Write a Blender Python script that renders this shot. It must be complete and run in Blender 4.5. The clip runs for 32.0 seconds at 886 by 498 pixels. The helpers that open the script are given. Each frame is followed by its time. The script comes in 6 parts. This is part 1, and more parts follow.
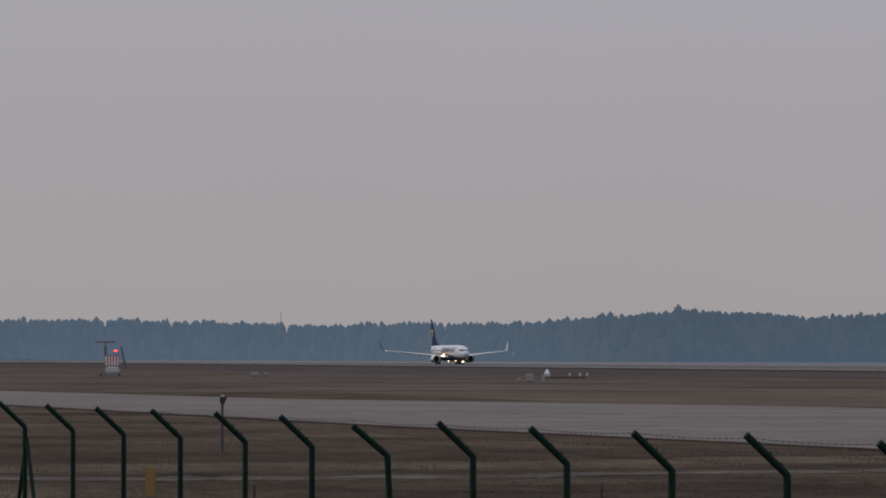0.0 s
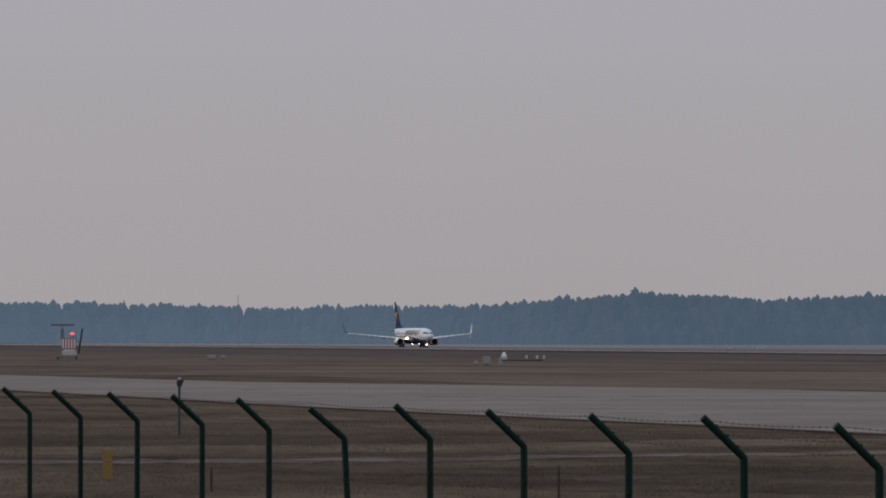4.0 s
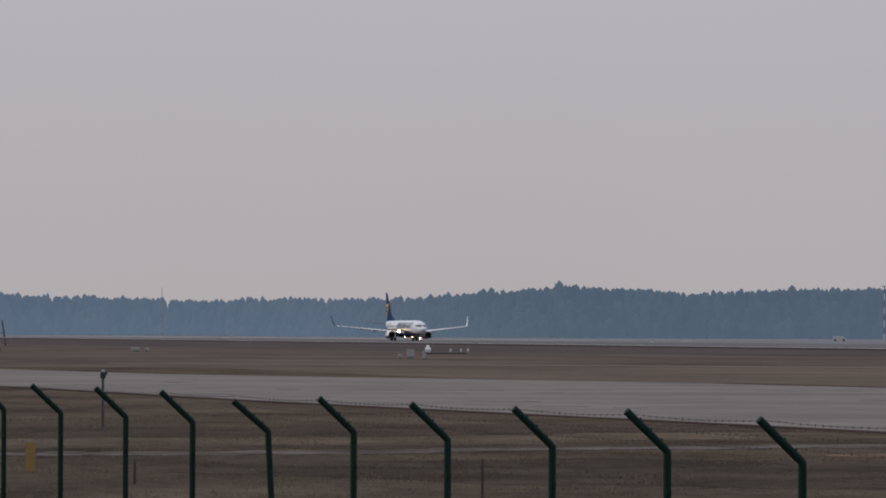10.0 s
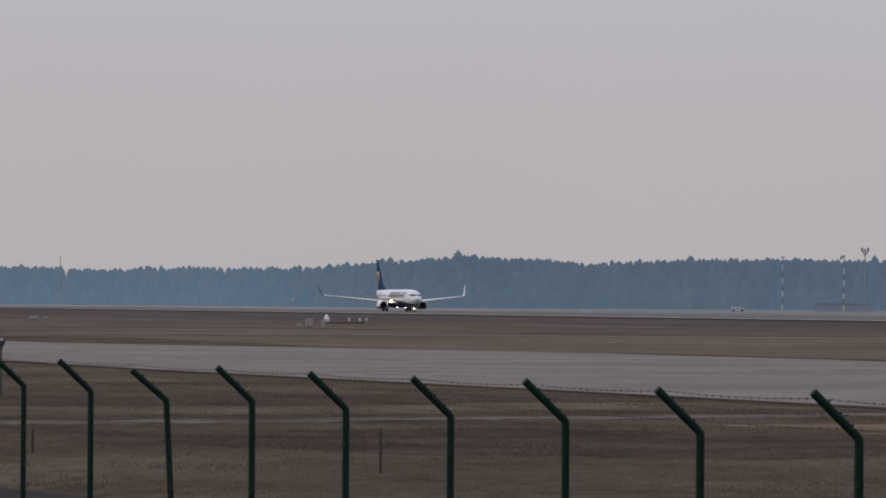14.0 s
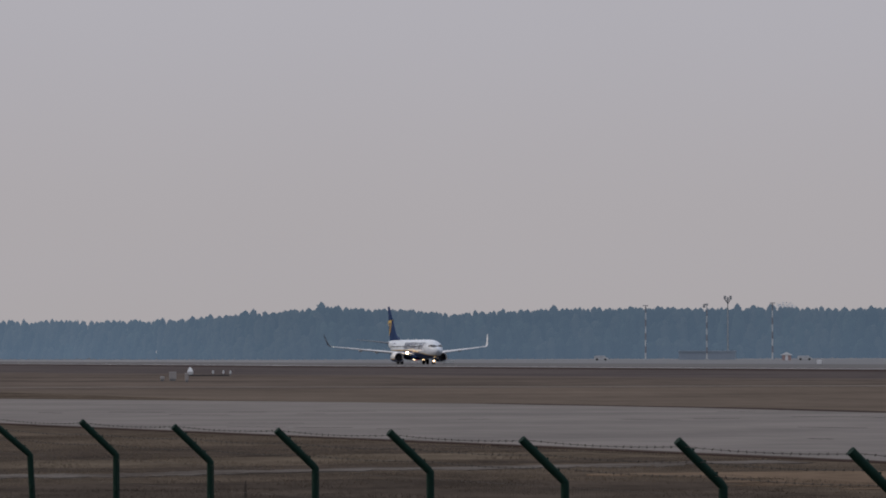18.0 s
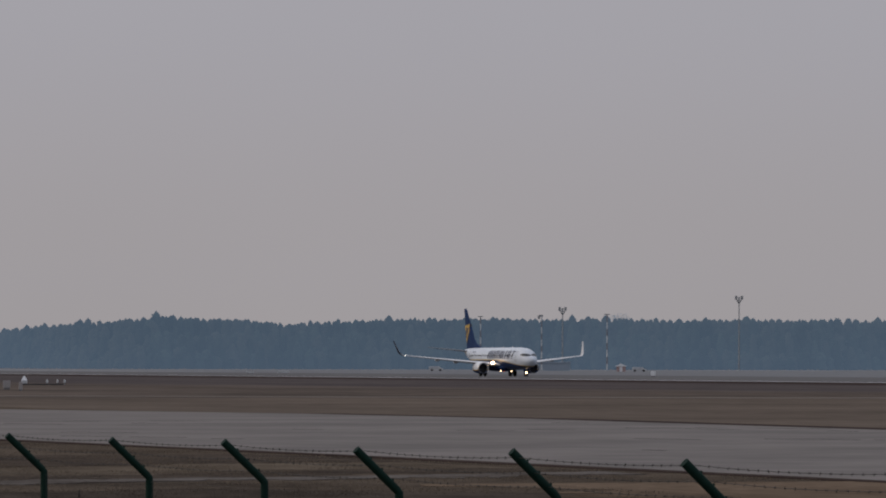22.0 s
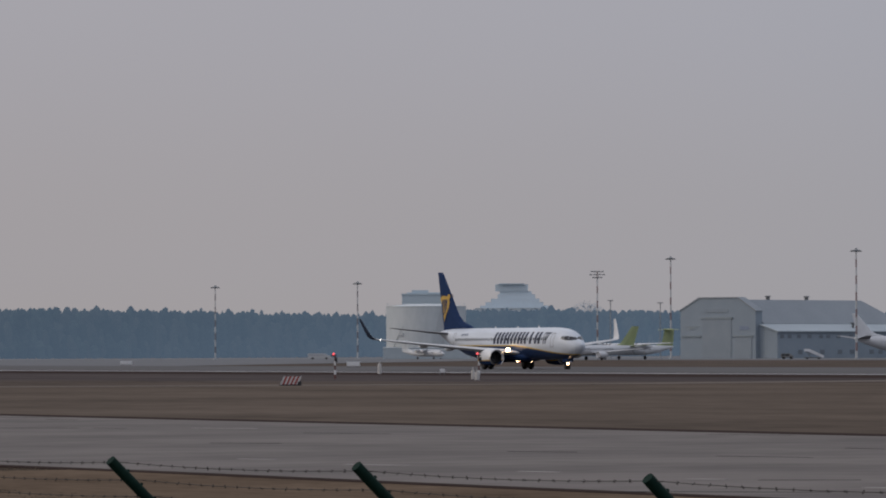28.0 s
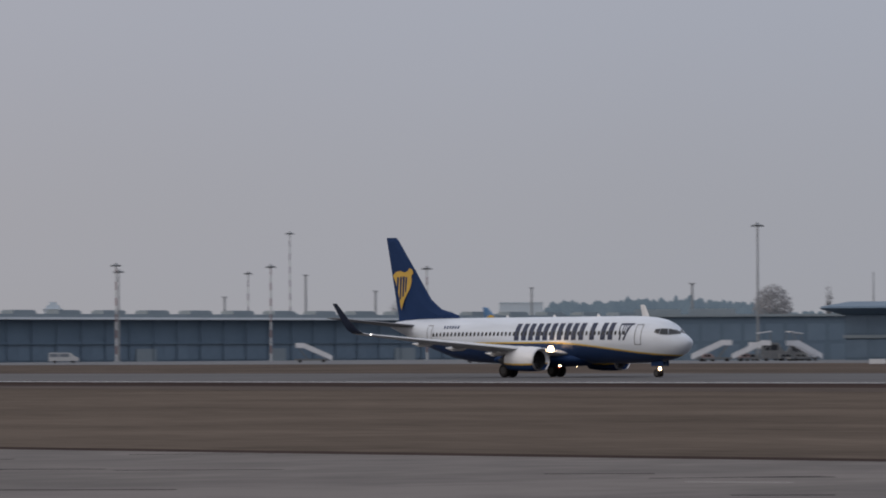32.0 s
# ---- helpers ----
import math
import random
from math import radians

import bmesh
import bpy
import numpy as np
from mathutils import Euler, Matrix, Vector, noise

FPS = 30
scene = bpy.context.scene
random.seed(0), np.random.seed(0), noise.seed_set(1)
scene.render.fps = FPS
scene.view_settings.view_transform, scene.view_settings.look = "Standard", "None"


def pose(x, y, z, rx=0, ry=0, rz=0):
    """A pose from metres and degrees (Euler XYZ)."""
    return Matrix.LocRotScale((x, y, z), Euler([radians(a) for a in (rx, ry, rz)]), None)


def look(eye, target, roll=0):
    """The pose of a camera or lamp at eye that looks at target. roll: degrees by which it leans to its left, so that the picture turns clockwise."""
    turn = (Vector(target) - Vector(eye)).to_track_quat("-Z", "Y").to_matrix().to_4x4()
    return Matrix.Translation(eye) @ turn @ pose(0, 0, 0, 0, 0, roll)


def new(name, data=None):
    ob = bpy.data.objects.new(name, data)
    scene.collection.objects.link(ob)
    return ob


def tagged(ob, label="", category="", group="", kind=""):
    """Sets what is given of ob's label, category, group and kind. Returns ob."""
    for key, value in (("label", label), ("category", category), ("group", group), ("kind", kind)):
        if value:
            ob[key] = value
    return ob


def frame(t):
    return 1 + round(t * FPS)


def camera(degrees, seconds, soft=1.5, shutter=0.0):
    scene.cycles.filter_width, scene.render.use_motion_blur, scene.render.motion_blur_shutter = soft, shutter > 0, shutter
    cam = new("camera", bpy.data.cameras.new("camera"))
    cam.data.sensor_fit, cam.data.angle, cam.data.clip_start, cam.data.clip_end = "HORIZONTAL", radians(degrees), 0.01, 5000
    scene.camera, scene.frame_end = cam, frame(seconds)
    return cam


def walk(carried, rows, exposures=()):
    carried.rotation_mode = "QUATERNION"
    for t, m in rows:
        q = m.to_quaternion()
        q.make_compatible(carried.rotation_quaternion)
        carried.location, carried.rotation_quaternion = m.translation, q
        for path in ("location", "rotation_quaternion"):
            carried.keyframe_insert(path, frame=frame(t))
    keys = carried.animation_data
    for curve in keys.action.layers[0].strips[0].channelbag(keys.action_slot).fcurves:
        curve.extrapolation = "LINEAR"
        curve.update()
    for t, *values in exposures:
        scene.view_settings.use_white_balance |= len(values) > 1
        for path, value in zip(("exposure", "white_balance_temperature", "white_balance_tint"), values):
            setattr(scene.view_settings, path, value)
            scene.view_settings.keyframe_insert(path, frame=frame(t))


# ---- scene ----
# The camera stands still on a rise outside the fence and is panned by hand.
# World: the runway runs along +X, the camera stands at X = Y = 0, bearings are counted from +X.
EYE = 2.233
cam = camera(10.115, 32.0, soft=1.9, shutter=0.18)


def aim(bearing_deg, tilt, lean):
    return pose(0, 0, EYE, 90 + tilt, 0, bearing_deg - 90) @ pose(0, 0, 0, 0, 0, lean)


# seconds, bearing, tilt, lean
ROWS = [
    (0.0, 167.617, 1.228, 0.084), (0.5, 167.464, 1.192, -0.058), (1.0, 167.428, 1.223, -0.032), (1.5, 167.208, 1.220, -0.066),
    (2.0, 167.304, 1.229, 0.128), (2.5, 167.187, 1.149, 0.241), (3.0, 167.176, 1.248, 0.269), (3.5, 167.146, 1.129, 0.152),
    (5.5, 167.050, 0.869, 0.002), (6.0, 167.001, 0.620, -0.004), (6.5, 166.938, 0.502, 0.010), (7.0, 166.910, 0.615, 0.106),
    (7.5, 166.481, 0.776, -0.005), (8.0, 166.334, 0.791, 0.068), (8.5, 166.390, 0.803, 0.052), (9.0, 166.324, 0.751, 0.058),
    (9.5, 166.195, 0.965, 0.161), (10.0, 166.257, 0.954, 0.222), (10.5, 165.999, 0.686, 0.192), (11.0, 166.056, 0.737, 0.199),
    (11.5, 165.919, 0.713, 0.188), (12.0, 165.813, 0.644, 0.192), (12.5, 165.561, 0.590, 0.202), (13.0, 165.186, 0.748, 0.230),
    (13.5, 165.187, 0.631, 0.298), (15.5, 164.596, 0.736, 0.363), (16.0, 164.400, 0.563, -0.051), (16.5, 164.188, 0.748, -0.106),
    (17.0, 163.941, 0.968, -0.223), (17.5, 163.546, 1.125, -0.117), (18.0, 163.531, 1.199, -0.150), (18.5, 163.122, 1.042, -0.267),
    (19.0, 163.048, 1.208, -0.139), (19.5, 163.113, 1.226, 0.003), (20.0, 162.771, 1.194, 0.166), (20.5, 162.583, 1.326, 0.229),
    (21.0, 162.243, 1.451, 0.168), (21.5, 162.009, 1.532, 0.165), (22.0, 161.647, 1.316, 0.100), (22.5, 161.295, 1.249, 0.106),
    (23.0, 160.875, 1.174, 0.111), (23.5, 160.442, 1.141, 0.198), (24.0, 159.769, 1.152, 0.075), (24.5, 159.041, 1.051, 0.077),
    (26.5, 155.486, 1.104, -0.114), (27.0, 154.514, 1.049, -0.149), (27.5, 153.564, 1.165, -0.255), (28.0, 152.720, 1.178, -0.196),
    (28.5, 151.672, 1.208, -0.261), (29.0, 150.263, 1.155, -0.054), (29.5, 148.609, 1.170, 0.071), (30.0, 147.201, 1.164, 0.104),
    (30.5, 145.271, 1.254, 0.132), (31.0, 142.946, 1.259, -0.089), (31.5, 140.808, 1.382, -0.208), (32.0, 138.025, 1.181, -0.294),
]
EXPOSURES = [
    (0.0, 0.00, 6440, 12), (3.0, 0.05, 6440, 12), (6.0, 0.25, 6440, 12), (7.0, 0.43, 6440, 12), (8.0, 0.35, 6440, 12), (9.0, 0.29, 6440, 12), (11.0, 0.29, 6440, 12), (12.0, 0.34, 6440, 12), (13.0, 0.37, 6440, 12), (16.0, 0.35, 6440, 12), (17.0, 0.36, 6440, 12), (18.0, 0.18, 6440, 12), (20.0, 0.12, 6440, 12), (22.0, -0.05, 6440, 12), (24.0, 0.05, 6440, 12), (28.0, 0.00, 6440, 12), (30.0, -0.03, 6440, 12), (31.0, 0.02, 6440, 12), (32.0, 0.08, 6440, 12),
]
walk(cam, [(t, aim(a, p, r)) for t, a, p, r in ROWS], EXPOSURES)

# ---- light: an even overcast, brightest overhead, with a faint warm glow low in the west ----
world = bpy.data.worlds.new("overcast_sky")
scene.world = world
world.use_nodes = True
wn, wl = world.node_tree.nodes, world.node_tree.links
wn.clear()
sky = wn.new("ShaderNodeTexSky")
sky.sky_type, sky.sun_disc = "NISHITA", False
sky.sun_elevation, sky.sun_rotation = radians(24), radians(200)
sky.dust_density, sky.air_density = 6.0, 1.5
geo = wn.new("ShaderNodeTexCoord")
sep = wn.new("ShaderNodeSeparateXYZ")
wl.new(geo.outputs["Generated"], sep.inputs[0])
ramp = wn.new("ShaderNodeValToRGB")
ramp.color_ramp.interpolation = "EASE"
el = ramp.color_ramp.elements
el[0].position, el[0].color = 0.0, (0.360, 0.340, 0.341, 1)
el[1].position, el[1].color = 1.0, (0.78, 0.78, 0.83, 1)
for at, colour in ((0.02, (0.362, 0.345, 0.354, 1)), (0.075, (0.362, 0.358, 0.392, 1)), (0.35, (0.52, 0.52, 0.56, 1))):
    e = el.new(at)
    e.color = colour
wl.new(sep.outputs["Z"], ramp.inputs[0])
cloud = wn.new("ShaderNodeTexNoise")
cloud.inputs["Scale"].default_value, cloud.inputs["Detail"].default_value = 5.0, 3.0
wl.new(geo.outputs["Generated"], cloud.inputs["Vector"])
span = wn.new("ShaderNodeMapRange")
span.inputs["To Min"].default_value, span.inputs["To Max"].default_value = 0.95, 1.05
wl.new(cloud.outputs["Fac"], span.inputs["Value"])
mul = wn.new("ShaderNodeVectorMath")
mul.operation = "SCALE"
wl.new(ramp.outputs["Color"], mul.inputs[0])
wl.new(span.outputs["Result"], mul.inputs["Scale"])
bg_cloud, bg_sky, addsh = wn.new("ShaderNodeBackground"), wn.new("ShaderNodeBackground"), wn.new("ShaderNodeAddShader")
bg_cloud.inputs["Strength"].default_value = 0.97
bg_sky.inputs["Strength"].default_value = 0.02
# the cloud is a little bluer towards the north than in the west
side = wn.new("ShaderNodeMapRange")
side.interpolation_type = "SMOOTHSTEP"
side.inputs["From Min"].default_value, side.inputs["From Max"].default_value = 0.36, 0.76
wl.new(sep.outputs["Y"], side.inputs["Value"])
tint = wn.new("ShaderNodeMix")
tint.data_type, tint.blend_type = "RGBA", "MULTIPLY"
tint.inputs[7].default_value = (0.90, 0.98, 1.05, 1)
wl.new(side.outputs["Result"], tint.inputs[0])
wl.new(mul.outputs[0], tint.inputs[6])
wl.new(tint.outputs[2], bg_cloud.inputs["Color"])
wl.new(sky.outputs[0], bg_sky.inputs["Color"])
wl.new(bg_cloud.outputs[0], addsh.inputs[0])
wl.new(bg_sky.outputs[0], addsh.inputs[1])
wout = wn.new("ShaderNodeOutputWorld")
wl.new(addsh.outputs[0], wout.inputs[0])

sun = new("sun", bpy.data.lights.new("sun", "SUN"))
sun.data.energy, sun.data.angle, sun.data.color = 0.5, radians(25), (1.0, 0.95, 0.9)
sun.matrix_world = look((-60, -90, 60), (0, 0, 0))


# ---- materials ----
def nodes_of(name):
    m = bpy.data.materials.new(name)
    m.use_nodes = True
    return m, m.node_tree.nodes, m.node_tree.links, m.node_tree.nodes["Principled BSDF"]


def surface(name, low, high, rough=0.6, metal=0.0, scale=1.0, stretch=(1, 1, 1), fine=12.0, bump=0.0, coords="Object", per="none", spread=0.25, edge=0.2, leafy=False):
    """A surface that varies between two colours at two scales; per: vary by object or by island as well."""
    m, n, l, b = nodes_of(name)
    tc, mp = n.new("ShaderNodeTexCoord"), n.new("ShaderNodeMapping")
    mp.inputs["Scale"].default_value = stretch
    l.new(tc.outputs[coords], mp.inputs["Vector"])
    big, small = n.new("ShaderNodeTexNoise"), n.new("ShaderNodeTexNoise")
    big.inputs["Scale"].default_value, big.inputs["Detail"].default_value = scale, 5.0
    small.inputs["Scale"].default_value, small.inputs["Detail"].default_value = scale * fine, 3.0
    for t in (big, small):
        l.new(mp.outputs[0], t.inputs["Vector"])
    mix = n.new("ShaderNodeMath")
    mix.operation = "MULTIPLY_ADD"
    mix.inputs[1].default_value = 0.6
    half = n.new("ShaderNodeMath")
    half.operation = "MULTIPLY"
    half.inputs[1].default_value = 0.4
    l.new(small.outputs["Fac"], half.inputs[0])
    l.new(big.outputs["Fac"], mix.inputs[0])
    l.new(half.outputs[0], mix.inputs[2])
    fac = mix.outputs[0]
    if per != "none":
        info = n.new("ShaderNodeObjectInfo" if per == "object" else "ShaderNodeNewGeometry")
        off = n.new("ShaderNodeMath")
        off.operation = "MULTIPLY_ADD"
        off.inputs[1].default_value = spread * 2
        l.new(info.outputs["Random" if per == "object" else "Random Per Island"], off.inputs[0])
        l.new(fac, off.inputs[2])
        sub = n.new("ShaderNodeMath")
        sub.operation = "SUBTRACT"
        sub.inputs[1].default_value = spread
        l.new(off.outputs[0], sub.inputs[0])
        fac = sub.outputs[0]
    r = n.new("ShaderNodeValToRGB")
    r.color_ramp.elements[0].position, r.color_ramp.elements[0].color = 0.5 - edge, (*low, 1)
    r.color_ramp.elements[1].position, r.color_ramp.elements[1].color = 0.5 + edge, (*high, 1)
    l.new(fac, r.inputs[0])
    l.new(r.outputs[0], b.inputs["Base Color"])
    b.inputs["Roughness"].default_value, b.inputs["Metallic"].default_value = rough, metal
    b.inputs["Specular IOR Level"].default_value = 0.0 if rough > 0.89 else 0.12 if rough > 0.75 else 0.4
    if leafy:
        thin, shine = n.new("ShaderNodeBsdfTranslucent"), n.new("ShaderNodeMixShader")
        l.new(r.outputs[0], thin.inputs["Color"])
        l.new(b.outputs[0], shine.inputs[1])
        l.new(thin.outputs[0], shine.inputs[2])
        l.new(shine.outputs[0], n["Material Output"].inputs["Surface"])
    if bump:
        bp = n.new("ShaderNodeBump")
        bp.inputs["Strength"].default_value, bp.inputs["Distance"].default_value = bump, 0.05
        l.new(small.outputs["Fac"], bp.inputs["Height"])
        l.new(bp.outputs[0], b.inputs["Normal"])
    return m


def glow(name, colour, strength):
    m, n, l, b = nodes_of(name)
    b.inputs["Base Color"].default_value = (*colour, 1)
    b.inputs["Emission Color"].default_value = (*colour, 1)
    b.inputs["Emission Strength"].default_value = strength
    return m


def livery(name, line, nose_line, upper, lower, trim):
    """Fuselage paint: a dark belly below a line that dips towards the nose, with a thin trim stripe along it."""
    m, n, l, b = nodes_of(name)
    tc, sp = n.new("ShaderNodeTexCoord"), n.new("ShaderNodeSeparateXYZ")
    l.new(tc.outputs["Object"], sp.inputs[0])
    mr = n.new("ShaderNodeMapRange")
    mr.interpolation_type = "SMOOTHSTEP"
    for key, value in (("From Min", -16.0), ("From Max", 1.0), ("To Min", line), ("To Max", nose_line)):
        mr.inputs[key].default_value = value
    l.new(sp.outputs["X"], mr.inputs["Value"])

    def below(offset):
        a, c = n.new("ShaderNodeMath"), n.new("ShaderNodeMath")
        a.operation, c.operation = "ADD", "LESS_THAN"
        a.inputs[1].default_value = offset
        l.new(mr.outputs[0], a.inputs[0])
        l.new(sp.outputs["Z"], c.inputs[0])
        l.new(a.outputs[0], c.inputs[1])
        return c.outputs[0]

    def mixed(fac, c1, c2):
        x = n.new("ShaderNodeMix")
        x.data_type = "RGBA"
        l.new(fac, x.inputs[0])
        for k, c in ((6, c1), (7, c2)):
            if isinstance(c, tuple):
                x.inputs[k].default_value = (*c, 1)
            else:
                l.new(c, x.inputs[k])
        return x.outputs[2]

    dirt = n.new("ShaderNodeTexNoise")
    dirt.inputs["Scale"].default_value, dirt.inputs["Detail"].default_value = 0.9, 6.0
    mp = n.new("ShaderNodeMapping")
    mp.inputs["Scale"].default_value = (0.25, 1, 1.6)
    l.new(tc.outputs["Object"], mp.inputs[0])
    l.new(mp.outputs[0], dirt.inputs["Vector"])
    tone = n.new("ShaderNodeMapRange")
    tone.inputs["From Min"].default_value, tone.inputs["From Max"].default_value = 0.35, 0.7
    l.new(dirt.outputs["Fac"], tone.inputs["Value"])
    white = mixed(tone.outputs[0], upper, tuple(c * 0.86 for c in upper))
    col = mixed(below(0.13), white, trim)
    col = mixed(below(0.0), col, lower)
    l.new(col, b.inputs["Base Color"])
    b.inputs["Roughness"].default_value = 0.4
    b.inputs["Specular IOR Level"].default_value = 0.3
    return m


# NAVY is lifted and blued a little to hold haze
NAVY, YELLOW = (0.011, 0.029, 0.088), (0.50, 0.34, 0.06)
grass_mid = surface("tan_dry_grass", (0.071, 0.059, 0.050), (0.137, 0.112, 0.093), 0.95, scale=0.06, stretch=(0.8, 1.2, 1), fine=9, edge=0.18)
grass = surface("dry_grass", (0.053, 0.045, 0.040), (0.128, 0.105, 0.090), 0.95, scale=0.035, stretch=(0.8, 1.2, 1), fine=7, edge=0.17)
# soil of the runway verge, and the dark used for shaded taxiway edges
verge_soil_edge_shade = surface("dark_verge_soil_edge_shade", (0.032, 0.025, 0.024), (0.058, 0.044, 0.040), 0.95, scale=0.05, fine=9)
pale_track = surface("pale_track_soil", (0.125, 0.108, 0.097), (0.185, 0.163, 0.147), 0.95, scale=0.2)
grass_near = surface("pale_dry_grass", (0.031, 0.0252, 0.0215), (0.113, 0.091, 0.0712), 0.95, scale=0.16, stretch=(0.8, 1.0, 1), fine=13, edge=0.155)
# pale ground with bluish haze mixed into its colour
pale_strip = surface("hazy_bare_concrete", (0.185, 0.190, 0.200), (0.255, 0.260, 0.270), 0.9, scale=0.02, stretch=(0.5, 1, 1), fine=8)
dirt_path = surface("bare_dirt", (0.060, 0.051, 0.045), (0.136, 0.124, 0.116), 0.9, scale=0.55, bump=0.3, edge=0.12)
asphalt = surface("worn_asphalt", (0.058, 0.056, 0.058), (0.100, 0.097, 0.100), 0.8, scale=0.03, stretch=(0.25, 2.0, 1), fine=10)
dark_asphalt = surface("dark_asphalt", (0.030, 0.029, 0.031), (0.050, 0.048, 0.050), 0.92, scale=0.5)
concrete = surface("old_concrete", (0.0945, 0.0850, 0.0803), (0.147, 0.132, 0.124), 0.85, scale=0.14, stretch=(1.0, 0.6, 1), fine=6, edge=0.11)
apron_concrete = surface("apron_concrete", (0.098, 0.103, 0.112), (0.138, 0.143, 0.152), 0.8, scale=0.04, fine=8)
line_paint = surface("worn_line_paint", (0.20, 0.19, 0.19), (0.32, 0.31, 0.30), 0.7, scale=0.2)
fresh_paint = surface("white_line_paint", (0.52, 0.53, 0.55), (0.66, 0.67, 0.68), 0.7, scale=0.2)
half_damp_grass = surface("half_damp_grass", (0.061, 0.052, 0.048), (0.119, 0.099, 0.087), 0.95, scale=0.05, stretch=(0.5, 1.2, 1), fine=8, edge=0.2)
damp_grass = surface("damp_dark_grass", (0.052, 0.046, 0.047), (0.096, 0.082, 0.079), 0.95, scale=0.05, stretch=(0.5, 1.2, 1), fine=8, edge=0.2)
green_paint = surface("dark_green_coating", (0.0025, 0.013, 0.010), (0.005, 0.023, 0.017), 0.77, scale=3.0)
rusty_wire = surface("weathered_wire", (0.020, 0.019, 0.018), (0.045, 0.040, 0.036), 0.6, 0.4, scale=8.0)
mesh_wire = surface("green_mesh_wire", (0.050, 0.046, 0.040), (0.070, 0.064, 0.056), 0.6, scale=5.0)
# leaf colour made pale and blue to hold the haze of distance
foliage_far = surface("haze_tinted_leaves", (0.40, 0.46, 0.52), (0.46, 0.52, 0.58), 0.95, scale=0.02, fine=10, per="island", spread=0.10, leafy=True)


def haze_glow_wood(name, low, high, haze):
    """Foliage some two kilometres off: dark needles plus haze painted as emission, stronger with distance and near the
    ground.
    """
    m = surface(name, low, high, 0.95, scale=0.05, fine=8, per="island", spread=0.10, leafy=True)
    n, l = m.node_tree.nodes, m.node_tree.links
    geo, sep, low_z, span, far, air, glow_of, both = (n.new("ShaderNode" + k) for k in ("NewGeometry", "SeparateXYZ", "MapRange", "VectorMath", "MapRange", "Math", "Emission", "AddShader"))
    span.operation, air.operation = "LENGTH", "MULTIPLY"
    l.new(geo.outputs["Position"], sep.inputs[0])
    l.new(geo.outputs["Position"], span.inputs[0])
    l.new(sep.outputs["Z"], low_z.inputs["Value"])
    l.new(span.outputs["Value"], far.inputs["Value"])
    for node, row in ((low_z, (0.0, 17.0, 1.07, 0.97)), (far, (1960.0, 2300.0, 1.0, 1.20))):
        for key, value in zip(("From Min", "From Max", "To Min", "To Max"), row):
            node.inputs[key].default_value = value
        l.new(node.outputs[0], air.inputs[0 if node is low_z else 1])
    # emission in the haze colour; the needles themselves give off no light
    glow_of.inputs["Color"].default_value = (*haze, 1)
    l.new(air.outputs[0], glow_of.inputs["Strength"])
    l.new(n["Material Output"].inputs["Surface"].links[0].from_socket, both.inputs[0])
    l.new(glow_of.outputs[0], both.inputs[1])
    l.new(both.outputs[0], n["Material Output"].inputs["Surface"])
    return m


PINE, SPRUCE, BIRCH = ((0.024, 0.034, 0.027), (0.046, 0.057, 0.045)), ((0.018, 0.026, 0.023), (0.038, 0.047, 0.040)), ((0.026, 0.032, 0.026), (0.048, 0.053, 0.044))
WOODS = [haze_glow_wood("haze_glow_pine", *PINE, (0.0590, 0.0865, 0.1225)), haze_glow_wood("haze_glow_spruce", *SPRUCE, (0.0575, 0.0845, 0.1200)), haze_glow_wood("haze_glow_birch", *BIRCH, (0.0600, 0.0870, 0.1225))]
FAR_WOODS = [haze_glow_wood("far_haze_glow_pine", *PINE, (0.074, 0.097, 0.124)), haze_glow_wood("far_haze_glow_spruce", *SPRUCE, (0.071, 0.094, 0.120))]
# mast grey lightened to hold haze in its colour
mast_far = surface("hazy_mast_steel", (0.19, 0.205, 0.22), (0.23, 0.245, 0.26), 0.6, scale=1.0)
# cabinet grey lightened to paint in haze
cabinet_grey = surface("haze_pale_cabinet_paint", (0.23, 0.22, 0.22), (0.30, 0.29, 0.29), 0.7, scale=2.0)
cabinet_pale = surface("dull_white_cabinet", (0.34, 0.335, 0.335), (0.46, 0.455, 0.45), 0.7, scale=2.0)
bark = surface("grey_bark", (0.05, 0.055, 0.06), (0.09, 0.095, 0.10), 0.9, scale=0.5)
paint_main = livery("white_navy_livery", 2.93, 1.72, (0.555, 0.605, 0.675), NAVY, YELLOW)
# white of the parked aircraft, dulled to paint in haze
paint_white = livery("plain_white_livery", -5.0, -5.0, (0.52, 0.535, 0.565), NAVY, YELLOW)
white_paint = surface("white_gloss_paint", (0.555, 0.575, 0.605), (0.665, 0.685, 0.715), 0.35, scale=0.5)
wing_grey = surface("light_grey_wing", (0.44, 0.45, 0.47), (0.54, 0.55, 0.57), 0.4, scale=0.4)
# tailplane colour darkened for its shaded underside; also plain dark trim
tail_grey = surface("shade_and_trim_grey", (0.10, 0.105, 0.12), (0.14, 0.145, 0.16), 0.4, scale=0.4)
name_ink = surface("dark_navy_lettering", (0.010, 0.018, 0.048), (0.014, 0.024, 0.060), 0.6, scale=0.5)
winglet_navy = surface("dark_winglet_paint", (0.006, 0.012, 0.032), (0.009, 0.017, 0.042), 0.5, scale=0.5)
navy_paint = surface("navy_gloss_paint", (0.010, 0.029, 0.088), (0.014, 0.036, 0.106), 0.77, scale=0.5)
yellow_paint = surface("golden_yellow_paint", (0.44, 0.28, 0.045), (0.54, 0.35, 0.06), 0.4, scale=1.0)
blue_paint = surface("sky_blue_paint", (0.045, 0.135, 0.29), (0.06, 0.17, 0.34), 0.4, scale=0.5)
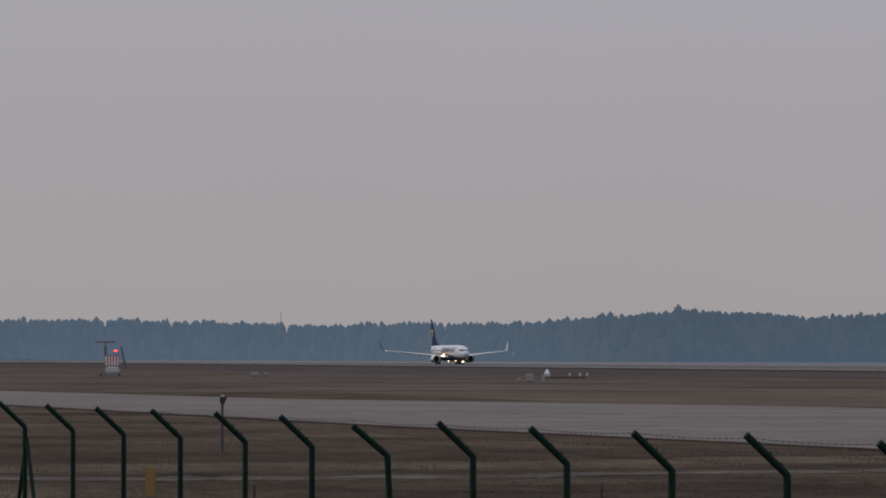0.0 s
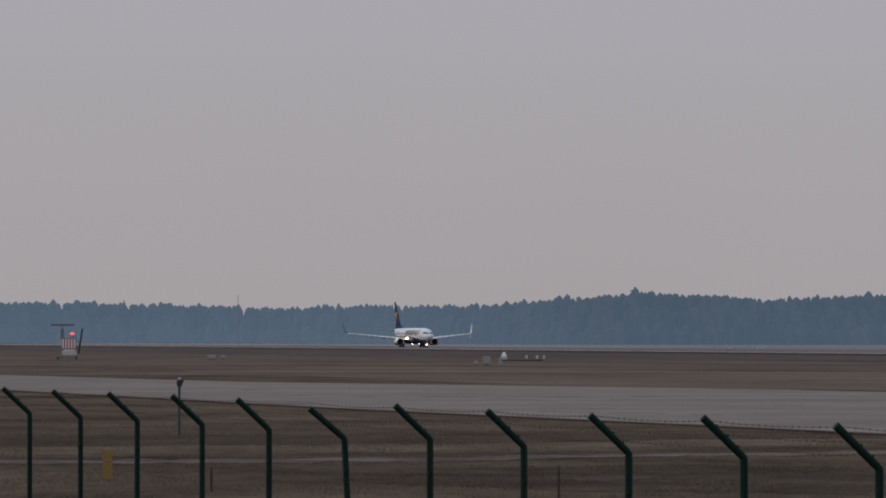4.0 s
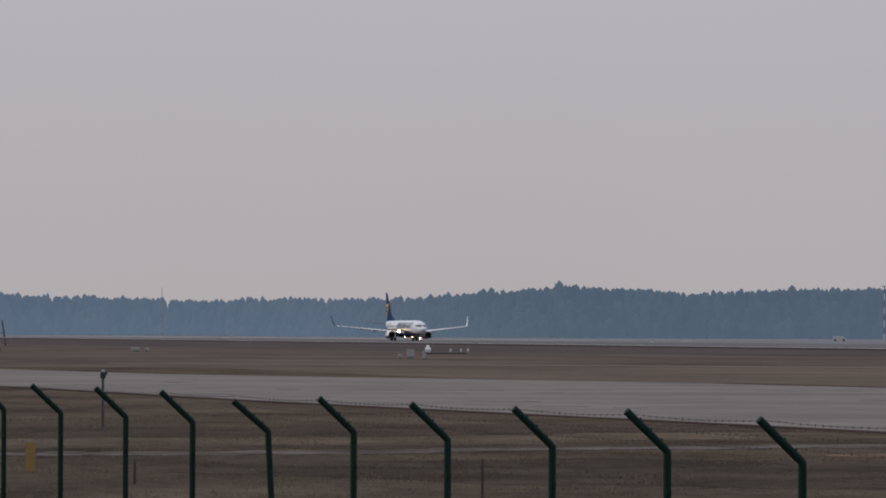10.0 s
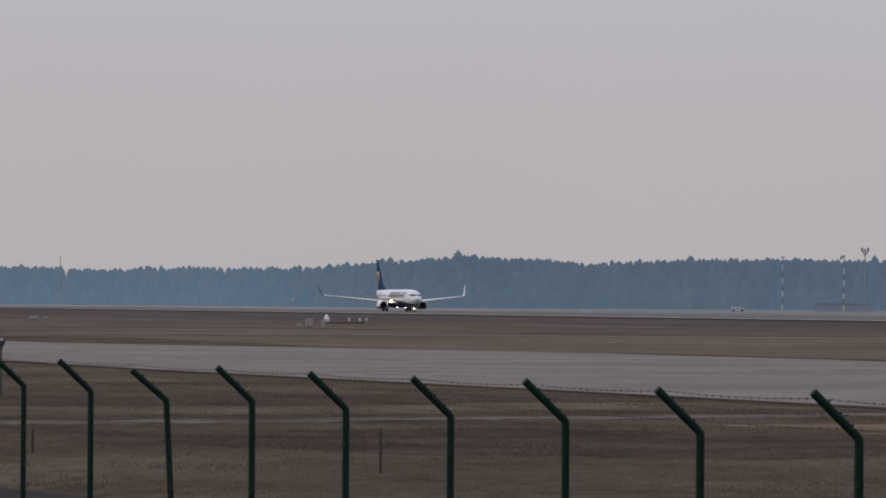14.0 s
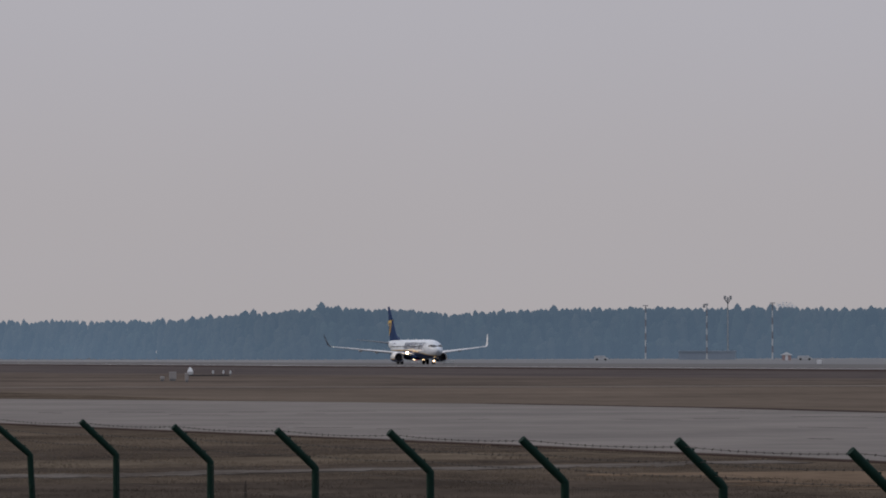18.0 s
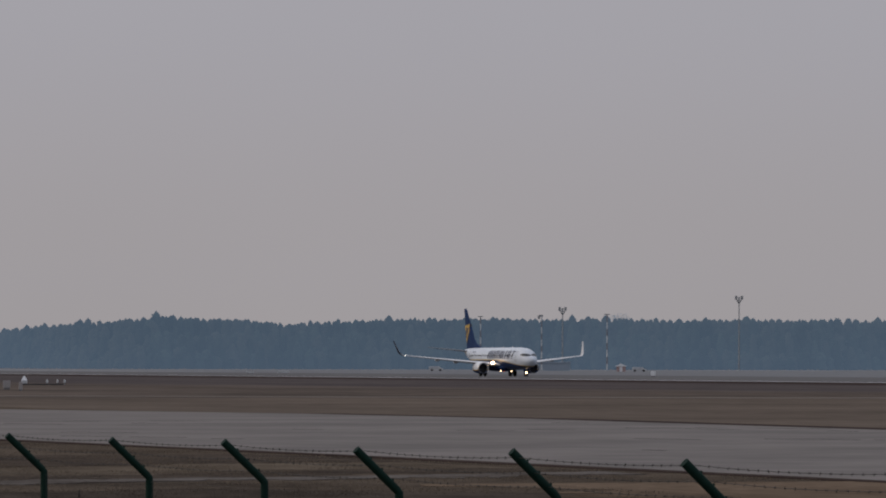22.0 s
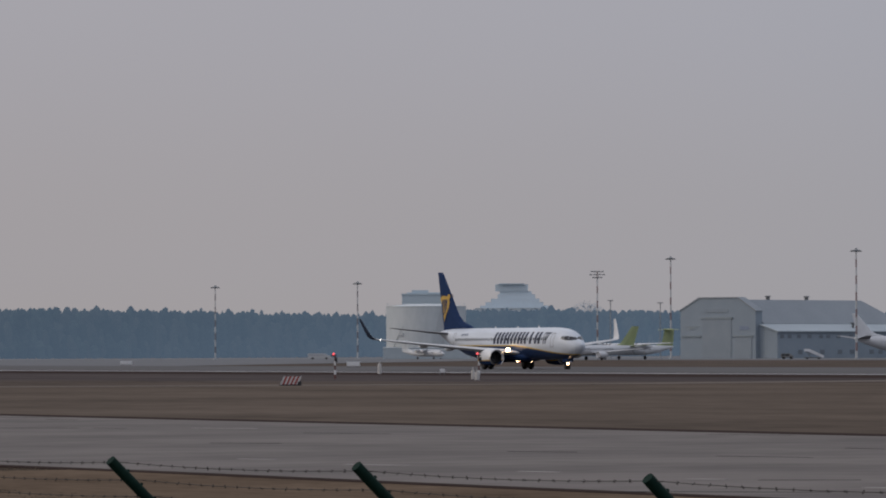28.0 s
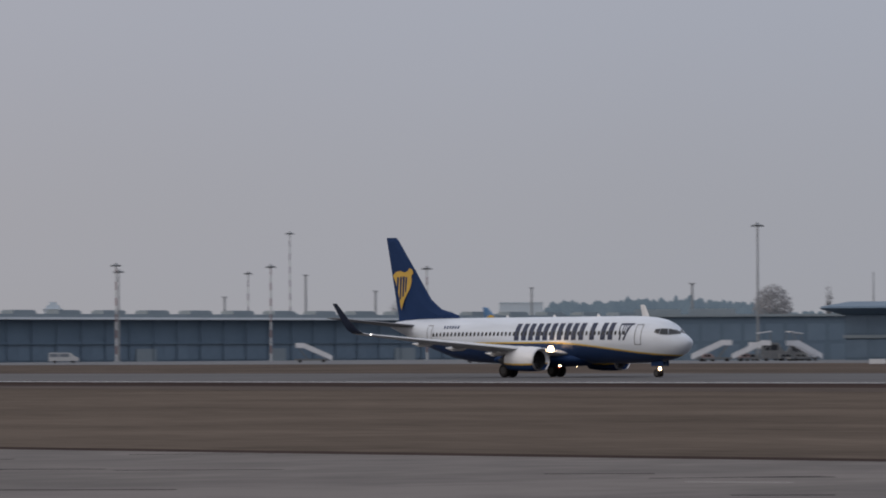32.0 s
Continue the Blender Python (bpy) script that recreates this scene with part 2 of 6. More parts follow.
# lime green greyed with haze in the base colour
lime_paint = surface("haze_dulled_lime_paint", (0.235, 0.28, 0.13), (0.285, 0.33, 0.16), 0.4, scale=0.5)
# dark panes far off, paled with the colour of haze
hazed_glass = surface("haze_pale_window", (0.30, 0.32, 0.36), (0.36, 0.38, 0.42), 0.4, scale=1.0)
bare_metal = surface("bare_metal", (0.42, 0.42, 0.43), (0.55, 0.55, 0.56), 0.3, 0.9, scale=1.0)
# dark metal and rubber are lifted slightly for haze
dark_metal = surface("dark_metal", (0.022, 0.023, 0.027), (0.040, 0.041, 0.046), 0.5, 0.3, scale=2.0)
rubber = surface("black_rubber", (0.016, 0.016, 0.018), (0.030, 0.029, 0.030), 0.8, scale=3.0)
window_dark = surface("dark_cabin_glass", (0.015, 0.018, 0.024), (0.03, 0.033, 0.04), 0.15, scale=2.0)
lamp_white = glow("landing_lamp", (1.0, 0.66, 0.36), 14)
lamp_tip = glow("wing_tip_lamp", (1.0, 0.95, 0.85), 5.0)
lamp_red = glow("red_lamp", (1.0, 0.10, 0.11), 1.1)
lamp_beacon = glow("red_beacon", (1.0, 0.07, 0.03), 1.2)
red_paint = surface("faded_red_paint", (0.28, 0.035, 0.03), (0.38, 0.06, 0.05), 0.6, scale=2.0)
mast_white = surface("mast_white_paint", (0.37, 0.39, 0.41), (0.44, 0.46, 0.48), 0.6, scale=1.0)
mast_red = surface("mast_red_paint", (0.165, 0.118, 0.125), (0.205, 0.150, 0.155), 0.6, scale=1.0)
# the mast red again, greyed and blued with painted haze
hazed_mast_red = surface("hazed_mast_red_paint", (0.125, 0.118, 0.136), (0.155, 0.145, 0.165), 0.6, scale=1.0)
mast_grey = surface("galvanised_mast", (0.11, 0.12, 0.13), (0.16, 0.17, 0.18), 0.6, scale=1.0)
tank_white = surface("tank_white_paint", (0.40, 0.445, 0.475), (0.49, 0.53, 0.56), 0.7, scale=0.16, stretch=(1, 1, 0.25), fine=6, edge=0.14)
emblem_blue = surface("faded_blue_emblem", (0.17, 0.21, 0.29), (0.20, 0.245, 0.33), 0.7, scale=0.5)
# dark panes lifted to grey-blue by painted haze
hazed_glass_dark = surface("haze_blue_window", (0.12, 0.145, 0.175), (0.15, 0.175, 0.21), 0.4, scale=0.5)
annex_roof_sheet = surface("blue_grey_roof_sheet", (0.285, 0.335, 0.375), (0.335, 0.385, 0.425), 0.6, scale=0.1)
tank_shade = surface("greyer_tank_paint", (0.375, 0.41, 0.44), (0.425, 0.46, 0.49), 0.7, scale=0.15, stretch=(1, 1, 0.3))
# hangar wall, roof and door colours blued to paint in some haze
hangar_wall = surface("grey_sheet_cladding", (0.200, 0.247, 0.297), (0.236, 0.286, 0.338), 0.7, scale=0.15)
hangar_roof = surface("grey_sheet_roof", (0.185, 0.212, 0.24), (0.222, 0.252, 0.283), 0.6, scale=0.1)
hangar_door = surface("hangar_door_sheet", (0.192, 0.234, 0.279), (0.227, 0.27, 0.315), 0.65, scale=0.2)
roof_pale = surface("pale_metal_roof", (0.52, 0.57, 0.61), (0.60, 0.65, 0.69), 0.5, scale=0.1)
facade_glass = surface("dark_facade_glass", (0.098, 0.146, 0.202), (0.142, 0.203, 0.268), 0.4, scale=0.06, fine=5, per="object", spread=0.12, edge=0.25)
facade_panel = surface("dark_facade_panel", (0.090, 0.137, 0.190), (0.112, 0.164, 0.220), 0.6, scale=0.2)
# roof grey lightened and blued for haze
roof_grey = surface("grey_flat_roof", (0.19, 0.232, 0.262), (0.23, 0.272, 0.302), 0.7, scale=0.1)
# the haze_ colours hold the haze of distance in their base colour
haze_wall = surface("haze_tinted_pale_concrete", (0.70, 0.76, 0.80), (0.76, 0.82, 0.86), 0.9, scale=0.05)
haze_dark = surface("haze_tinted_grey_concrete", (0.33, 0.39, 0.44), (0.40, 0.46, 0.51), 0.9, scale=0.05)
tan_grass = surface("tan_matted_grass", (0.058, 0.047, 0.037), (0.130, 0.106, 0.082), 0.95, scale=0.3, fine=9, edge=0.13)
bleached_grass = surface("bleached_dry_grass", (0.076, 0.0565, 0.042), (0.152, 0.114, 0.084), 0.95, scale=0.22, stretch=(0.6, 1.2, 1), fine=11, edge=0.16)
dark_grass = surface("dark_damp_grass", (0.030, 0.025, 0.022), (0.079, 0.064, 0.053), 0.95, scale=0.35, fine=9, edge=0.14)
dull_yellow = surface("faded_yellow_plastic", (0.21, 0.135, 0.04), (0.27, 0.175, 0.055), 0.7, scale=3.0)
# concrete paled and blued to paint in haze
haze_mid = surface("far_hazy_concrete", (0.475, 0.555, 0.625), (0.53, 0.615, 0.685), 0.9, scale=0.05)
hut_pink = surface("faded_red_boards", (0.28, 0.20, 0.20), (0.34, 0.25, 0.245), 0.7, scale=1.0)
pole_dark = surface("dark_pole_paint", (0.075, 0.030, 0.030), (0.11, 0.045, 0.042), 0.6, scale=2.0)
# blue-grey with haze mixed into the colour
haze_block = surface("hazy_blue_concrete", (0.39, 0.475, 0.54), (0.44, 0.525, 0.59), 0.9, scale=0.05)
bare_twigs = surface("grey_bare_twigs", (0.31, 0.313, 0.328), (0.385, 0.386, 0.40), 0.95, scale=0.3, leafy=True)
# wall colour blended towards the hazy woods behind
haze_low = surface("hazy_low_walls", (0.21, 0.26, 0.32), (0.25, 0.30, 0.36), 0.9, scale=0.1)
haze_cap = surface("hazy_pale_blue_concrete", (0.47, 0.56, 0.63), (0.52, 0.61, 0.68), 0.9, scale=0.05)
# hall roof paled further, haze painted into its colour
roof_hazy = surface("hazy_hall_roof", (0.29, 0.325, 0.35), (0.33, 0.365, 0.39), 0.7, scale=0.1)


# ---- building blocks ----
def bearing(deg, d, z=0.0):
    deg = 0.998 * deg + 0.3576
    return Vector((d * math.cos(radians(deg)), d * math.sin(radians(deg)), z))


def mesh_from(bm, name, materials, smooth=False):
    me = bpy.data.meshes.new(name)
    bmesh.ops.recalc_face_normals(bm, faces=bm.faces)
    bm.to_mesh(me)
    bm.free()
    for m in materials if isinstance(materials, (list, tuple)) else [materials]:
        me.materials.append(m)
    if smooth:
        me.polygons.foreach_set("use_smooth", [True] * len(me.polygons))
        me.set_sharp_from_angle(angle=radians(40))
    return me


def part(name, bm, material, parent=None, label="", smooth=False):
    ob = new(name, mesh_from(bm, name, material, smooth))
    ob.parent = parent
    if label:
        ob["label"] = label
    return ob


def share(name, me, m, parent, label=""):
    ob = new(name, me)
    ob.parent = parent
    ob.matrix_basis = m
    if label:
        ob["label"] = label
    return ob


def thing(name, m, label, category, group="", kind=""):
    ob = new(name)
    ob.matrix_world = m
    return tagged(ob, label, category, group, kind)


def box(bm, x0, x1, y0, y1, z0, z1, mi=0, m=None):
    vs = [bm.verts.new((x, y, z)) for x in (x0, x1) for y in (y0, y1) for z in (z0, z1)]
    fs = [(0, 1, 3, 2), (4, 6, 7, 5), (0, 4, 5, 1), (2, 3, 7, 6), (0, 2, 6, 4), (1, 5, 7, 3)]
    for f in fs:
        bm.faces.new([vs[i] for i in f]).material_index = mi
    if m is not None:
        for v in vs:
            v.co = m @ v.co
    return bm


def boxes(*rows):
    bm = bmesh.new()
    for r in rows:
        box(bm, *r)
    return bm


def rings(bm, loops, caps=True, closed=True, mi=0):
    """Skin between loops of points with the same count."""
    made = [[bm.verts.new(p) for p in lp] for lp in loops]
    k = len(made[0])
    for a, b in zip(made, made[1:]):
        for i in range(k if closed else k - 1):
            bm.faces.new((a[i], a[(i + 1) % k], b[(i + 1) % k], b[i])).material_index = mi
    if caps:
        for lp in (made[0], made[-1]):
            bm.faces.new(lp).material_index = mi
    return bm


def circle(c, r, u, v, k=12):
    c, u, v = Vector(c), Vector(u), Vector(v)
    return [c + r * (math.cos(i * math.tau / k) * u + math.sin(i * math.tau / k) * v) for i in range(k)]


def rod(bm, a, b, r0, r1=None, k=8, mi=0):
    a, b = Vector(a), Vector(b)
    d = (b - a).normalized()
    u = d.orthogonal().normalized()
    v = d.cross(u)
    return rings(bm, [circle(a, r0, u, v, k), circle(b, r0 if r1 is None else r1, u, v, k)], mi=mi)


def tube(bm, pts, r, k=8, mi=0):
    pts = [Vector(p) for p in pts]
    loops = []
    for i, p in enumerate(pts):
        d = (pts[min(i + 1, len(pts) - 1)] - pts[max(i - 1, 0)]).normalized()
        u = d.cross(Vector((0.123, 0.9, 0.31))).normalized()
        loops.append(circle(p, r, u, d.cross(u), k))
    return rings(bm, loops, mi=mi)


def prism(bm, outline, z0, z1, mi=0):
    """An upright prism over a plan outline."""
    return rings(bm, [[Vector((x, y, z0)) for x, y in outline], [Vector((x, y, z1)) for x, y in outline]], mi=mi)


def slab(name, outline, z0, z1, material, label, category):
    ob = new(name, mesh_from(prism(bmesh.new(), outline, z0, z1), name, material))
    return tagged(ob, label, category, kind="structure")


# ---- ground ----
FENCE_A, FENCE_STEP = Vector((-56.972, 7.879, 0)), Vector((2.49047, 0.21809, 0))
FENCE_OUT = Vector((0.0872, -0.9962, 0))


def ground_height(x, y):
    off = y - (7.879 + (x + 56.972) * 0.08757)
    k = min(max((off - 0.8) / 4.5, 0.0), 1.0)
    return -0.70 * (1 - k * k * (3 - 2 * k))


def build_ground():
    xs = sorted({*np.linspace(-4400, 4400, 45), *np.linspace(-300, 100, 101), -312.0})
    ys = sorted({*np.linspace(-4400, 4400, 45), *np.linspace(-20, 60, 81)})
    verts = [(x, y, ground_height(x, y) - 0.02) for y in ys for x in xs]
    k = len(xs)
    faces, near = [], []
    for j in range(len(ys) - 1):
        for i in range(k - 1):
            faces.append((j * k + i, j * k + i + 1, (j + 1) * k + i + 1, (j + 1) * k + i))
            near.append(1 if ys[j] < 60 and -400 < xs[i] < 200 else 2 if -313 < xs[i] < 1000 and 60 <= ys[j] < 400 else 0)
    me = bpy.data.meshes.new("ground")
    me.from_pydata(verts, [], faces)
    me.materials.append(grass)
    me.materials.append(grass_near)
    me.materials.append(grass_mid)
    me.polygons.foreach_set("material_index", near)
    me.polygons.foreach_set("use_smooth", [True] * len(faces))
    tagged(new("ground", me), "flat airfield meadow of short brown winter grass", "ground", kind="structure")


build_ground()
slab("taxiway", [(-560, 14), (-317, 25.5), (-229, 29.4), (-156, 32.9), (-116, 36.5), (-86, 38.55), (-72, 38.95), (-30, 41), (60, 47), (60, 80.2), (-40, 75.2), (-69, 73.1), (-81, 71.9),
                 (-112, 69.35), (-156, 68.2), (-192, 67.6), (-214, 64.2), (-238, 55.5), (-255, 48), (-317, 40.7), (-560, 21)], -0.3, 0.012, concrete, "pale worn concrete taxiway between strips of dry grass", "taxiway")
slab("runway", [(-2600, 243), (900, 243), (900, 350), (-2600, 350)], -0.3, 0.014, asphalt, "long grey asphalt runway with worn shoulders", "runway")
slab("runway_verge", [(-2600, 219), (-900, 216), (900, 218), (900, 242.9), (-2600, 242.9)], -0.3, 0.006, verge_soil_edge_shade, "dark bare verge along the runway", "verge")


def damp_strip(name, shift, top, material, label, seed):
    """Damp, darker grass beside the runway; its near edge wanders."""
    rnd = random.Random(seed)
    at = ((-2600, 96), (-1300, 100), (-600, 110), (-430, 134), (-370, 146), (-322, 158), (-300, 186), (-250, 194), (-190, 197), (900, 200))
    near = [(x, float(np.interp(x, [a[0] for a in at], [a[1] for a in at])) + shift + rnd.uniform(-3.5, 3.5)) for x in range(-2600, 901, 9)]
    slab(name, near + [(900, 217.9), (-900, 215.9), (-2600, 218.9)], -0.3, top, material, label, "grass strip")


damp_strip("damp_grass", 0.0, 0.001, half_damp_grass, "short grass that turns damp towards the runway", 4)
damp_strip("damp_grass", 19.0, 0.005, damp_grass, "dark damp grass along the runway verge", 6)
slab("runway_edge_line", [(-2600, 246.5), (900, 246.5), (900, 248.0), (-2600, 248.0)], 0.0, 0.022, fresh_paint, "worn white edge line along the asphalt runway", "road marking")
# the west part, outlined to the camera's view, paints hazy grass grey
slab("apron", [(-2600, 351), (-780, 351), (-1180, 630), (1200, 660), (1200, 1500), (-2600, 1500)], -0.3, 0.013, apron_concrete, "broad grey concrete apron, its west part standing in for haze", "apron")
slab("woodside_strip", [*[tuple(bearing(a, 1940)[:2]) for a in range(186, 149, -1)], *[tuple(bearing(a, 1800)[:2]) for a in range(150, 187)]], -0.3, 0.020, pale_strip, "pale bare strip along the foot of the woods", "strip")
slab("far_taxiway", [(-2600, 353), (-1330, 353), (-1330, 384), (-2600, 384)], -0.3, 0.027, pale_strip, "pale concrete taxiway beyond the runway", "taxiway")
slab("grass_track", [(-338, 60), (-303, 140), (-300, 172), (-312, 215), (-318, 218), (-322, 215), (-308, 172), (-311, 140), (-344, 60)], -0.3, 0.010, pale_track, "pale worn track across the dry grass", "track")
slab("service_road", [(-120, 0.5), (-66, 5.9), (-50, 8.8), (-36, 11), (-36, 13.6), (-50, 11.6), (-58.5, 10.2), (-66, 9.2), (-120, 3.2)], -0.4, 0.010, dark_asphalt, "narrow dark asphalt perimeter road", "road")


NEAR_EDGE = ((-317, 25.5), (-229, 29.4), (-156, 32.9), (-116, 36.5), (-86, 38.55), (-72, 38.95), (-30, 41), (60, 47))
FAR_EDGE = ((60, 80.2), (-40, 75.2), (-69, 73.1), (-81, 71.9), (-112, 69.35), (-156, 68.2), (-192, 67.6), (-214, 64.2))
# dark strips lay the shadow at the concrete's edges as colour
slab("taxiway_border", [*NEAR_EDGE, *[(x, y - 0.55) for x, y in reversed(NEAR_EDGE)]], -0.3, 0.006, verge_soil_edge_shade, "dark strip painted in for the shaded concrete edge", "verge")
slab("taxiway_border", [*FAR_EDGE, *[(x, y + 2.2) for x, y in reversed(FAR_EDGE)]], -0.3, 0.006, verge_soil_edge_shade, "dark strip painted in for the shaded concrete edge", "verge")


def taxiway_marks():
    rng = random.Random(8)
    bm = bmesh.new()
    for x, y, ln in ((-94.4, 44.3, 1.0), (-88.3, 44.05, 1.6), (-68.7, 43.4, 0.7), (-66.9, 43.5, 1.3), (-133.5, 61.6, 2.4), (-81.5, 44.0, 0.9), (-75.0, 43.8, 0.8), (-59.5, 60.2, 1.9)):
        box(bm, -ln / 2, ln / 2, -0.09, 0.09, 0.0, 0.018, 0, pose(x, y, 0, 0, 0, 25))
    ob = new("taxiway_marking", mesh_from(bm, "taxiway_marking", line_paint))
    tagged(ob, "worn remains of a painted line on concrete", "road marking", kind="structure")
    bm = bmesh.new()
    for x, y, ln in ((-65.7, 62.9, 2.0), (-61.2, 63.2, 1.6), (-77, 59.0, 2.2), (-64.8, 50.4, 3.0), (-53.7, 55.3, 1.6)):
        box(bm, -ln / 2, ln / 2, -0.12, 0.12, 0.0, 0.016, 0, pose(x, y, 0, 0, 0, 42))
    for _ in range(60):
        x = rng.uniform(-230, -45)
        y = rng.uniform(38 + (x + 90) * 0.05, 70 + (x + 90) * 0.02)
        if x < -190 and y > 45:
            continue
        ln = rng.uniform(0.8, 3.4)
        box(bm, -ln / 2, ln / 2, -0.07, 0.07, 0.0, 0.016, 0, pose(x, y, 0, 0, 0, rng.uniform(5, 65)))
    ob = new("taxiway_cracks", mesh_from(bm, "taxiway_cracks", dark_asphalt))
    tagged(ob, "dark tarred cracks in the worn concrete", "cracks", kind="stuff")


taxiway_marks()


def meadow_strip(near, far, top, material, label, seed, name="meadow_strip"):
    """A strip of matted grass that runs beside the dirt track, with a wandering edge."""
    rnd = random.Random(seed)
    ys = [7 + 0.4 * i for i in range(78)]

    def edge(off):
        return [(float(np.interp(y, (2, 14, 23, 30, 40), (-90.7, -89.9, -92.0, -95.0, -98.5))) - off + rnd.uniform(-0.45, 0.45) + 0.4 * math.sin(y * 1.7 + 2 * seed) + 0.5 * math.sin(y * 0.5 + seed), y) for y in ys]

    pts = [p for p in edge(near) + edge(far)[::-1] if p[1] < 29.4 + (p[0] + 229) * 0.0600 - 0.8]
    slab(name, pts, -0.3, top, material, label, "track" if name == "dirt_track" else "grass strip")


meadow_strip(2.1, 5.2, -0.014, dark_grass, "dark damp strip of matted grass", 1)
meadow_strip(6.2, 12.5, -0.014, tan_grass, "tan strip of dry matted grass", 2)
meadow_strip(13.5, 24.0, -0.014, dark_grass, "dark damp strip of matted grass", 3)


def straw_verge():
    """Dry bleached grass between the damp hollow and the taxiway, with a ragged inner edge."""
    rnd = random.Random(12)
    xs = [-89 + 0.5 * i for i in range(99)]
    outer = [(x, float(np.interp(x, [p[0] for p in NEAR_EDGE], [p[1] for p in NEAR_EDGE])) - 0.45) for x in xs]
    inner = [(x, y - 8.2 + rnd.uniform(-0.6, 0.6) + 0.7 * math.sin(x * 0.8) + 0.5 * math.sin(x * 2.3)) for x, y in outer]
    slab("straw_verge", outer[::-1] + inner, -0.3, -0.009, bleached_grass, "bleached dry grass along the taxiway", "grass strip")


straw_verge()


def dark_patch():
    """A damp hollow with a ragged outline on the near side of the dirt track."""
    rnd = random.Random(12)
    pts = []
    for i in range(90):
        a = i * math.tau / 90
        q = 1 + 0.10 * math.sin(3 * a + 1) + 0.07 * math.sin(7 * a) + rnd.uniform(-0.05, 0.05)
        pts.append((-78.5 + 8.2 * q * math.cos(a), 22.3 + 6.6 * q * math.sin(a)))
    slab("damp_hollow", pts, -0.3, -0.014, dark_grass, "dark damp hollow in the dry meadow", "grass patch")


dark_patch()
meadow_strip(-1.1, 1.3, -0.006, dirt_path, "pale bare dirt track across the dry grass", 5, "dirt_track")


# ---- perimeter fence ----
def fence_post_mesh():
    bm = bmesh.new()
    tip, elbow = FENCE_OUT * 0.315 + Vector((0, 0, 1.68)), Vector((0, 0, 1.39))
    mid = elbow + (tip - elbow) * 0.06
    tube(bm, [(0, 0, -0.9), (0, 0, 0.3), (0, 0, 1.33), (0, 0, 1.385), tuple(mid), tuple(tip)], 0.0295, 10)
    arm = (tip - elbow).normalized()
    side = arm.cross(FENCE_STEP.normalized()).normalized()
    side = side if side.z > 0 else -side
    for s in (0.09, 0.20, 0.31):
        p = elbow + arm * s
        rod(bm, p + side * 0.02, p + side * 0.038, 0.012, 0.008, k=6)
    for z in (-0.4, 0.1, 0.6, 1.1):
        box(bm, 0.02, 0.042, -0.018, 0.018, z - 0.02, z + 0.02)
    return mesh_from(bm, "fence_post", green_paint, True)


def barbed_wire_mesh():
    """One bay of wire between two posts: two twisted strands that sag a little, with a barb every 12 cm."""
    bm = bmesh.new()
    n = 20
    pts = [FENCE_STEP * (i / n) + Vector((0, 0, -0.018 * (1 - (2 * i / n - 1) ** 2))) for i in range(n + 1)]
    tube(bm, pts, 0.0019, 5)
    rnd = random.Random(4)
    for i in range(20):
        p = FENCE_STEP * ((i + 0.5) / 20) + Vector((0, 0, -0.018 * (1 - (2 * (i + 0.5) / 20 - 1) ** 2)))
        for _ in range(2):
            d = Vector((rnd.uniform(-0.4, 0.4), rnd.uniform(-1, 1), rnd.uniform(-1, 1))).normalized() * 0.0095
            rod(bm, p - d, p + d, 0.0018, 0.0018, 4)
        rod(bm, p - FENCE_STEP * 0.003, p + FENCE_STEP * 0.003, 0.0028, k=5)
    return mesh_from(bm, "barbed_wire", rusty_wire)


def mesh_panel_mesh():
    bm = bmesh.new()
    u = FENCE_STEP.normalized()
    for i in range(1, 50):
        p = u * (2.5 * i / 50)
        rod(bm, p + Vector((0, 0, -0.68)), p + Vector((0, 0, 1.34)), 0.0007, k=3)
    for z in np.linspace(-0.65, 1.33, 11):
        rod(bm, Vector((0, 0, z)), FENCE_STEP + Vector((0, 0, z)), 0.0007, k=3)
    return mesh_from(bm, "mesh_panel", mesh_wire)


# shifts, drops and leans of single posts, set to fit the camera's view
NUDGE = {-2: 0.021, -1: 0.021, 0: 0.018, 1: 0.032, 2: 0.032, 3: 0.002, 4: 0.017, 5: -0.058, 6: -0.0, 7: -0.003, 8: 0.003, 9: 0.028, 10: 0.036, 11: 0.013, 12: 0.036, 13: 0.035, 14: 0.021, 15: 0.002, 16: 0.091, 17: 0.008, 18: 0.007, 19: 0.006}
DROP = {0: -0.013, 1: -0.019, 2: -0.018, 3: -0.017, 4: -0.022, 5: -0.057, 6: -0.017, 7: -0.028, 8: -0.027, 9: -0.005, 10: -0.021, 11: 0.007, 12: -0.013, 15: -0.018, 16: -0.024}
LEAN = {5: 3.1, 9: 0.2}


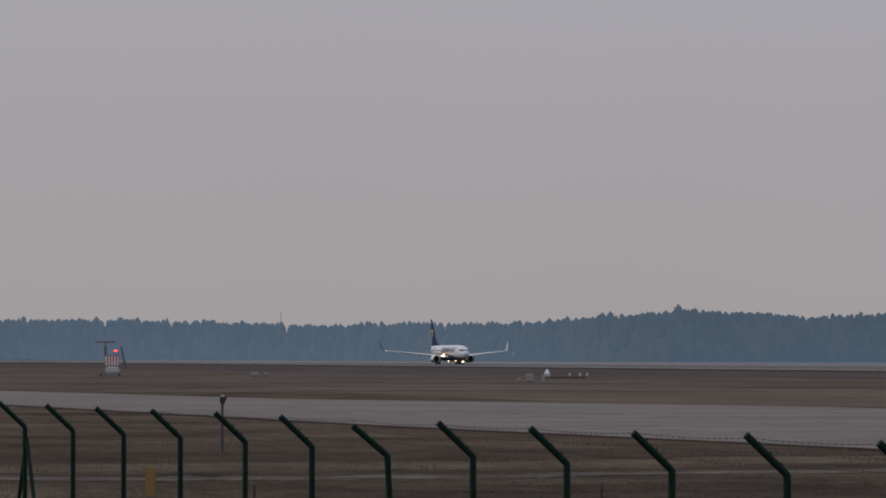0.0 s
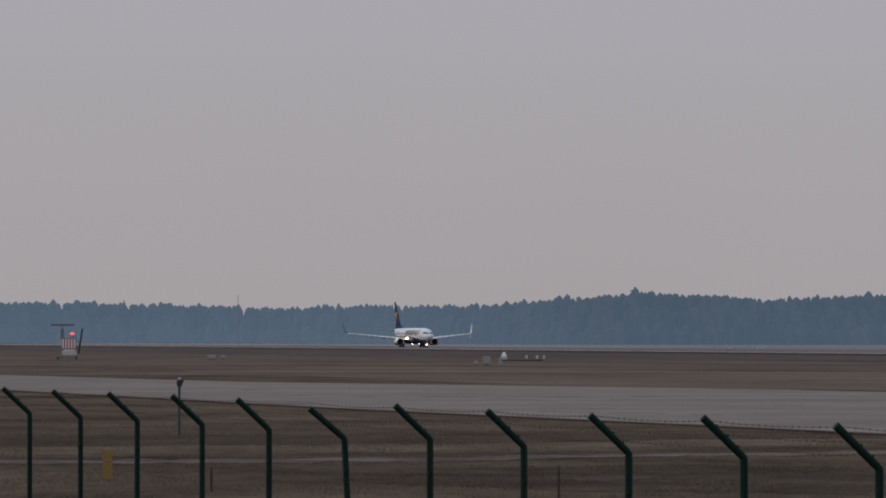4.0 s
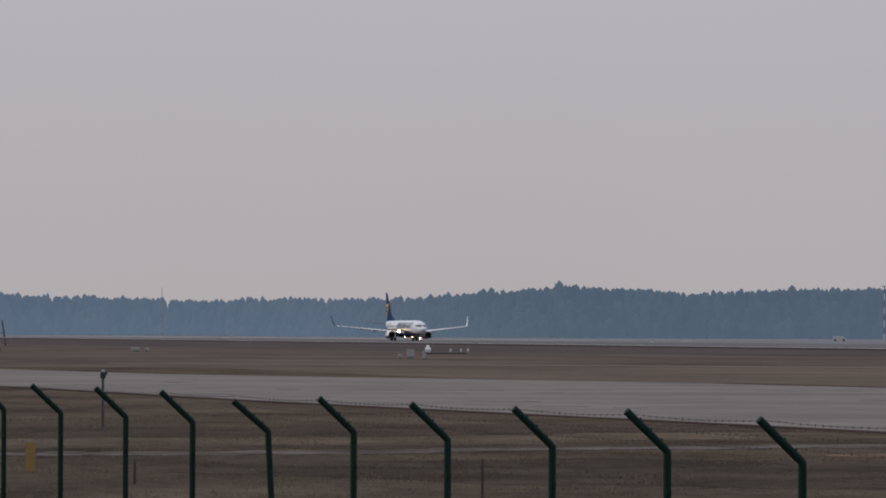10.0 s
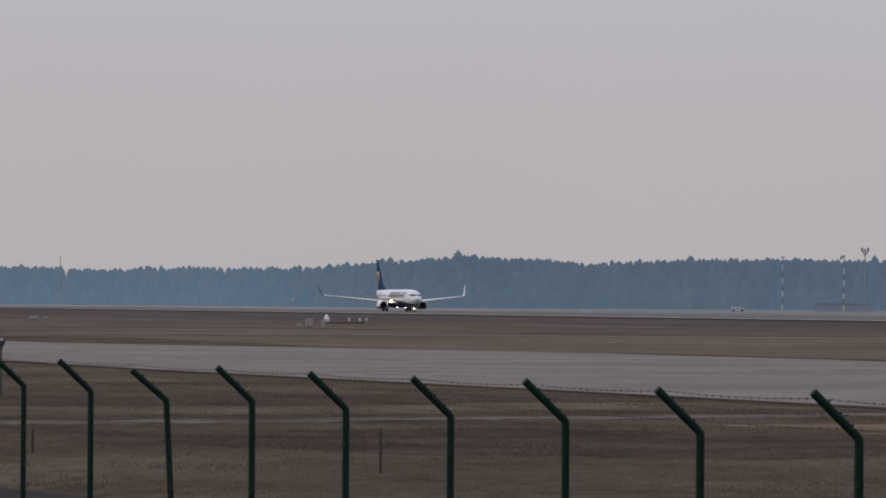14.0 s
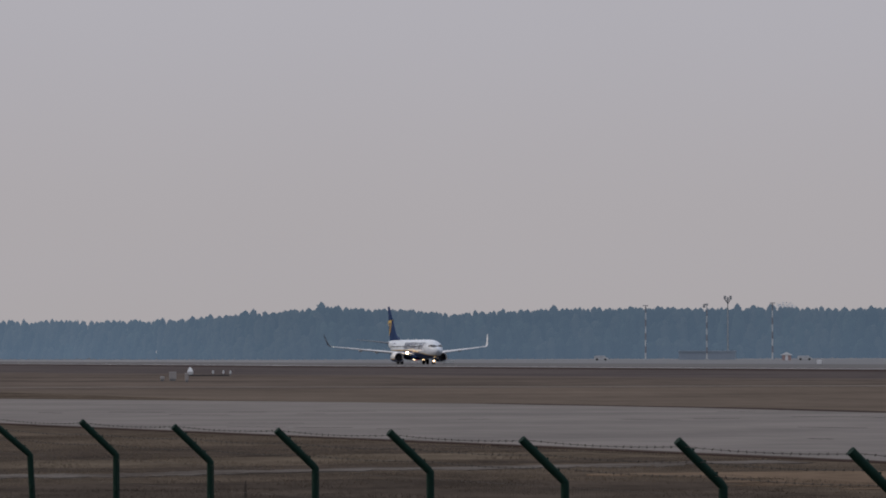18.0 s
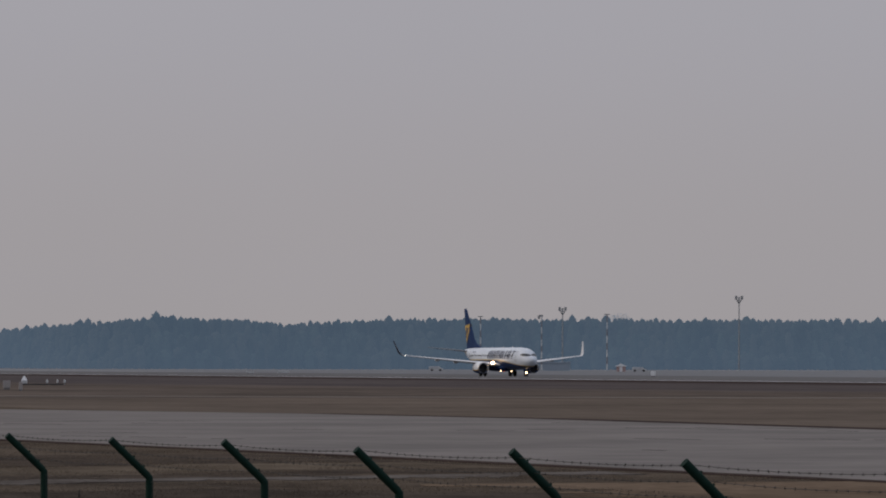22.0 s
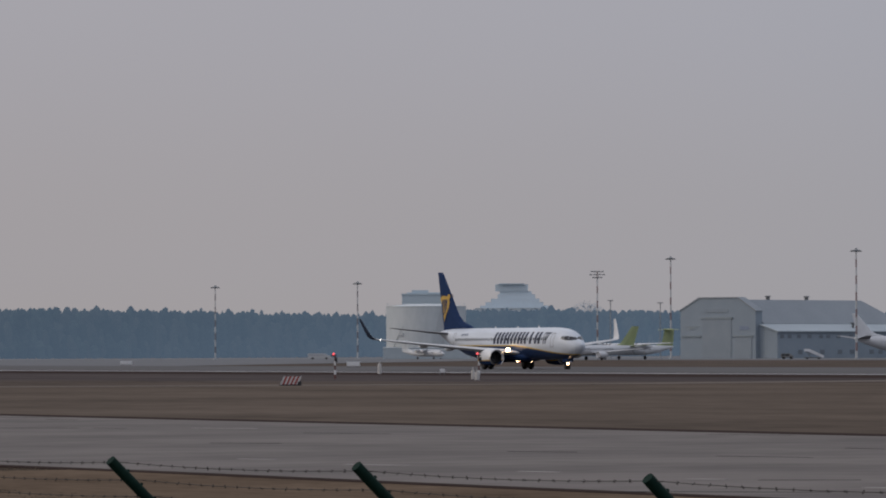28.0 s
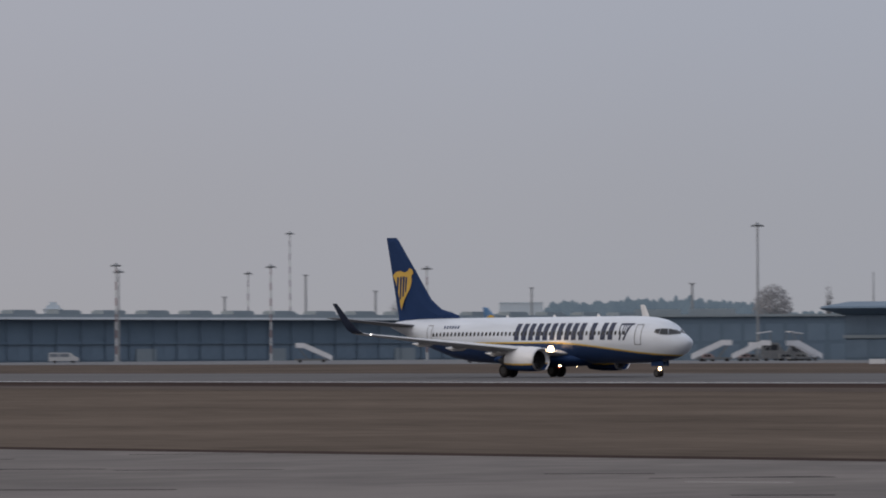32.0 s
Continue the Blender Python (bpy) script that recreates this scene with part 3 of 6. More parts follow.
def build_fence():
    fence = thing("perimeter_fence", Matrix.Identity(4), "green steel mesh fence with barbed wire on angled arms", "fence")
    post, wire, panel = fence_post_mesh(), barbed_wire_mesh(), mesh_panel_mesh()
    arm = FENCE_OUT * 0.315 + Vector((0, 0, 0.29))
    rnd = random.Random(2)
    for k in range(-14, 31):
        at = FENCE_A - FENCE_OUT * 0.315 + FENCE_STEP * k
        nudge = FENCE_OUT * NUDGE.get(k, 0.0) + Vector((0, 0, DROP.get(k, rnd.uniform(-0.02, -0.005))))
        share("fence_post", post, Matrix.Translation(at + nudge) @ pose(0, 0, 0, LEAN.get(k, rnd.uniform(-0.08, 0.08)), rnd.uniform(-0.15, 0.15), 0), fence)
        for s in (0.22, 0.53, 0.86):
            share("barbed_wire", wire, Matrix.Translation(at + Vector((0, 0, 1.37)) + arm * s + FENCE_OUT * 0.015 + Vector((0, 0, 0.03))), fence, "weathered barbed wire")
        share("mesh_panel", panel, Matrix.Translation(at), fence, "thin welded wire mesh")
    at = FENCE_A - FENCE_OUT * 0.315 - FENCE_STEP
    for sgn in (-1, 1):
        bm = bmesh.new()
        rod(bm, at + Vector((0, 0, 1.25)), at + FENCE_STEP.normalized() * (sgn * 1.1) + Vector((0, 0, -0.72)), 0.024, k=8)
        part("brace", bm, green_paint, fence)


build_fence()


# ---- airliners: nose at x = 0 pointing to +x, wheels on z = 0 ----
# station behind the nose, half width, top, bottom
FUSELAGE = [(0.0, 0.04, 3.00, 2.90), (0.25, 0.44, 3.30, 2.48), (0.7, 0.79, 3.56, 2.10), (1.2, 1.06, 3.79, 1.84), (1.7, 1.28, 4.16, 1.66), (2.3, 1.48, 4.60, 1.50), (3.1, 1.66, 4.90, 1.37), (4.2, 1.79, 5.09, 1.27),
            (5.6, 1.86, 5.19, 1.22), (7.5, 1.88, 5.22, 1.20), (12.0, 1.88, 5.22, 1.20), (18.0, 1.88, 5.22, 1.20), (24.0, 1.88, 5.22, 1.20), (27.0, 1.86, 5.22, 1.34), (29.5, 1.74, 5.22, 1.72),
            (32.0, 1.46, 5.21, 2.42), (34.2, 1.12, 5.17, 3.10), (36.0, 0.78, 5.08, 3.70), (37.2, 0.50, 4.96, 4.12), (38.0, 0.24, 4.78, 4.40)]


def hull(k=32):
    bm = bmesh.new()
    loops = []
    for x, w, top, bot in FUSELAGE:
        cz, hz = (top + bot) / 2, (top - bot) / 2
        loops.append([Vector((-x, w * math.sin(i * math.tau / k), cz + hz * math.cos(i * math.tau / k))) for i in range(k)])
    return rings(bm, loops)


def side_y(x, z, out=0.0):
    """Half width of the hull at station x and height z."""
    st = [s[0] for s in FUSELAGE]
    w, top, bot = (float(np.interp(x, st, [s[j] for s in FUSELAGE])) for j in (1, 2, 3))
    q = 1 - ((z - (top + bot) / 2) / ((top - bot) / 2)) ** 2
    return w * math.sqrt(max(q, 0.0)) + out


def patch(bm, outline, side, out=0.012, mi=0):
    """A decal or pane that follows the hull's side: outline of (station, height)."""
    vs = [bm.verts.new((-x, side * side_y(x, z, out), z)) for x, z in outline]
    bm.faces.new(vs).material_index = mi
    return bm


def curved_pane(corners, side, n=6):
    """A four-cornered pane bent to the hull."""
    a, b, c, d = (Vector(p) for p in corners)
    rows = []
    for i in range(n + 1):
        row = []
        for j in range(n + 1):
            p = a.lerp(b, i / n).lerp(d.lerp(c, i / n), j / n)
            row.append(Vector((-p.x + 0.01, side * side_y(p.x, p.y, 0.022), p.y)))
        rows.append(row)
    return rings(bmesh.new(), rows, caps=False, closed=False)


def band(bm, x0, x1, z0, z1, side, slant=0.0, out=0.012, n=5):
    """A slanted bar wrapped on the hull's side."""
    rows = []
    for i in range(n + 1):
        z = z0 + (z1 - z0) * i / n
        s = slant * (z - z0)
        rows.append([Vector((-(x0 - s), side * side_y(x0 - s, z, out), z)), Vector((-(x1 - s), side * side_y(x1 - s, z, out), z))])
    return rings(bm, rows, caps=False, closed=False)


def foil(le, chord, y, z, thick, up=(0, 0, 1)):
    """A wing section: nose of the section at le, running aft."""
    up = Vector(up)
    pts = []
    for c, t in ((0, 0), (0.03, 0.32), (0.12, 0.75), (0.32, 1.0), (0.6, 0.72), (1.0, 0.06)):
        pts.append((c, t * 0.58))
    for c, t in ((1.0, -0.06), (0.6, -0.5), (0.32, -0.8), (0.12, -0.62), (0.03, -0.3)):
        pts.append((c, t * 0.42))
    return [Vector((-(le + c * chord), y, z)) + up * (t * thick) for c, t in pts]


def wing_mesh(side):
    bm = bmesh.new()
    rows = [(13.0, 8.7, 0.6, 2.00, 0.95), (13.7, 7.6, 1.9, 2.08, 0.80), (15.75, 5.5, 5.8, 2.50, 0.58), (18.9, 3.35, 11.8, 3.15, 0.36), (21.45, 1.66, 17.0, 3.73, 0.18)]
    return rings(bm, [foil(a, c, side * y, z, t) for a, c, y, z, t in rows])


def winglet_mesh(side):
    bm = bmesh.new()
    rows = [(21.45, 1.66, 17.0, 3.73, 0.18, 0), (21.9, 1.52, 17.4, 3.84, 0.15, 25), (22.4, 1.36, 17.68, 4.13, 0.12, 55), (22.9, 1.16, 17.86, 4.65, 0.10, 68), (23.5, 0.92, 18.06, 5.38, 0.08, 75), (24.35, 0.58, 18.32, 6.40, 0.05, 77)]
    loops = []
    for a, c, y, z, t, tilt in rows:
        up = Vector((0, -side * math.sin(radians(tilt)), math.cos(radians(tilt))))
        loops.append(foil(a, c, side * y, z, t, up))
    rings(bm, loops)
    for f in bm.faces:
        f.material_index = 1 if f.calc_center_median().z > 3.85 else 0
    bmesh.ops.recalc_face_normals(bm, faces=bm.faces)
    for f in bm.faces:
        if f.material_index == 1 and f.normal.y * side < 0.05:
            f.material_index = 0
    return bm


def tailplane_mesh(side):
    bm = bmesh.new()
    rows = [(33.0, 4.6, 0.3, 4.50, 0.36), (33.9, 4.0, 1.1, 4.58, 0.30), (37.3, 1.5, 7.17, 5.28, 0.10)]
    return rings(bm, [foil(a, c, side * y, z, t) for a, c, y, z, t in rows])


def fin_mesh():
    bm = bmesh.new()
    lines = [(5.0, 28.6, 37.1, 0.20), (5.5, 29.2, 37.1, 0.26), (6.05, 31.4, 37.25, 0.25), (6.9, 32.7, 37.45, 0.25), (9.6, 34.9, 38.05, 0.20), (12.2, 37.05, 38.65, 0.13), (12.5, 37.4, 38.7, 0.06)]
    loops = []
    for z, a, b, t in lines:
        c = b - a
        loops.append([Vector((-(a + f * c), s * t, z)) for f, s in ((0, 0), (0.06, 0.55), (0.3, 1), (0.7, 0.7), (1, 0.08), (1, -0.08), (0.7, -0.7), (0.3, -1), (0.06, -0.55))])
    return rings(bm, loops)


def nacelle_mesh():
    """Engine cowl, axis along x, intake lip at x = 0."""
    bm = bmesh.new()
    prof = [(0.9, 0.74), (0.35, 0.80), (0.08, 0.90), (0.0, 0.97), (0.10, 1.05), (0.45, 1.12), (1.3, 1.18), (2.4, 1.15), (3.4, 0.98), (3.75, 0.90), (3.72, 0.84), (3.2, 0.80)]
    k = 48
    loops = []
    for x, r in prof:
        lp = []
        for i in range(k):
            a = i * math.tau / k
            y, z = math.sin(a) * r, math.cos(a) * r
            if z < -0.8:
                z = -0.8 + (z + 0.8) * 0.45
            lp.append(Vector((-x, y, z)))
        loops.append(lp)
    rings(bm, loops, caps=False)
    for f in bm.faces:
        c = f.calc_center_median()
        rr = math.hypot(c.y, c.z)
        f.material_index = 1 if -c.x < 0.12 else 2 if rr < 0.83 else 3 if c.z < -0.44 * rr else 4 if c.z < -0.30 * rr else 0
    return bm


def spinner_mesh():
    bm = bmesh.new()
    rings(bm, [circle((0, 0, 0), 0.78, (0, 1, 0), (0, 0, 1), 20), circle((0.01, 0, 0), 0.26, (0, 1, 0), (0, 0, 1), 20), circle((0.3, 0, 0), 0.03, (0, 1, 0), (0, 0, 1), 20)])
    for i in range(22):
        a = i * math.tau / 22
        m = Matrix.Rotation(a, 4, "X") @ Matrix.Rotation(radians(35), 4, "Z")
        box(bm, -0.015, 0.015, -0.1, 0.1, 0.25, 0.76, 0, Matrix.Translation((0.08, 0, 0)) @ m)
    return bm


def exhaust_mesh():
    bm = bmesh.new()
    return rings(bm, [circle((-x, 0, 0), r, (0, 1, 0), (0, 0, 1), 20) for x, r in ((3.1, 0.74), (4.0, 0.62), (4.6, 0.46), (4.6, 0.38), (4.9, 0.30), (5.4, 0.08))])


def wheel_meshes(r, w):
    tyre = bmesh.new()
    rings(tyre, [circle((0, y * w, 0), q * r, (1, 0, 0), (0, 0, 1), 24) for y, q in ((-0.5, 0.62), (-0.5, 0.86), (-0.32, 0.98), (0, 1.0), (0.32, 0.98), (0.5, 0.86), (0.5, 0.62))])
    rim = bmesh.new()
    rings(rim, [circle((0, y * w, 0), q * r, (1, 0, 0), (0, 0, 1), 18) for y, q in ((-0.53, 0.22), (-0.52, 0.56), (0.52, 0.56), (0.53, 0.22))])
    for i in range(6):
        a = i * math.tau / 6
        at = Vector((math.cos(a), 0, math.sin(a))) * (0.40 * r)
        rod(rim, at - Vector((0, 0.56 * w, 0)), at + Vector((0, 0.56 * w, 0)), 0.07 * r, k=6)
    return mesh_from(tyre, "tyre", rubber, True), mesh_from(rim, "rim", dark_metal, True)


def pillow(bm, c, r, axis=(1, 0, 0)):
    """A small domed lamp glass."""
    c, ax = Vector(c), Vector(axis).normalized()
    u = ax.orthogonal().normalized()
    v = ax.cross(u)
    return rings(bm, [circle(c - ax * r * 0.4, r, u, v, 14), circle(c + ax * r * 0.2, r * 0.9, u, v, 14), circle(c + ax * r * 0.55, r * 0.45, u, v, 14)])


MESHES = {}


def shared(key, make, material, smooth=True):
    if key not in MESHES:
        MESHES[key] = mesh_from(make(), key, material, smooth)
    return MESHES[key]


I4 = Matrix.Identity(4)


def airliner(name, m, label, hull_paint, fin_paint, wing_paint, cowl_paint, detail=True):
    """detail: the departing jet with winglets; else a taller-legged type with a shorter fin and engines further out."""
    jet = thing(name, m, label, "aircraft")
    body = I4 if detail else Matrix.Translation((0, 0, 0.60)) @ Matrix.Diagonal((1, 1.05, 1.02, 1))
    wing_at = I4 if detail else Matrix.Translation((1.3, 0, 0.42))
    tail_at = I4 if detail else Matrix.Translation((0, 0, 0.75))
    fin_at = I4 if detail else Matrix.Translation((0, 0, 1.565)) @ Matrix.Diagonal((1, 1, 0.819, 1))
    eng_at = (-13.3, 4.83, 1.50) if detail else (-11.4, 5.60, 1.78)
    gear_at = (-19.56, 2.86, 1.0) if detail else (-17.9, 3.60, 1.18)
    leg = 1.0 if detail else 1.40

    def put(ob, at=body):
        ob.matrix_basis = at
        return ob

    if "tyre" not in MESHES:
        MESHES["tyre"], MESHES["rim"] = wheel_meshes(0.60, 0.46)
        MESHES["nose_tyre"], MESHES["nose_rim"] = wheel_meshes(0.345, 0.20)
    put(part("fuselage", hull(), hull_paint, jet, smooth=True))
    for side, word in ((-1, "starboard"), (1, "port")):
        wing = share("wing", shared("wing_" + word, lambda: wing_mesh(side), wing_paint), wing_at, jet)
        if detail:
            bm = winglet_mesh(side)
            part("winglet", bm, [wing_grey, winglet_navy], wing, "upswept winglet, navy outside and pale inside", True)
        else:
            part("wing_tip", rings(bmesh.new(), [foil(21.45, 1.66, side * 17.0, 3.73, 0.18), foil(21.95, 1.05, side * 17.3, 3.77, 0.08)]), wing_paint, wing, smooth=True)
        for y in (3.2, 7.6, 11.0):
            z = 2.15 + (y - 2) * 0.108
            te = float(np.interp(y, (1.9, 5.8, 16.6), (21.3, 21.25, 22.95)))
            fb = bmesh.new()
            rings(fb, [circle((-(te + d), side * y, z - 0.22 + u), r, (0, 1, 0), (0, 0, 1), 8) for d, r, u in ((-2.2, 0.03, 0.1), (-1.4, 0.17, -0.03), (0.0, 0.19, -0.05), (0.9, 0.03, 0.06))])
            part("flap_fairing", fb, wing_paint, wing, smooth=True)
        # the underside's shade is put into the tailplane's colour
        share("tailplane", shared("tailplane_" + word, lambda: tailplane_mesh(side), tail_grey), tail_at, jet)
        eng = share("engine", shared("engine" + str(detail), nacelle_mesh, [cowl_paint, bare_metal, dark_metal, navy_paint if detail else cowl_paint, yellow_paint if detail else cowl_paint]), Matrix.Translation((eng_at[0], side * eng_at[1], eng_at[2])), jet, "turbofan engine with white cowl and bare metal lip")
        share("fan", shared("fan", spinner_mesh, dark_metal), Matrix.Translation((-0.95, 0, 0)), eng)
        share("exhaust", shared("exhaust", exhaust_mesh, dark_metal), I4, eng, "dark metal exhaust cone")
        pb = bmesh.new()
        rings(pb, [[Vector((-x, s * 0.18, z)) for x, z in ((0.9, 1.0), (4.0, 0.55), (5.6, 0.6), (5.4, 0.95), (2.6, 1.22))] for s in (-1, 1)])
        put(part("pylon", pb, cowl_paint, jet), Matrix.Translation((eng_at[0], side * eng_at[1], eng_at[2])))
        # main gear
        gear = new("main_gear")
        gear.parent = jet
        gear.location = (gear_at[0], side * gear_at[1], 0)
        sb = bmesh.new()
        rod(sb, (0, 0, 0.5), (0.1, -side * 0.25, 2.3 * gear_at[2]), 0.12, 0.16, 10)
        rod(sb, (0, -0.42, 0.56), (0, 0.42, 0.56), 0.07, k=8)
        rod(sb, (0.0, 0, 1.0), (0.75, -side * 0.2, 2.1 * gear_at[2]), 0.05, k=6)
        part("strut", sb, mast_grey, gear)
        part("gear_door", boxes((-0.45, 0.5, side * 0.34 - 0.02, side * 0.34 + 0.02, 1.0, 2.1 * gear_at[2])), cowl_paint, gear)
        for dy in (-0.43, 0.43):
            wheel = share("wheel", MESHES["tyre"], pose(gear_at[0], side * gear_at[1] + dy, 0.60), jet, "black tyre on a six-bolt metal rim")
            share("rim", MESHES["rim"], I4, wheel)
    gear = new("nose_gear")
    gear.parent = jet
    gear.location = (-3.96, 0, 0)
    sb = bmesh.new()
    rod(sb, (0, 0, 0.33), (-0.1, 0, 1.6 * leg), 0.075, 0.09, 10)
    rod(sb, (0, -0.22, 0.345), (0, 0.22, 0.345), 0.045, k=8)
    rod(sb, (-0.05, 0, 0.8 * leg), (-0.75, 0, 1.5 * leg), 0.035, k=6)
    part("strut", sb, mast_grey, gear)
    for dy in (-0.20, 0.20):
        wheel = share("wheel", MESHES["nose_tyre"], pose(-3.96, dy, 0.345), jet, "black nose tyre on a six-bolt metal rim")
        share("rim", MESHES["nose_rim"], I4, wheel)
    for s in (-1, 1):
        part("gear_door", boxes((-0.5, 0.9, s * 0.36 - 0.015, s * 0.36 + 0.015, 0.95 * leg, 1.5 * leg)), navy_paint if detail else hull_paint, gear)
    put(part("fin", fin_mesh(), fin_paint, jet), fin_at)
    fb = bmesh.new()
    rings(fb, [[Vector((-x, w * math.sin(i * math.tau / 20), 1.60 + h * math.cos(i * math.tau / 20))) for i in range(20)] for x, w, h in ((11.6, 0.5, 0.3), (13.2, 1.7, 0.62), (16, 2.1, 0.72), (20.5, 2.1, 0.72), (22.6, 1.5, 0.55), (24.5, 0.5, 0.2))])
    put(part("belly_fairing", fb, navy_paint if detail else hull_paint, jet, smooth=True), wing_at)
    # cockpit panes and cabin windows
    for s in (-1, 1):
        for corners in (((0.98, 3.66), (1.50, 4.00), (1.92, 4.12), (1.66, 3.60)), ((1.70, 3.60), (1.96, 4.12), (2.44, 4.12), (2.40, 3.64)), ((2.45, 3.65), (2.48, 4.11), (2.90, 4.08), (2.95, 3.80))):
            put(part("cockpit_window", curved_pane(corners, s), window_dark, jet))
        bm = bmesh.new()
        vs = [(-0.125, -0.17), (0.125, -0.17), (0.14, 0), (0.125, 0.17), (-0.125, 0.17), (-0.14, 0)]
        bm.faces.new([bm.verts.new((x, s * side_y(10, 3.78 + z, 0.016) - s * 1.88, z)) for x, z in vs])
        pane = mesh_from(bm, "cabin_window", window_dark if detail else hazed_glass)
        for i in range(49):
            x = 6.3 + 0.508 * i
            dy = side_y(x, 3.78) - side_y(10, 3.78)
            share("cabin_window", pane, body @ Matrix.Translation((-x, s * (1.88 + dy), 3.78)), jet)
    return jet


def build_departing_jet():
    jet = airliner("airliner", I4, "white and navy twin-engined airliner on its take-off run", paint_main, navy_paint, wing_grey, white_paint)
    for s in (-1, 1):
        # name on the side: plain slanted strokes in place of each letter, then a crest shape
        for i in range(7):
            x0 = 19.95 - i * 1.80
            for a, w in (((0.0, 0.60), (0.92, 0.60)) if i != 5 else ((0.45, 0.60),)):
                part("name_bar", band(bmesh.new(), x0 - a, x0 - a - w, 3.2, 4.66, s, 0.02), name_ink, jet, "plain navy bar of the airline's name")
        # crest: a narrow shield that comes to a point, with three inner bars
        cb = bmesh.new()
        band(cb, 6.95, 5.35, 4.44, 4.60, s, 0.0, n=2)
        band(cb, 6.92, 6.80, 3.70, 4.50, s, -0.08)
        band(cb, 6.88, 6.68, 3.16, 3.72, s, 0.22)
        band(cb, 6.42, 6.20, 3.16, 4.50, s, 0.50)
        for x in (6.55, 6.30, 6.05):
            band(cb, x, x - 0.10, 3.66 + (6.55 - x) * 0.5, 4.44, s, 0.03)
        part("crest", cb, name_ink, jet, "plain navy crest shape")
        # registration as small bars
        for k in range(6):
            part("registration_bar", band(bmesh.new(), 29.4 - k * 0.36, 29.2 - k * 0.36, 4.28, 4.52, s), navy_paint, jet)
        # golden shape on the fin: a curved wedge with dark slits
        def fy(x, z):
            return s * (float(np.interp(z, (6.9, 9.6, 12.2), (0.255, 0.205, 0.135))) + 0.012)
        def flat(pts, off=0.0):
            b = bmesh.new()
            b.faces.new([b.verts.new((-x, fy(x, z) + s * off, z)) for x, z in pts])
            return b
        fin_shape = [(37.66, 9.10), (37.25, 9.42), (36.60, 9.50), (36.10, 9.36), (35.72, 9.44), (35.42, 9.72), (35.06, 9.62), (34.92, 9.30), (35.16, 9.02), (35.10, 8.55), (35.34, 7.90), (36.00, 7.05), (36.50, 6.02), (36.68, 6.85), (37.15, 8.30)]
        part("fin_emblem", flat(fin_shape), yellow_paint, jet, "plain golden shape on the fin")
        for x0, x1, z1, z0 in ((37.06, 36.80, 8.95, 7.20), (36.66, 36.40, 9.0, 6.95), (36.30, 36.02, 9.0, 7.2), (35.94, 35.70, 8.95, 7.60)):
            part("emblem_slit", flat([(x0, z1), (x1, z1), (x1 + 0.12, z0), (x0 + 0.05, z0)], 0.006), navy_paint, jet)
        # doors: thin raised outlines
        for x0, x1, z0, z1 in ((4.25, 5.02, 2.75, 4.5), (31.0, 31.7, 3.0, 4.6)):
            db = bmesh.new()
            band(db, x0, x0 + 0.06, z0, z1, s, 0, 0.02, 8)
            band(db, x1 - 0.06, x1, z0, z1, s, 0, 0.02, 8)
            band(db, x0, x1, z0, z0 + 0.06, s, 0, 0.02, 2)
            band(db, x0, x1, z1 - 0.06, z1, s, 0, 0.02, 2)
            part("door_outline", db, tail_grey, jet)
        part("landing_light", pillow(bmesh.new(), (-14.3, s * 2.75, 2.42), 0.30), lamp_white, jet, "lit landing light in the wing root")
        part("belly_light", pillow(bmesh.new(), (-15.0, s * 1.0, 1.12), 0.19), lamp_white, jet, "lit lamp under the belly")
        part("wing_tip_lamp", pillow(bmesh.new(), (-21.5, s * 17.0, 3.75), 0.06), lamp_tip if s < 0 else white_paint, jet)
    part("taxi_light", pillow(bmesh.new(), (-3.75, 0, 0.72), 0.14), lamp_white, jet, "lit taxi light on the nose leg")
    part("beacon", pillow(bmesh.new(), (-16.2, 0, 0.90), 0.12, (0, 0, -1)), lamp_beacon, jet, "red beacon under the belly")
    for x, z0, h in ((11.0, 5.20, 0.24), (16.5, 5.20, 0.2), (22.5, 5.20, 0.2)):
        part("antenna", rings(bmesh.new(), [[Vector((-x - d, y, z0)) for d, y in ((0, 0), (0.2, 0.03), (0.45, 0), (0.2, -0.03))], [Vector((-x - d, y, z0 + h)) for d, y in ((0.2, 0), (0.27, 0.015), (0.4, 0), (0.27, -0.015))]]), white_paint, jet)
    return jet


departing_jet = build_departing_jet()


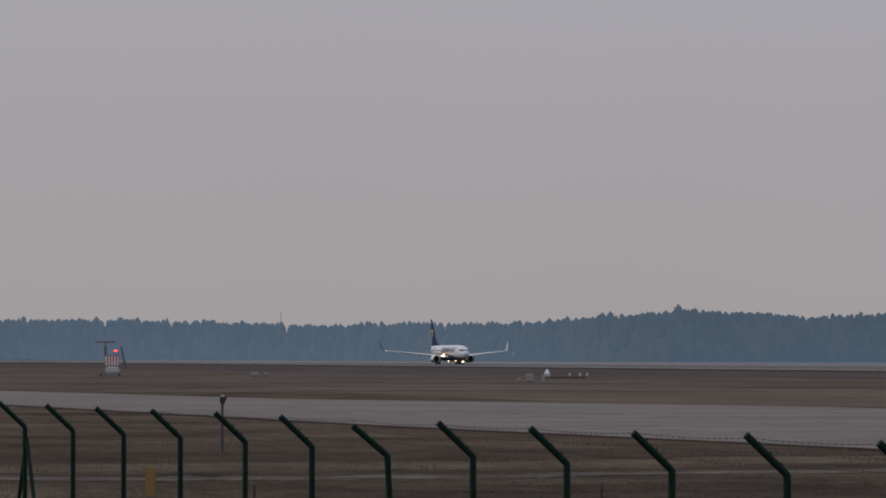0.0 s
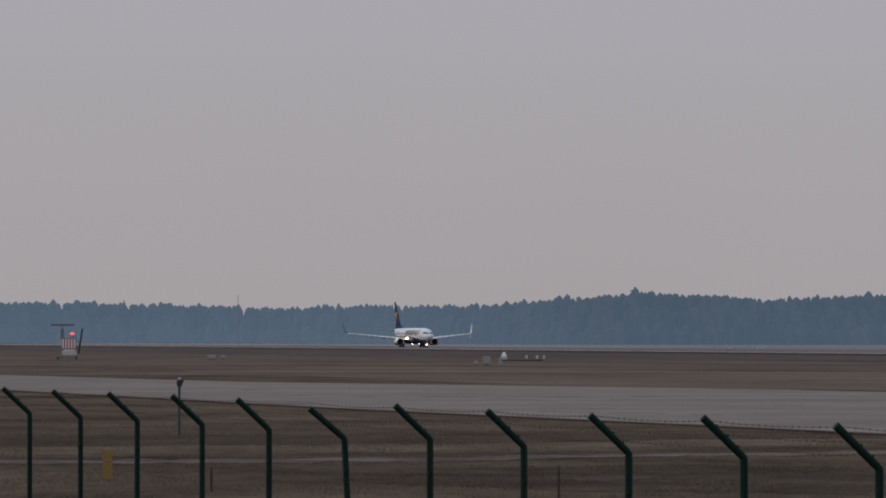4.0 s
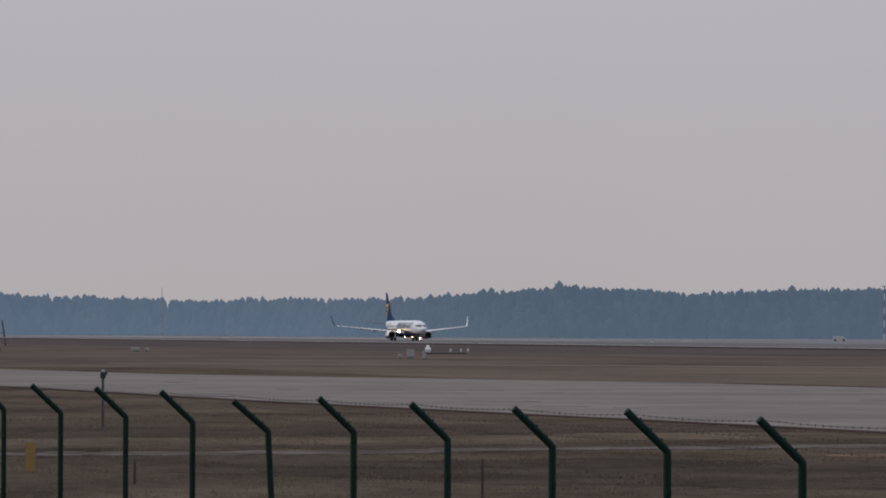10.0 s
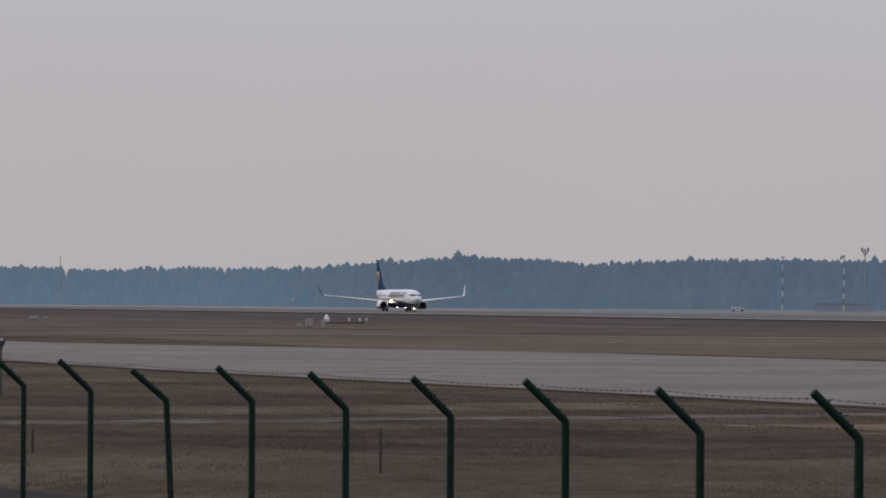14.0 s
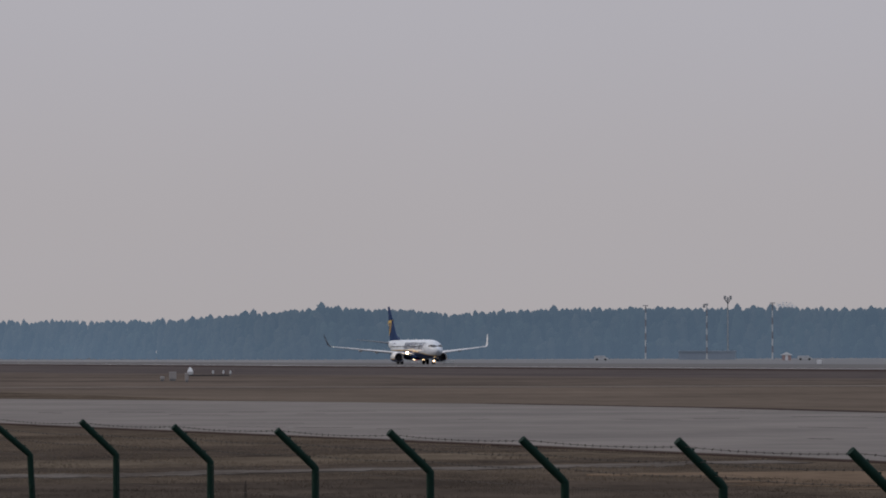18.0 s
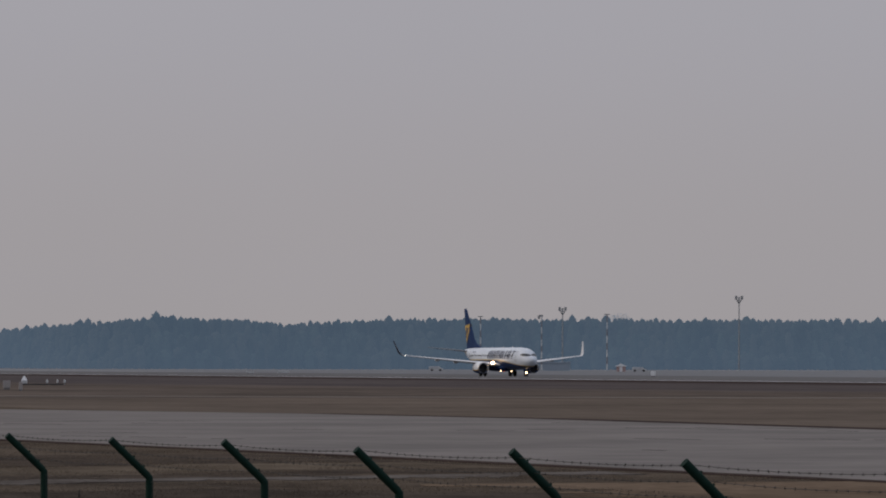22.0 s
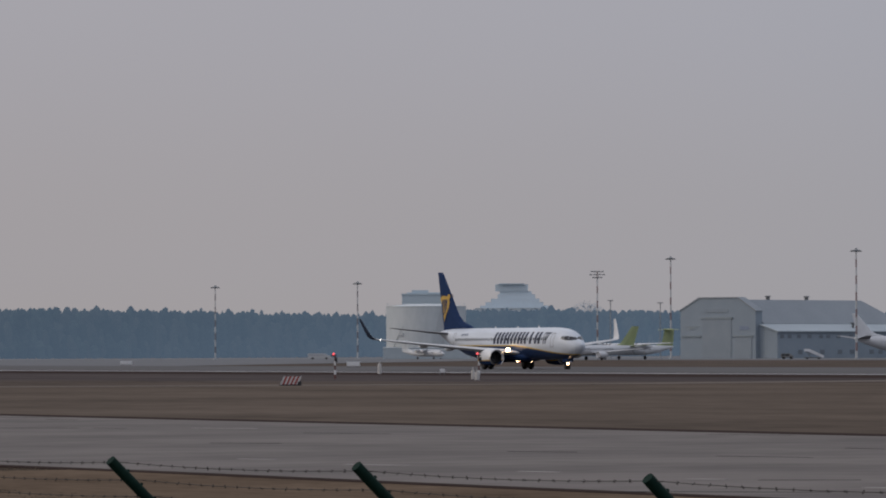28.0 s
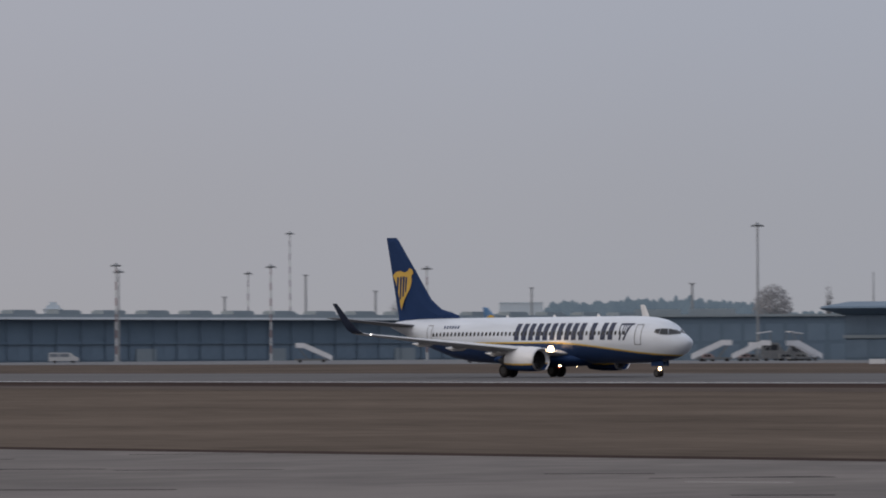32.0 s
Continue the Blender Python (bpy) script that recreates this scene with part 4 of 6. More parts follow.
# ---- floodlight and antenna masts ----
def mast(deg, d, top, striped, head, label):
    at = bearing(deg, d)
    ob = thing("floodlight_mast" if head != "none" else "mast", Matrix.Translation(at) @ pose(0, 0, 0, 0, 0, deg - 90), label, "mast", "masts round the apron")
    n = max(6, int(top / 2.1)) if striped else 3
    r0, r1 = (0.19, 0.14) if head == "post" else (0.36, 0.30) if head == "cap" and not striped else ((0.29, 0.17) if d < 1550 else (0.24, 0.16)) if head != "none" else (0.20, 0.12)
    for i in range(n):
        bm = bmesh.new()
        rod(bm, (0, 0, top * i / n), (0, 0, top * (i + 1) / n), r0 + (r1 - r0) * i / n, r0 + (r1 - r0) * (i + 1) / n, 8)
        # masts beyond 1560 m get the red with haze mixed in
        part("shaft_section", bm, (hazed_mast_red if d > 1560 else mast_red) if striped and i % 2 else mast_white if striped else mast_far, ob)
    fb = bmesh.new()
    rod(fb, (0, 0, -0.1), (0, 0, 0.35), 0.8, 0.6, 8)
    part("footing", fb, mast_far, ob)
    if head == "ring":
        hb = bmesh.new()
        rings(hb, [circle((0, 0, top + z), r, (1, 0, 0), (0, 1, 0), 14) for z, r in ((-0.25, 0.4), (-0.05, 1.15), (0.10, 1.25), (0.25, 0.5), (0.7, 0.2))])
        part("head_ring", hb, mast_far, ob)
        for i in range(6):
            a = i * math.tau / 6
            part("lamp_box", box(bmesh.new(), -0.25, 0.25, -0.22, 0.22, -0.22, 0.08, 0, Matrix.Translation((1.2 * math.cos(a), 1.2 * math.sin(a), top - 0.1))), mast_far, ob)
    elif head == "bank":
        for z, w in ((0.0, 1.2), (0.9, 2.0), (1.8, 1.6)) if striped else ((0.2, 1.1), (1.0, 1.6), (1.8, 1.35)):
            part("cross_arm", boxes((-w, w, -0.1, 0.1, top - 2.0 + z, top - 1.85 + z)), mast_far, ob)
            for x in (-w, -w * 0.35, w * 0.35, w):
                part("lamp_box", boxes((x - 0.3, x + 0.3, -0.35, 0.2, top - 2.05 + z, top - 1.65 + z)), mast_far, ob)
    elif head == "fork":
        for s in (-1, 1):
            rb = bmesh.new()
            rod(rb, (0, 0, top - 2.4), (s * 1.0, 0, top - 0.6), 0.16, k=6)
            part("cross_arm", rb, mast_far, ob)
            part("lamp_box", boxes((s * 1.0 - 0.42, s * 1.0 + 0.42, -0.3, 0.3, top - 0.8, top + 0.5)), mast_far, ob)
        part("platform", boxes((-0.9, 0.9, -0.5, 0.5, top - 1.3, top - 1.05)), mast_far, ob)
        part("lamp_box", boxes((-0.3, 0.3, -0.3, 0.3, top - 1.05, top + 0.1)), mast_far, ob)
    elif head == "flag":
        part("bracket", boxes((-0.9, 0.5, -0.1, 0.1, top - 0.6, top), (-1.3, -0.5, -0.15, 0.15, top - 1.4, top - 0.3)), mast_far, ob)
    elif head in ("cap", "post"):
        part("head_plate", boxes((-0.9, 0.9, -0.5, 0.5, top, top + 0.3)), mast_far, ob)


RW, GR = "red and white banded steel mast with floodlights", "grey galvanised steel mast with floodlights"
for row in ((161.18, 1700, 18.2, True, "cap", RW), (160.48, 1700, 19.0, True, "flag", RW), (160.24, 1750, 21.7, False, "fork", GR), (159.73, 1650, 18.5, True, "cap", RW),
            (158.22, 1750, 25.7, False, "fork", GR), (155.28, 1600, 23.1, True, "ring", RW), (153.65, 1600, 24.2, True, "ring", RW), (150.90, 1500, 26.2, True, "bank", RW),
            (150.75, 1600, 18.3, False, "post", GR)):
    mast(*row)
for row in ((150.06, 1450, 29.0, True, "ring", RW), (150.18, 1600, 17.5, False, "post", GR), (147.94, 1290, 27.9, True, "ring", RW),
            (145.05, 1450, 27.2, True, "ring", RW), (144.44, 1450, 34.4, True, "ring", RW), (144.30, 1450, 25.8, False, "bank", GR), (143.68, 1460, 27.3, False, "ring", GR),
            (143.5, 1300, 25.7, True, "ring", RW), (143.15, 1550, 18.5, False, "cap", GR), (141.69, 1320, 25.5, True, "ring", RW), (141.66, 1335, 24.1, False, "ring", GR),
            (140.45, 1600, 20.0, False, "cap", GR)):
    mast(*row)
for row in ((140.18, 1600, 27.7, True, "ring", RW), (139.92, 1350, 25.5, True, "ring", RW), (139.70, 1600, 40.4, True, "ring", RW),
            (139.52, 1600, 26.9, False, "cap", GR), (138.72, 1650, 22.3, False, "cap", GR), (138.13, 1330, 24.5, True, "ring", RW), (136.93, 1620, 22.7, False, "cap", GR),
            (135.09, 1400, 20.9, False, "cap", GR), (134.34, 1120, 30.2, False, "ring", GR), (133.02, 1200, 20.9, False, "none", "thin grey antenna mast"), (169.45, 2080, 20.4, False, "none", "thin grey antenna mast"),
            (146.75, 1500, 14.1, False, "cap", GR), (143.1, 1560, 18.8, False, "cap", GR)):
    mast(*row)


# ---- terminal with a long glass front ----
def build_terminal():
    length, eave = 386.0, 12.2

    def roof_slab(x, y, z0, top):
        """A flat slab whose back steps in behind the oblique end."""
        return rings(bmesh.new(), [[Vector((a, b, z)) for a, b in ((x, y), (length + 2, y), (length + 2, 9.5), (x + (9.5 - y) * 0.95, 9.5))] for z in (z0, top)])

    u, v = Vector((-0.115, 0.9934, 0)), Vector((-0.9934, -0.115, 0))
    m = Matrix.Translation((-1099, 738.5, 0)) @ Matrix((( u.x, v.x, 0, 0), (u.y, v.y, 0, 0), (0, 0, 1, 0), (0, 0, 0, 1)))
    ob = thing("terminal_building", m, "long low airport terminal with a dark glass front", "building")
    wb = bmesh.new()
    rings(wb, [[Vector((x, y, z)) for x, y in ((a, 1.2), (length, 1.2), (length, 9), (a + 9.0, 9))] for a, z in ((2.6, 0), (-1.2, eave + 0.045))])
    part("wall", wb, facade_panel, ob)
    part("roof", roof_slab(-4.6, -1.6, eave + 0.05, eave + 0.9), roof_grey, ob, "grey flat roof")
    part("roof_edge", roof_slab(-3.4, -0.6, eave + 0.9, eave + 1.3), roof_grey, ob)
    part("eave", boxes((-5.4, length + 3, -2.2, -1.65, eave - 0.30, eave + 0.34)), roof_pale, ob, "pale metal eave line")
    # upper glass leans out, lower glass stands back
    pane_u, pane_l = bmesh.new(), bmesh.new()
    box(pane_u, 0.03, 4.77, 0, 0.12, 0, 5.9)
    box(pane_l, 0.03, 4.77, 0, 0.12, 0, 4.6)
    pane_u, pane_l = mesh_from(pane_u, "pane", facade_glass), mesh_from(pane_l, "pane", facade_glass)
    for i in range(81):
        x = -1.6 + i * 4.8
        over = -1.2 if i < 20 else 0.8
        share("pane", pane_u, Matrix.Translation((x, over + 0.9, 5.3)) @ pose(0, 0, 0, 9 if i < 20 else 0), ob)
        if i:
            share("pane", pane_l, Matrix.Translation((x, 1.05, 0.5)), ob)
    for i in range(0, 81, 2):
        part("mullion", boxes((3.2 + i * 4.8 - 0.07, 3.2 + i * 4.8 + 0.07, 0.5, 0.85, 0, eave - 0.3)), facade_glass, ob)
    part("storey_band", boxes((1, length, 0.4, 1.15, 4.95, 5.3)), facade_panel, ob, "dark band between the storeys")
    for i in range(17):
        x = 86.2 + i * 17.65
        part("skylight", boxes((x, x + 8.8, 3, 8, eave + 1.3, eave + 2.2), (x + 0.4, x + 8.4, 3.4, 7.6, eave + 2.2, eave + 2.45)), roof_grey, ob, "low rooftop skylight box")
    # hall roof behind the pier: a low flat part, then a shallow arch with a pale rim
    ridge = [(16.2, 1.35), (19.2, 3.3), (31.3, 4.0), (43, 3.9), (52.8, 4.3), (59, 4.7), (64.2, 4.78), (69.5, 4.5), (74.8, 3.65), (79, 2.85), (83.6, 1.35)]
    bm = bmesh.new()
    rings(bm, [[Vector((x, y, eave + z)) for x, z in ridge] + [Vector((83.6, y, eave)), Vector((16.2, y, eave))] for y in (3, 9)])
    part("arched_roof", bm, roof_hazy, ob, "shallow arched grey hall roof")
    bm = bmesh.new()
    rings(bm, [[Vector((x, y, eave + z + 0.02 + r)) for x, z in ridge[4:]] for y, r in ((2.9, 0.0), (2.9, 0.32), (3.3, 0.32))], caps=False, closed=False)
    part("arch_trim", bm, roof_pale, ob)
    # grey boxes put in for dark openings and lit patches behind the glass
    for x, w in ((60, 6), (150, 8), (205, 7), (260, 9), (330, 6)):
        part("gate_door", boxes((x, x + w, 0.75, 1.0, 0, 3.6)), roof_grey, ob, "grey box for a patch behind the glass")


build_terminal()


def build_east_hall():
    m = Matrix.Translation(bearing(135.75, 1190)) @ pose(0, 0, 0, 0, 0, 135.75 - 90)
    ob = thing("cargo_hall", m, "low dark hall with a flat roof beside the terminal", "building")
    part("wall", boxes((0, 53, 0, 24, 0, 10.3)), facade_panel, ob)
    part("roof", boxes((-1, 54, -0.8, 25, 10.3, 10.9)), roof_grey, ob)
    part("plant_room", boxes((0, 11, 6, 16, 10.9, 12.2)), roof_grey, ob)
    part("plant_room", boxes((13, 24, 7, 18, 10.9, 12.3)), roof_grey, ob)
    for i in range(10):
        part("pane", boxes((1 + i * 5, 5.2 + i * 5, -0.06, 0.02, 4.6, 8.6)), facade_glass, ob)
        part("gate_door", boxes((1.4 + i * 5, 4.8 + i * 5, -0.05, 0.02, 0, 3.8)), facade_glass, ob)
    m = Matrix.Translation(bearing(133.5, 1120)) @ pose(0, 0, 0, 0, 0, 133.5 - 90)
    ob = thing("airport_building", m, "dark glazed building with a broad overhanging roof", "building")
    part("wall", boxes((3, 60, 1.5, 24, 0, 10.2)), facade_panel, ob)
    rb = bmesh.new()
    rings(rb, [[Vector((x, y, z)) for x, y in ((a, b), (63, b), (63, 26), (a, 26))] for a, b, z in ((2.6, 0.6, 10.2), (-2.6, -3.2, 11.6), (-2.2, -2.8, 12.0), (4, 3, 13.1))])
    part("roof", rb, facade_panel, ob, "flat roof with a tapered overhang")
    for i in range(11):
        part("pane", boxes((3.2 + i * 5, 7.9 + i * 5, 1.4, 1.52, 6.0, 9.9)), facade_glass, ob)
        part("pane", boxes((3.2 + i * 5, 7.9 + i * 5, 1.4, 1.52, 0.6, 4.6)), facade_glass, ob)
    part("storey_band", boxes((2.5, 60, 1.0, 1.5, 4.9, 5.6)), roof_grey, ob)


build_east_hall()


# ---- old hangar with its annex ----
def build_hangar():
    corner = bearing(149.09, 1470)
    # local x runs right along the long side, local y runs along the gable to its far left
    far = bearing(149.95, 1488)
    g = (far - corner)
    wide = g.length
    g.normalize()
    l = Vector((-g.y, g.x, 0))
    l = l if l.dot(bearing(147.5, 1500) - corner) > 0 else -l
    m = Matrix.Translation(corner) @ Matrix(((l.x, g.x, 0, 0), (l.y, g.y, 0, 0), (0, 0, 1, 0), (0, 0, 0, 1)))
    ob = thing("hangar", m, "old grey aircraft hangar with a gambrel roof", "building")
    ln = 60.0
    # a tall gable front, and behind it the long hall whose roof comes down to the annex
    front = [(0, 0), (0, 13.9), (wide * 0.24, 17.8), (wide * 0.74, 17.8), (wide, 14.2), (wide, 0)]
    hall = [(0, 0), (0, 10.2), (wide * 0.26, 16.9), (wide * 0.74, 16.9), (wide, 10.2), (wide, 0)]
    low = [(y, min(z, 10.2)) for y, z in hall]
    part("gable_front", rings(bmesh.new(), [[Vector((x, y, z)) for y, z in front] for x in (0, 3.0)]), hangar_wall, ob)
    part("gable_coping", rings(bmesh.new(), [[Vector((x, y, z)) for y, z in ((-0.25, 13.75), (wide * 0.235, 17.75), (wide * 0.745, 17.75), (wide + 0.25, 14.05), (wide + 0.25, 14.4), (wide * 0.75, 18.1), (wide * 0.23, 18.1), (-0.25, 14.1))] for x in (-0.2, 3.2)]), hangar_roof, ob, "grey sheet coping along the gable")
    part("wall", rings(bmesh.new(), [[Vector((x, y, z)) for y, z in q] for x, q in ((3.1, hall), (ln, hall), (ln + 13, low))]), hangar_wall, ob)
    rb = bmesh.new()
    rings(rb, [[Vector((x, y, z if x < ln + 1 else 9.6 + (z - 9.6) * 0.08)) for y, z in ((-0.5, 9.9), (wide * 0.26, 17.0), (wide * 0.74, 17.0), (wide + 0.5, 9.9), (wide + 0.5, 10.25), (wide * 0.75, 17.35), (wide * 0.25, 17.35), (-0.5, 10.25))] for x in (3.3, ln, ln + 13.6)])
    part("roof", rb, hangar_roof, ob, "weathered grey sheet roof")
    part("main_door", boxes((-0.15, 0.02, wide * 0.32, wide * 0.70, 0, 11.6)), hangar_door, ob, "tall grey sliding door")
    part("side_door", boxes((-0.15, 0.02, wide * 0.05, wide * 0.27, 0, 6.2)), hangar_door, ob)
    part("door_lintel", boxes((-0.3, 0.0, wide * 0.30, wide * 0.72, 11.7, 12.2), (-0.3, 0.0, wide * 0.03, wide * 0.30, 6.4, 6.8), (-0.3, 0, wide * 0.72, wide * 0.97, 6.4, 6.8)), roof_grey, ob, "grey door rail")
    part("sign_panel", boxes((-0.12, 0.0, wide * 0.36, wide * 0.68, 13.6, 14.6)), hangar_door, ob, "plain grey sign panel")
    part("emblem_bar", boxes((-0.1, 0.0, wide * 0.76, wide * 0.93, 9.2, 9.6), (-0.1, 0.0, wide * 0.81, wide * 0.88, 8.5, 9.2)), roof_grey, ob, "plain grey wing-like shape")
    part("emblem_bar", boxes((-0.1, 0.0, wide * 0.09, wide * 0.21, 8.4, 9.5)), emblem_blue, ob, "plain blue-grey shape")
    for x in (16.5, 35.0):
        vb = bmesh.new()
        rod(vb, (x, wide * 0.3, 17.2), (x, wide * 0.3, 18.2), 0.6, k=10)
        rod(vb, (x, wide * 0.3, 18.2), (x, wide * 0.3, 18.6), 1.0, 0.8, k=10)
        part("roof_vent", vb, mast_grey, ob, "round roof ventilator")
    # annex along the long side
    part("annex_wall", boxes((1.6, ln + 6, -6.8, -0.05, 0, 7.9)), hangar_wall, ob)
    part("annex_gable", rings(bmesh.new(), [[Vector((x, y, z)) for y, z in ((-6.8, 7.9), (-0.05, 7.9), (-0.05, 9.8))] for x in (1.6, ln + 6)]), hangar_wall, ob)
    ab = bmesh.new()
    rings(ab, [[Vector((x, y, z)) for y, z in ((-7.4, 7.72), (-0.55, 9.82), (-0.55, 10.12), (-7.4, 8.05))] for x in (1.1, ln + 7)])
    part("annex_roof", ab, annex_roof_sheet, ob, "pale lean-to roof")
    for i, x in enumerate((3, 6.5, 11, 16, 21.5, 25, 30, 36, 41, 45.5, 50, 56)):
        part("window", boxes((x, x + 1.7, -6.88, -6.78, 5.9, 7.0)), hazed_glass_dark, ob)
        if i not in (0, 1, 5, 8):
            part("window", boxes((x + 0.4, x + 2.4, -6.88, -6.78, 1.2, 2.5)), hazed_glass_dark, ob)
    part("vent_pipe", boxes((41, 41.6, -4.4, -3.8, 8.6, 10.2), (40.7, 41.9, -4.7, -3.5, 10.2, 10.6)), mast_grey, ob)


build_hangar()


# ---- storage tanks and far blocks ----
def build_tank(deg, d, r, h, label):
    ob = thing("storage_tank", Matrix.Translation(bearing(deg, d)), label, "tank", "fuel tanks")
    k = 36
    bm = bmesh.new()
    rings(bm, [circle((0, 0, z), r * q, (1, 0, 0), (0, 1, 0), k) for z, q in ((0, 1), (h, 1), (h + 0.9, 0.5), (h + 1.0, 0.05))])
    part("shell", bm, tank_white, ob, smooth=True)
    for z in (h,):
        part("hoop", rings(bmesh.new(), [circle((0, 0, z + q), r + 0.12, (1, 0, 0), (0, 1, 0), k) for q in (-0.12, 0.12)]), tank_white, ob)
    # two raised bands put in for slanting streaks of stain and shade
    for f0, f1, z0, z1 in ((-66, -40, 0.5, h * 0.62), (9, 26, 0.5, h * 0.97)):
        sb = bmesh.new()
        loops = []
        for i in range(13):
            f, z = f0 + (f1 - f0) * i / 12, z0 + (z1 - z0) * i / 12
            a, b = radians(deg + 180 + f - 4.5), radians(deg + 180 + f + 4.5)
            loops.append([Vector((q * math.cos(k), q * math.sin(k), z)) for k, q in ((a, r + 0.02), (a, r + 0.2), (b, r + 0.2), (b, r + 0.02))])
        part("stairway", rings(sb, loops), tank_shade if f0 > 0 else tank_white, ob, "raised band put in for a streak of stain and shade")
    for f in (-38, 33):
        a = radians(deg + 180 + f)
        part("hatch", box(bmesh.new(), -0.1, 0.25, -0.9, 0.9, h * 0.44, h * 0.50, 0, Matrix.Rotation(a, 4, "Z") @ Matrix.Translation((r, 0, 0))), tank_shade, ob)
    lb = bmesh.new()
    a = radians(deg + 180 + 25)
    p = Vector((math.cos(a), math.sin(a), 0)) * (r + 0.3)
    rod(lb, p, p + Vector((0, 0, h)), 0.12, k=5)
    rod(lb, p + Vector((0.5, 0.3, 0)), p + Vector((0.5, 0.3, h)), 0.12, k=5)
    part("ladder", lb, tank_white, ob)
    rb = bmesh.new()
    for i in range(24):
        q = Vector((math.cos(i * math.tau / 24), math.sin(i * math.tau / 24), 0)) * (r - 0.2)
        rod(rb, q + Vector((0, 0, h)), q + Vector((0, 0, h + 1.1)), 0.05, k=4)
    part("railing", rb, tank_white, ob)


build_tank(152.865, 1668, 13.3, 17.3, "large pale cylindrical storage tank")
for a0, a1, d, h in ((153.36, 152.36, 1640, 3.6),):
    p, q = bearing(a0, d), bearing(a1, d)
    m = Matrix.Translation(p) @ pose(0, 0, 0, 0, 0, math.degrees(math.atan2(q.y - p.y, q.x - p.x)))
    ob = thing("bund_wall", m, "low grey concrete wall in front of the tanks", "wall")
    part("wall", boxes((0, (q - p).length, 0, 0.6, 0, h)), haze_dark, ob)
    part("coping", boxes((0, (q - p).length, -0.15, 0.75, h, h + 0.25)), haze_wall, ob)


def block(name, a0, a1, d, top, material, label, steps=(), tops=None):
    p, q = bearing(a0, d), bearing(a1, d)
    w = (q - p).length
    m = Matrix.Translation(p) @ pose(0, 0, 0, 0, 0, math.degrees(math.atan2(q.y - p.y, q.x - p.x)))
    ob = thing(name, m, label, "building")
    part("wall", boxes((0, w, 0, w * 0.6, 0, top)), material, ob)
    part("parapet", boxes((-0.2, w + 0.2, -0.2, w * 0.6 + 0.2, top, top + 0.5)), material, ob)
    foot, back = top + 0.5, 0.08
    for f0, f1, h in steps:
        # storeys above 42 m take a second painted haze tint
        part("upper_storey", boxes((w * f0, w * f1, w * back, w * (0.6 - back), foot, h)), tops if tops and h > 42 else material, ob)
        foot, back = h, back + 0.05
    n = max(2, int(w / 5)) if d < 1500 else 0
    for i in range(n):
        for k in range(max(1, int(top / 7))):
            z = top - 4.5 - k * 6
            part("window", boxes((w * (i + 0.25) / n, w * (i + 0.75) / n, -0.12, 0.05, z, z + 1.8)), haze_dark, ob)
    return ob


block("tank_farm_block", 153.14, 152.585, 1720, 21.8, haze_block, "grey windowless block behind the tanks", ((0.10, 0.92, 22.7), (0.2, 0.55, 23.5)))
block("tower_block", 152.30, 151.40, 3400, 31.5, haze_mid, "stepped tower block far off, pale with painted haze", ((0.06, 0.93, 33.6), (0.13, 0.87, 36.0), (0.20, 0.82, 38.4), (0.285, 0.765, 41.4), (0.31, 0.72, 43.4), (0.255, 0.675, 48.2), (0.30, 0.63, 48.8)), haze_cap)
block("apartment_block", 145.50, 145.17, 3000, 36.4, haze_mid, "apartment block far off, pale with painted haze", ((0.02, 0.60, 38.3), (0.10, 0.45, 39.2)))
block("apartment_block", 144.835, 144.50, 3000, 36.9, haze_mid, "apartment block far off, pale with painted haze", ((0.10, 0.72, 38.3), (0.22, 0.60, 39.3)))
block("apartment_block", 144.14, 143.77, 3000, 36.9, haze_mid, "apartment block far off, pale with painted haze", ((0.03, 0.62, 38.3), (0.15, 0.5, 39.6)))
block("distant_block", 137.3, 136.8, 2300, 24.5, haze_mid, "low block far off, pale with painted haze")
block("distant_block", 142.52, 142.30, 3000, 29.0, haze_mid, "narrow block far off, pale with painted haze", ((0.15, 0.85, 31.5), (0.3, 0.7, 33.4)))
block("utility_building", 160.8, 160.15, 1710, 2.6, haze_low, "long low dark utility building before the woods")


# ---- parked aircraft ----
airliner("parked_airliner", Matrix.Translation(bearing(146.56, 1318)) @ pose(0, 0, 0, 0, 0, 90), "plain white parked airliner on the apron", paint_white, white_paint, white_paint, white_paint, False)


def blue_tailed_airliner():
    jet = airliner("parked_airliner", Matrix.Translation(bearing(135.86, 1050)) @ pose(0, 0, 0, 0, 0, 8), "parked white airliner with a sky-blue fin", paint_white, blue_paint, white_paint, white_paint, False)
    fin_at = Matrix.Translation((0, 0, 1.565)) @ Matrix.Diagonal((1, 1, 0.819, 1))
    for s in (-1, 1):
        bm = bmesh.new()
        rings(bm, [circle((-36.3, s * y, 9.0), 1.25, (1, 0, 0), (0, 0, 1.22), 20) for y in (0.15, 0.25)])
        part("fin_emblem", bm, yellow_paint, jet, "plain golden disc on the fin").matrix_basis = fin_at
        bm = bmesh.new()
        rings(bm, [circle((-36.3, s * y, 9.1), 0.55, (1, 0, 0), (0, 0, 1.22), 12) for y in (0.2, 0.262)])
        part("emblem_spot", bm, tail_grey, jet).matrix_basis = fin_at


blue_tailed_airliner()


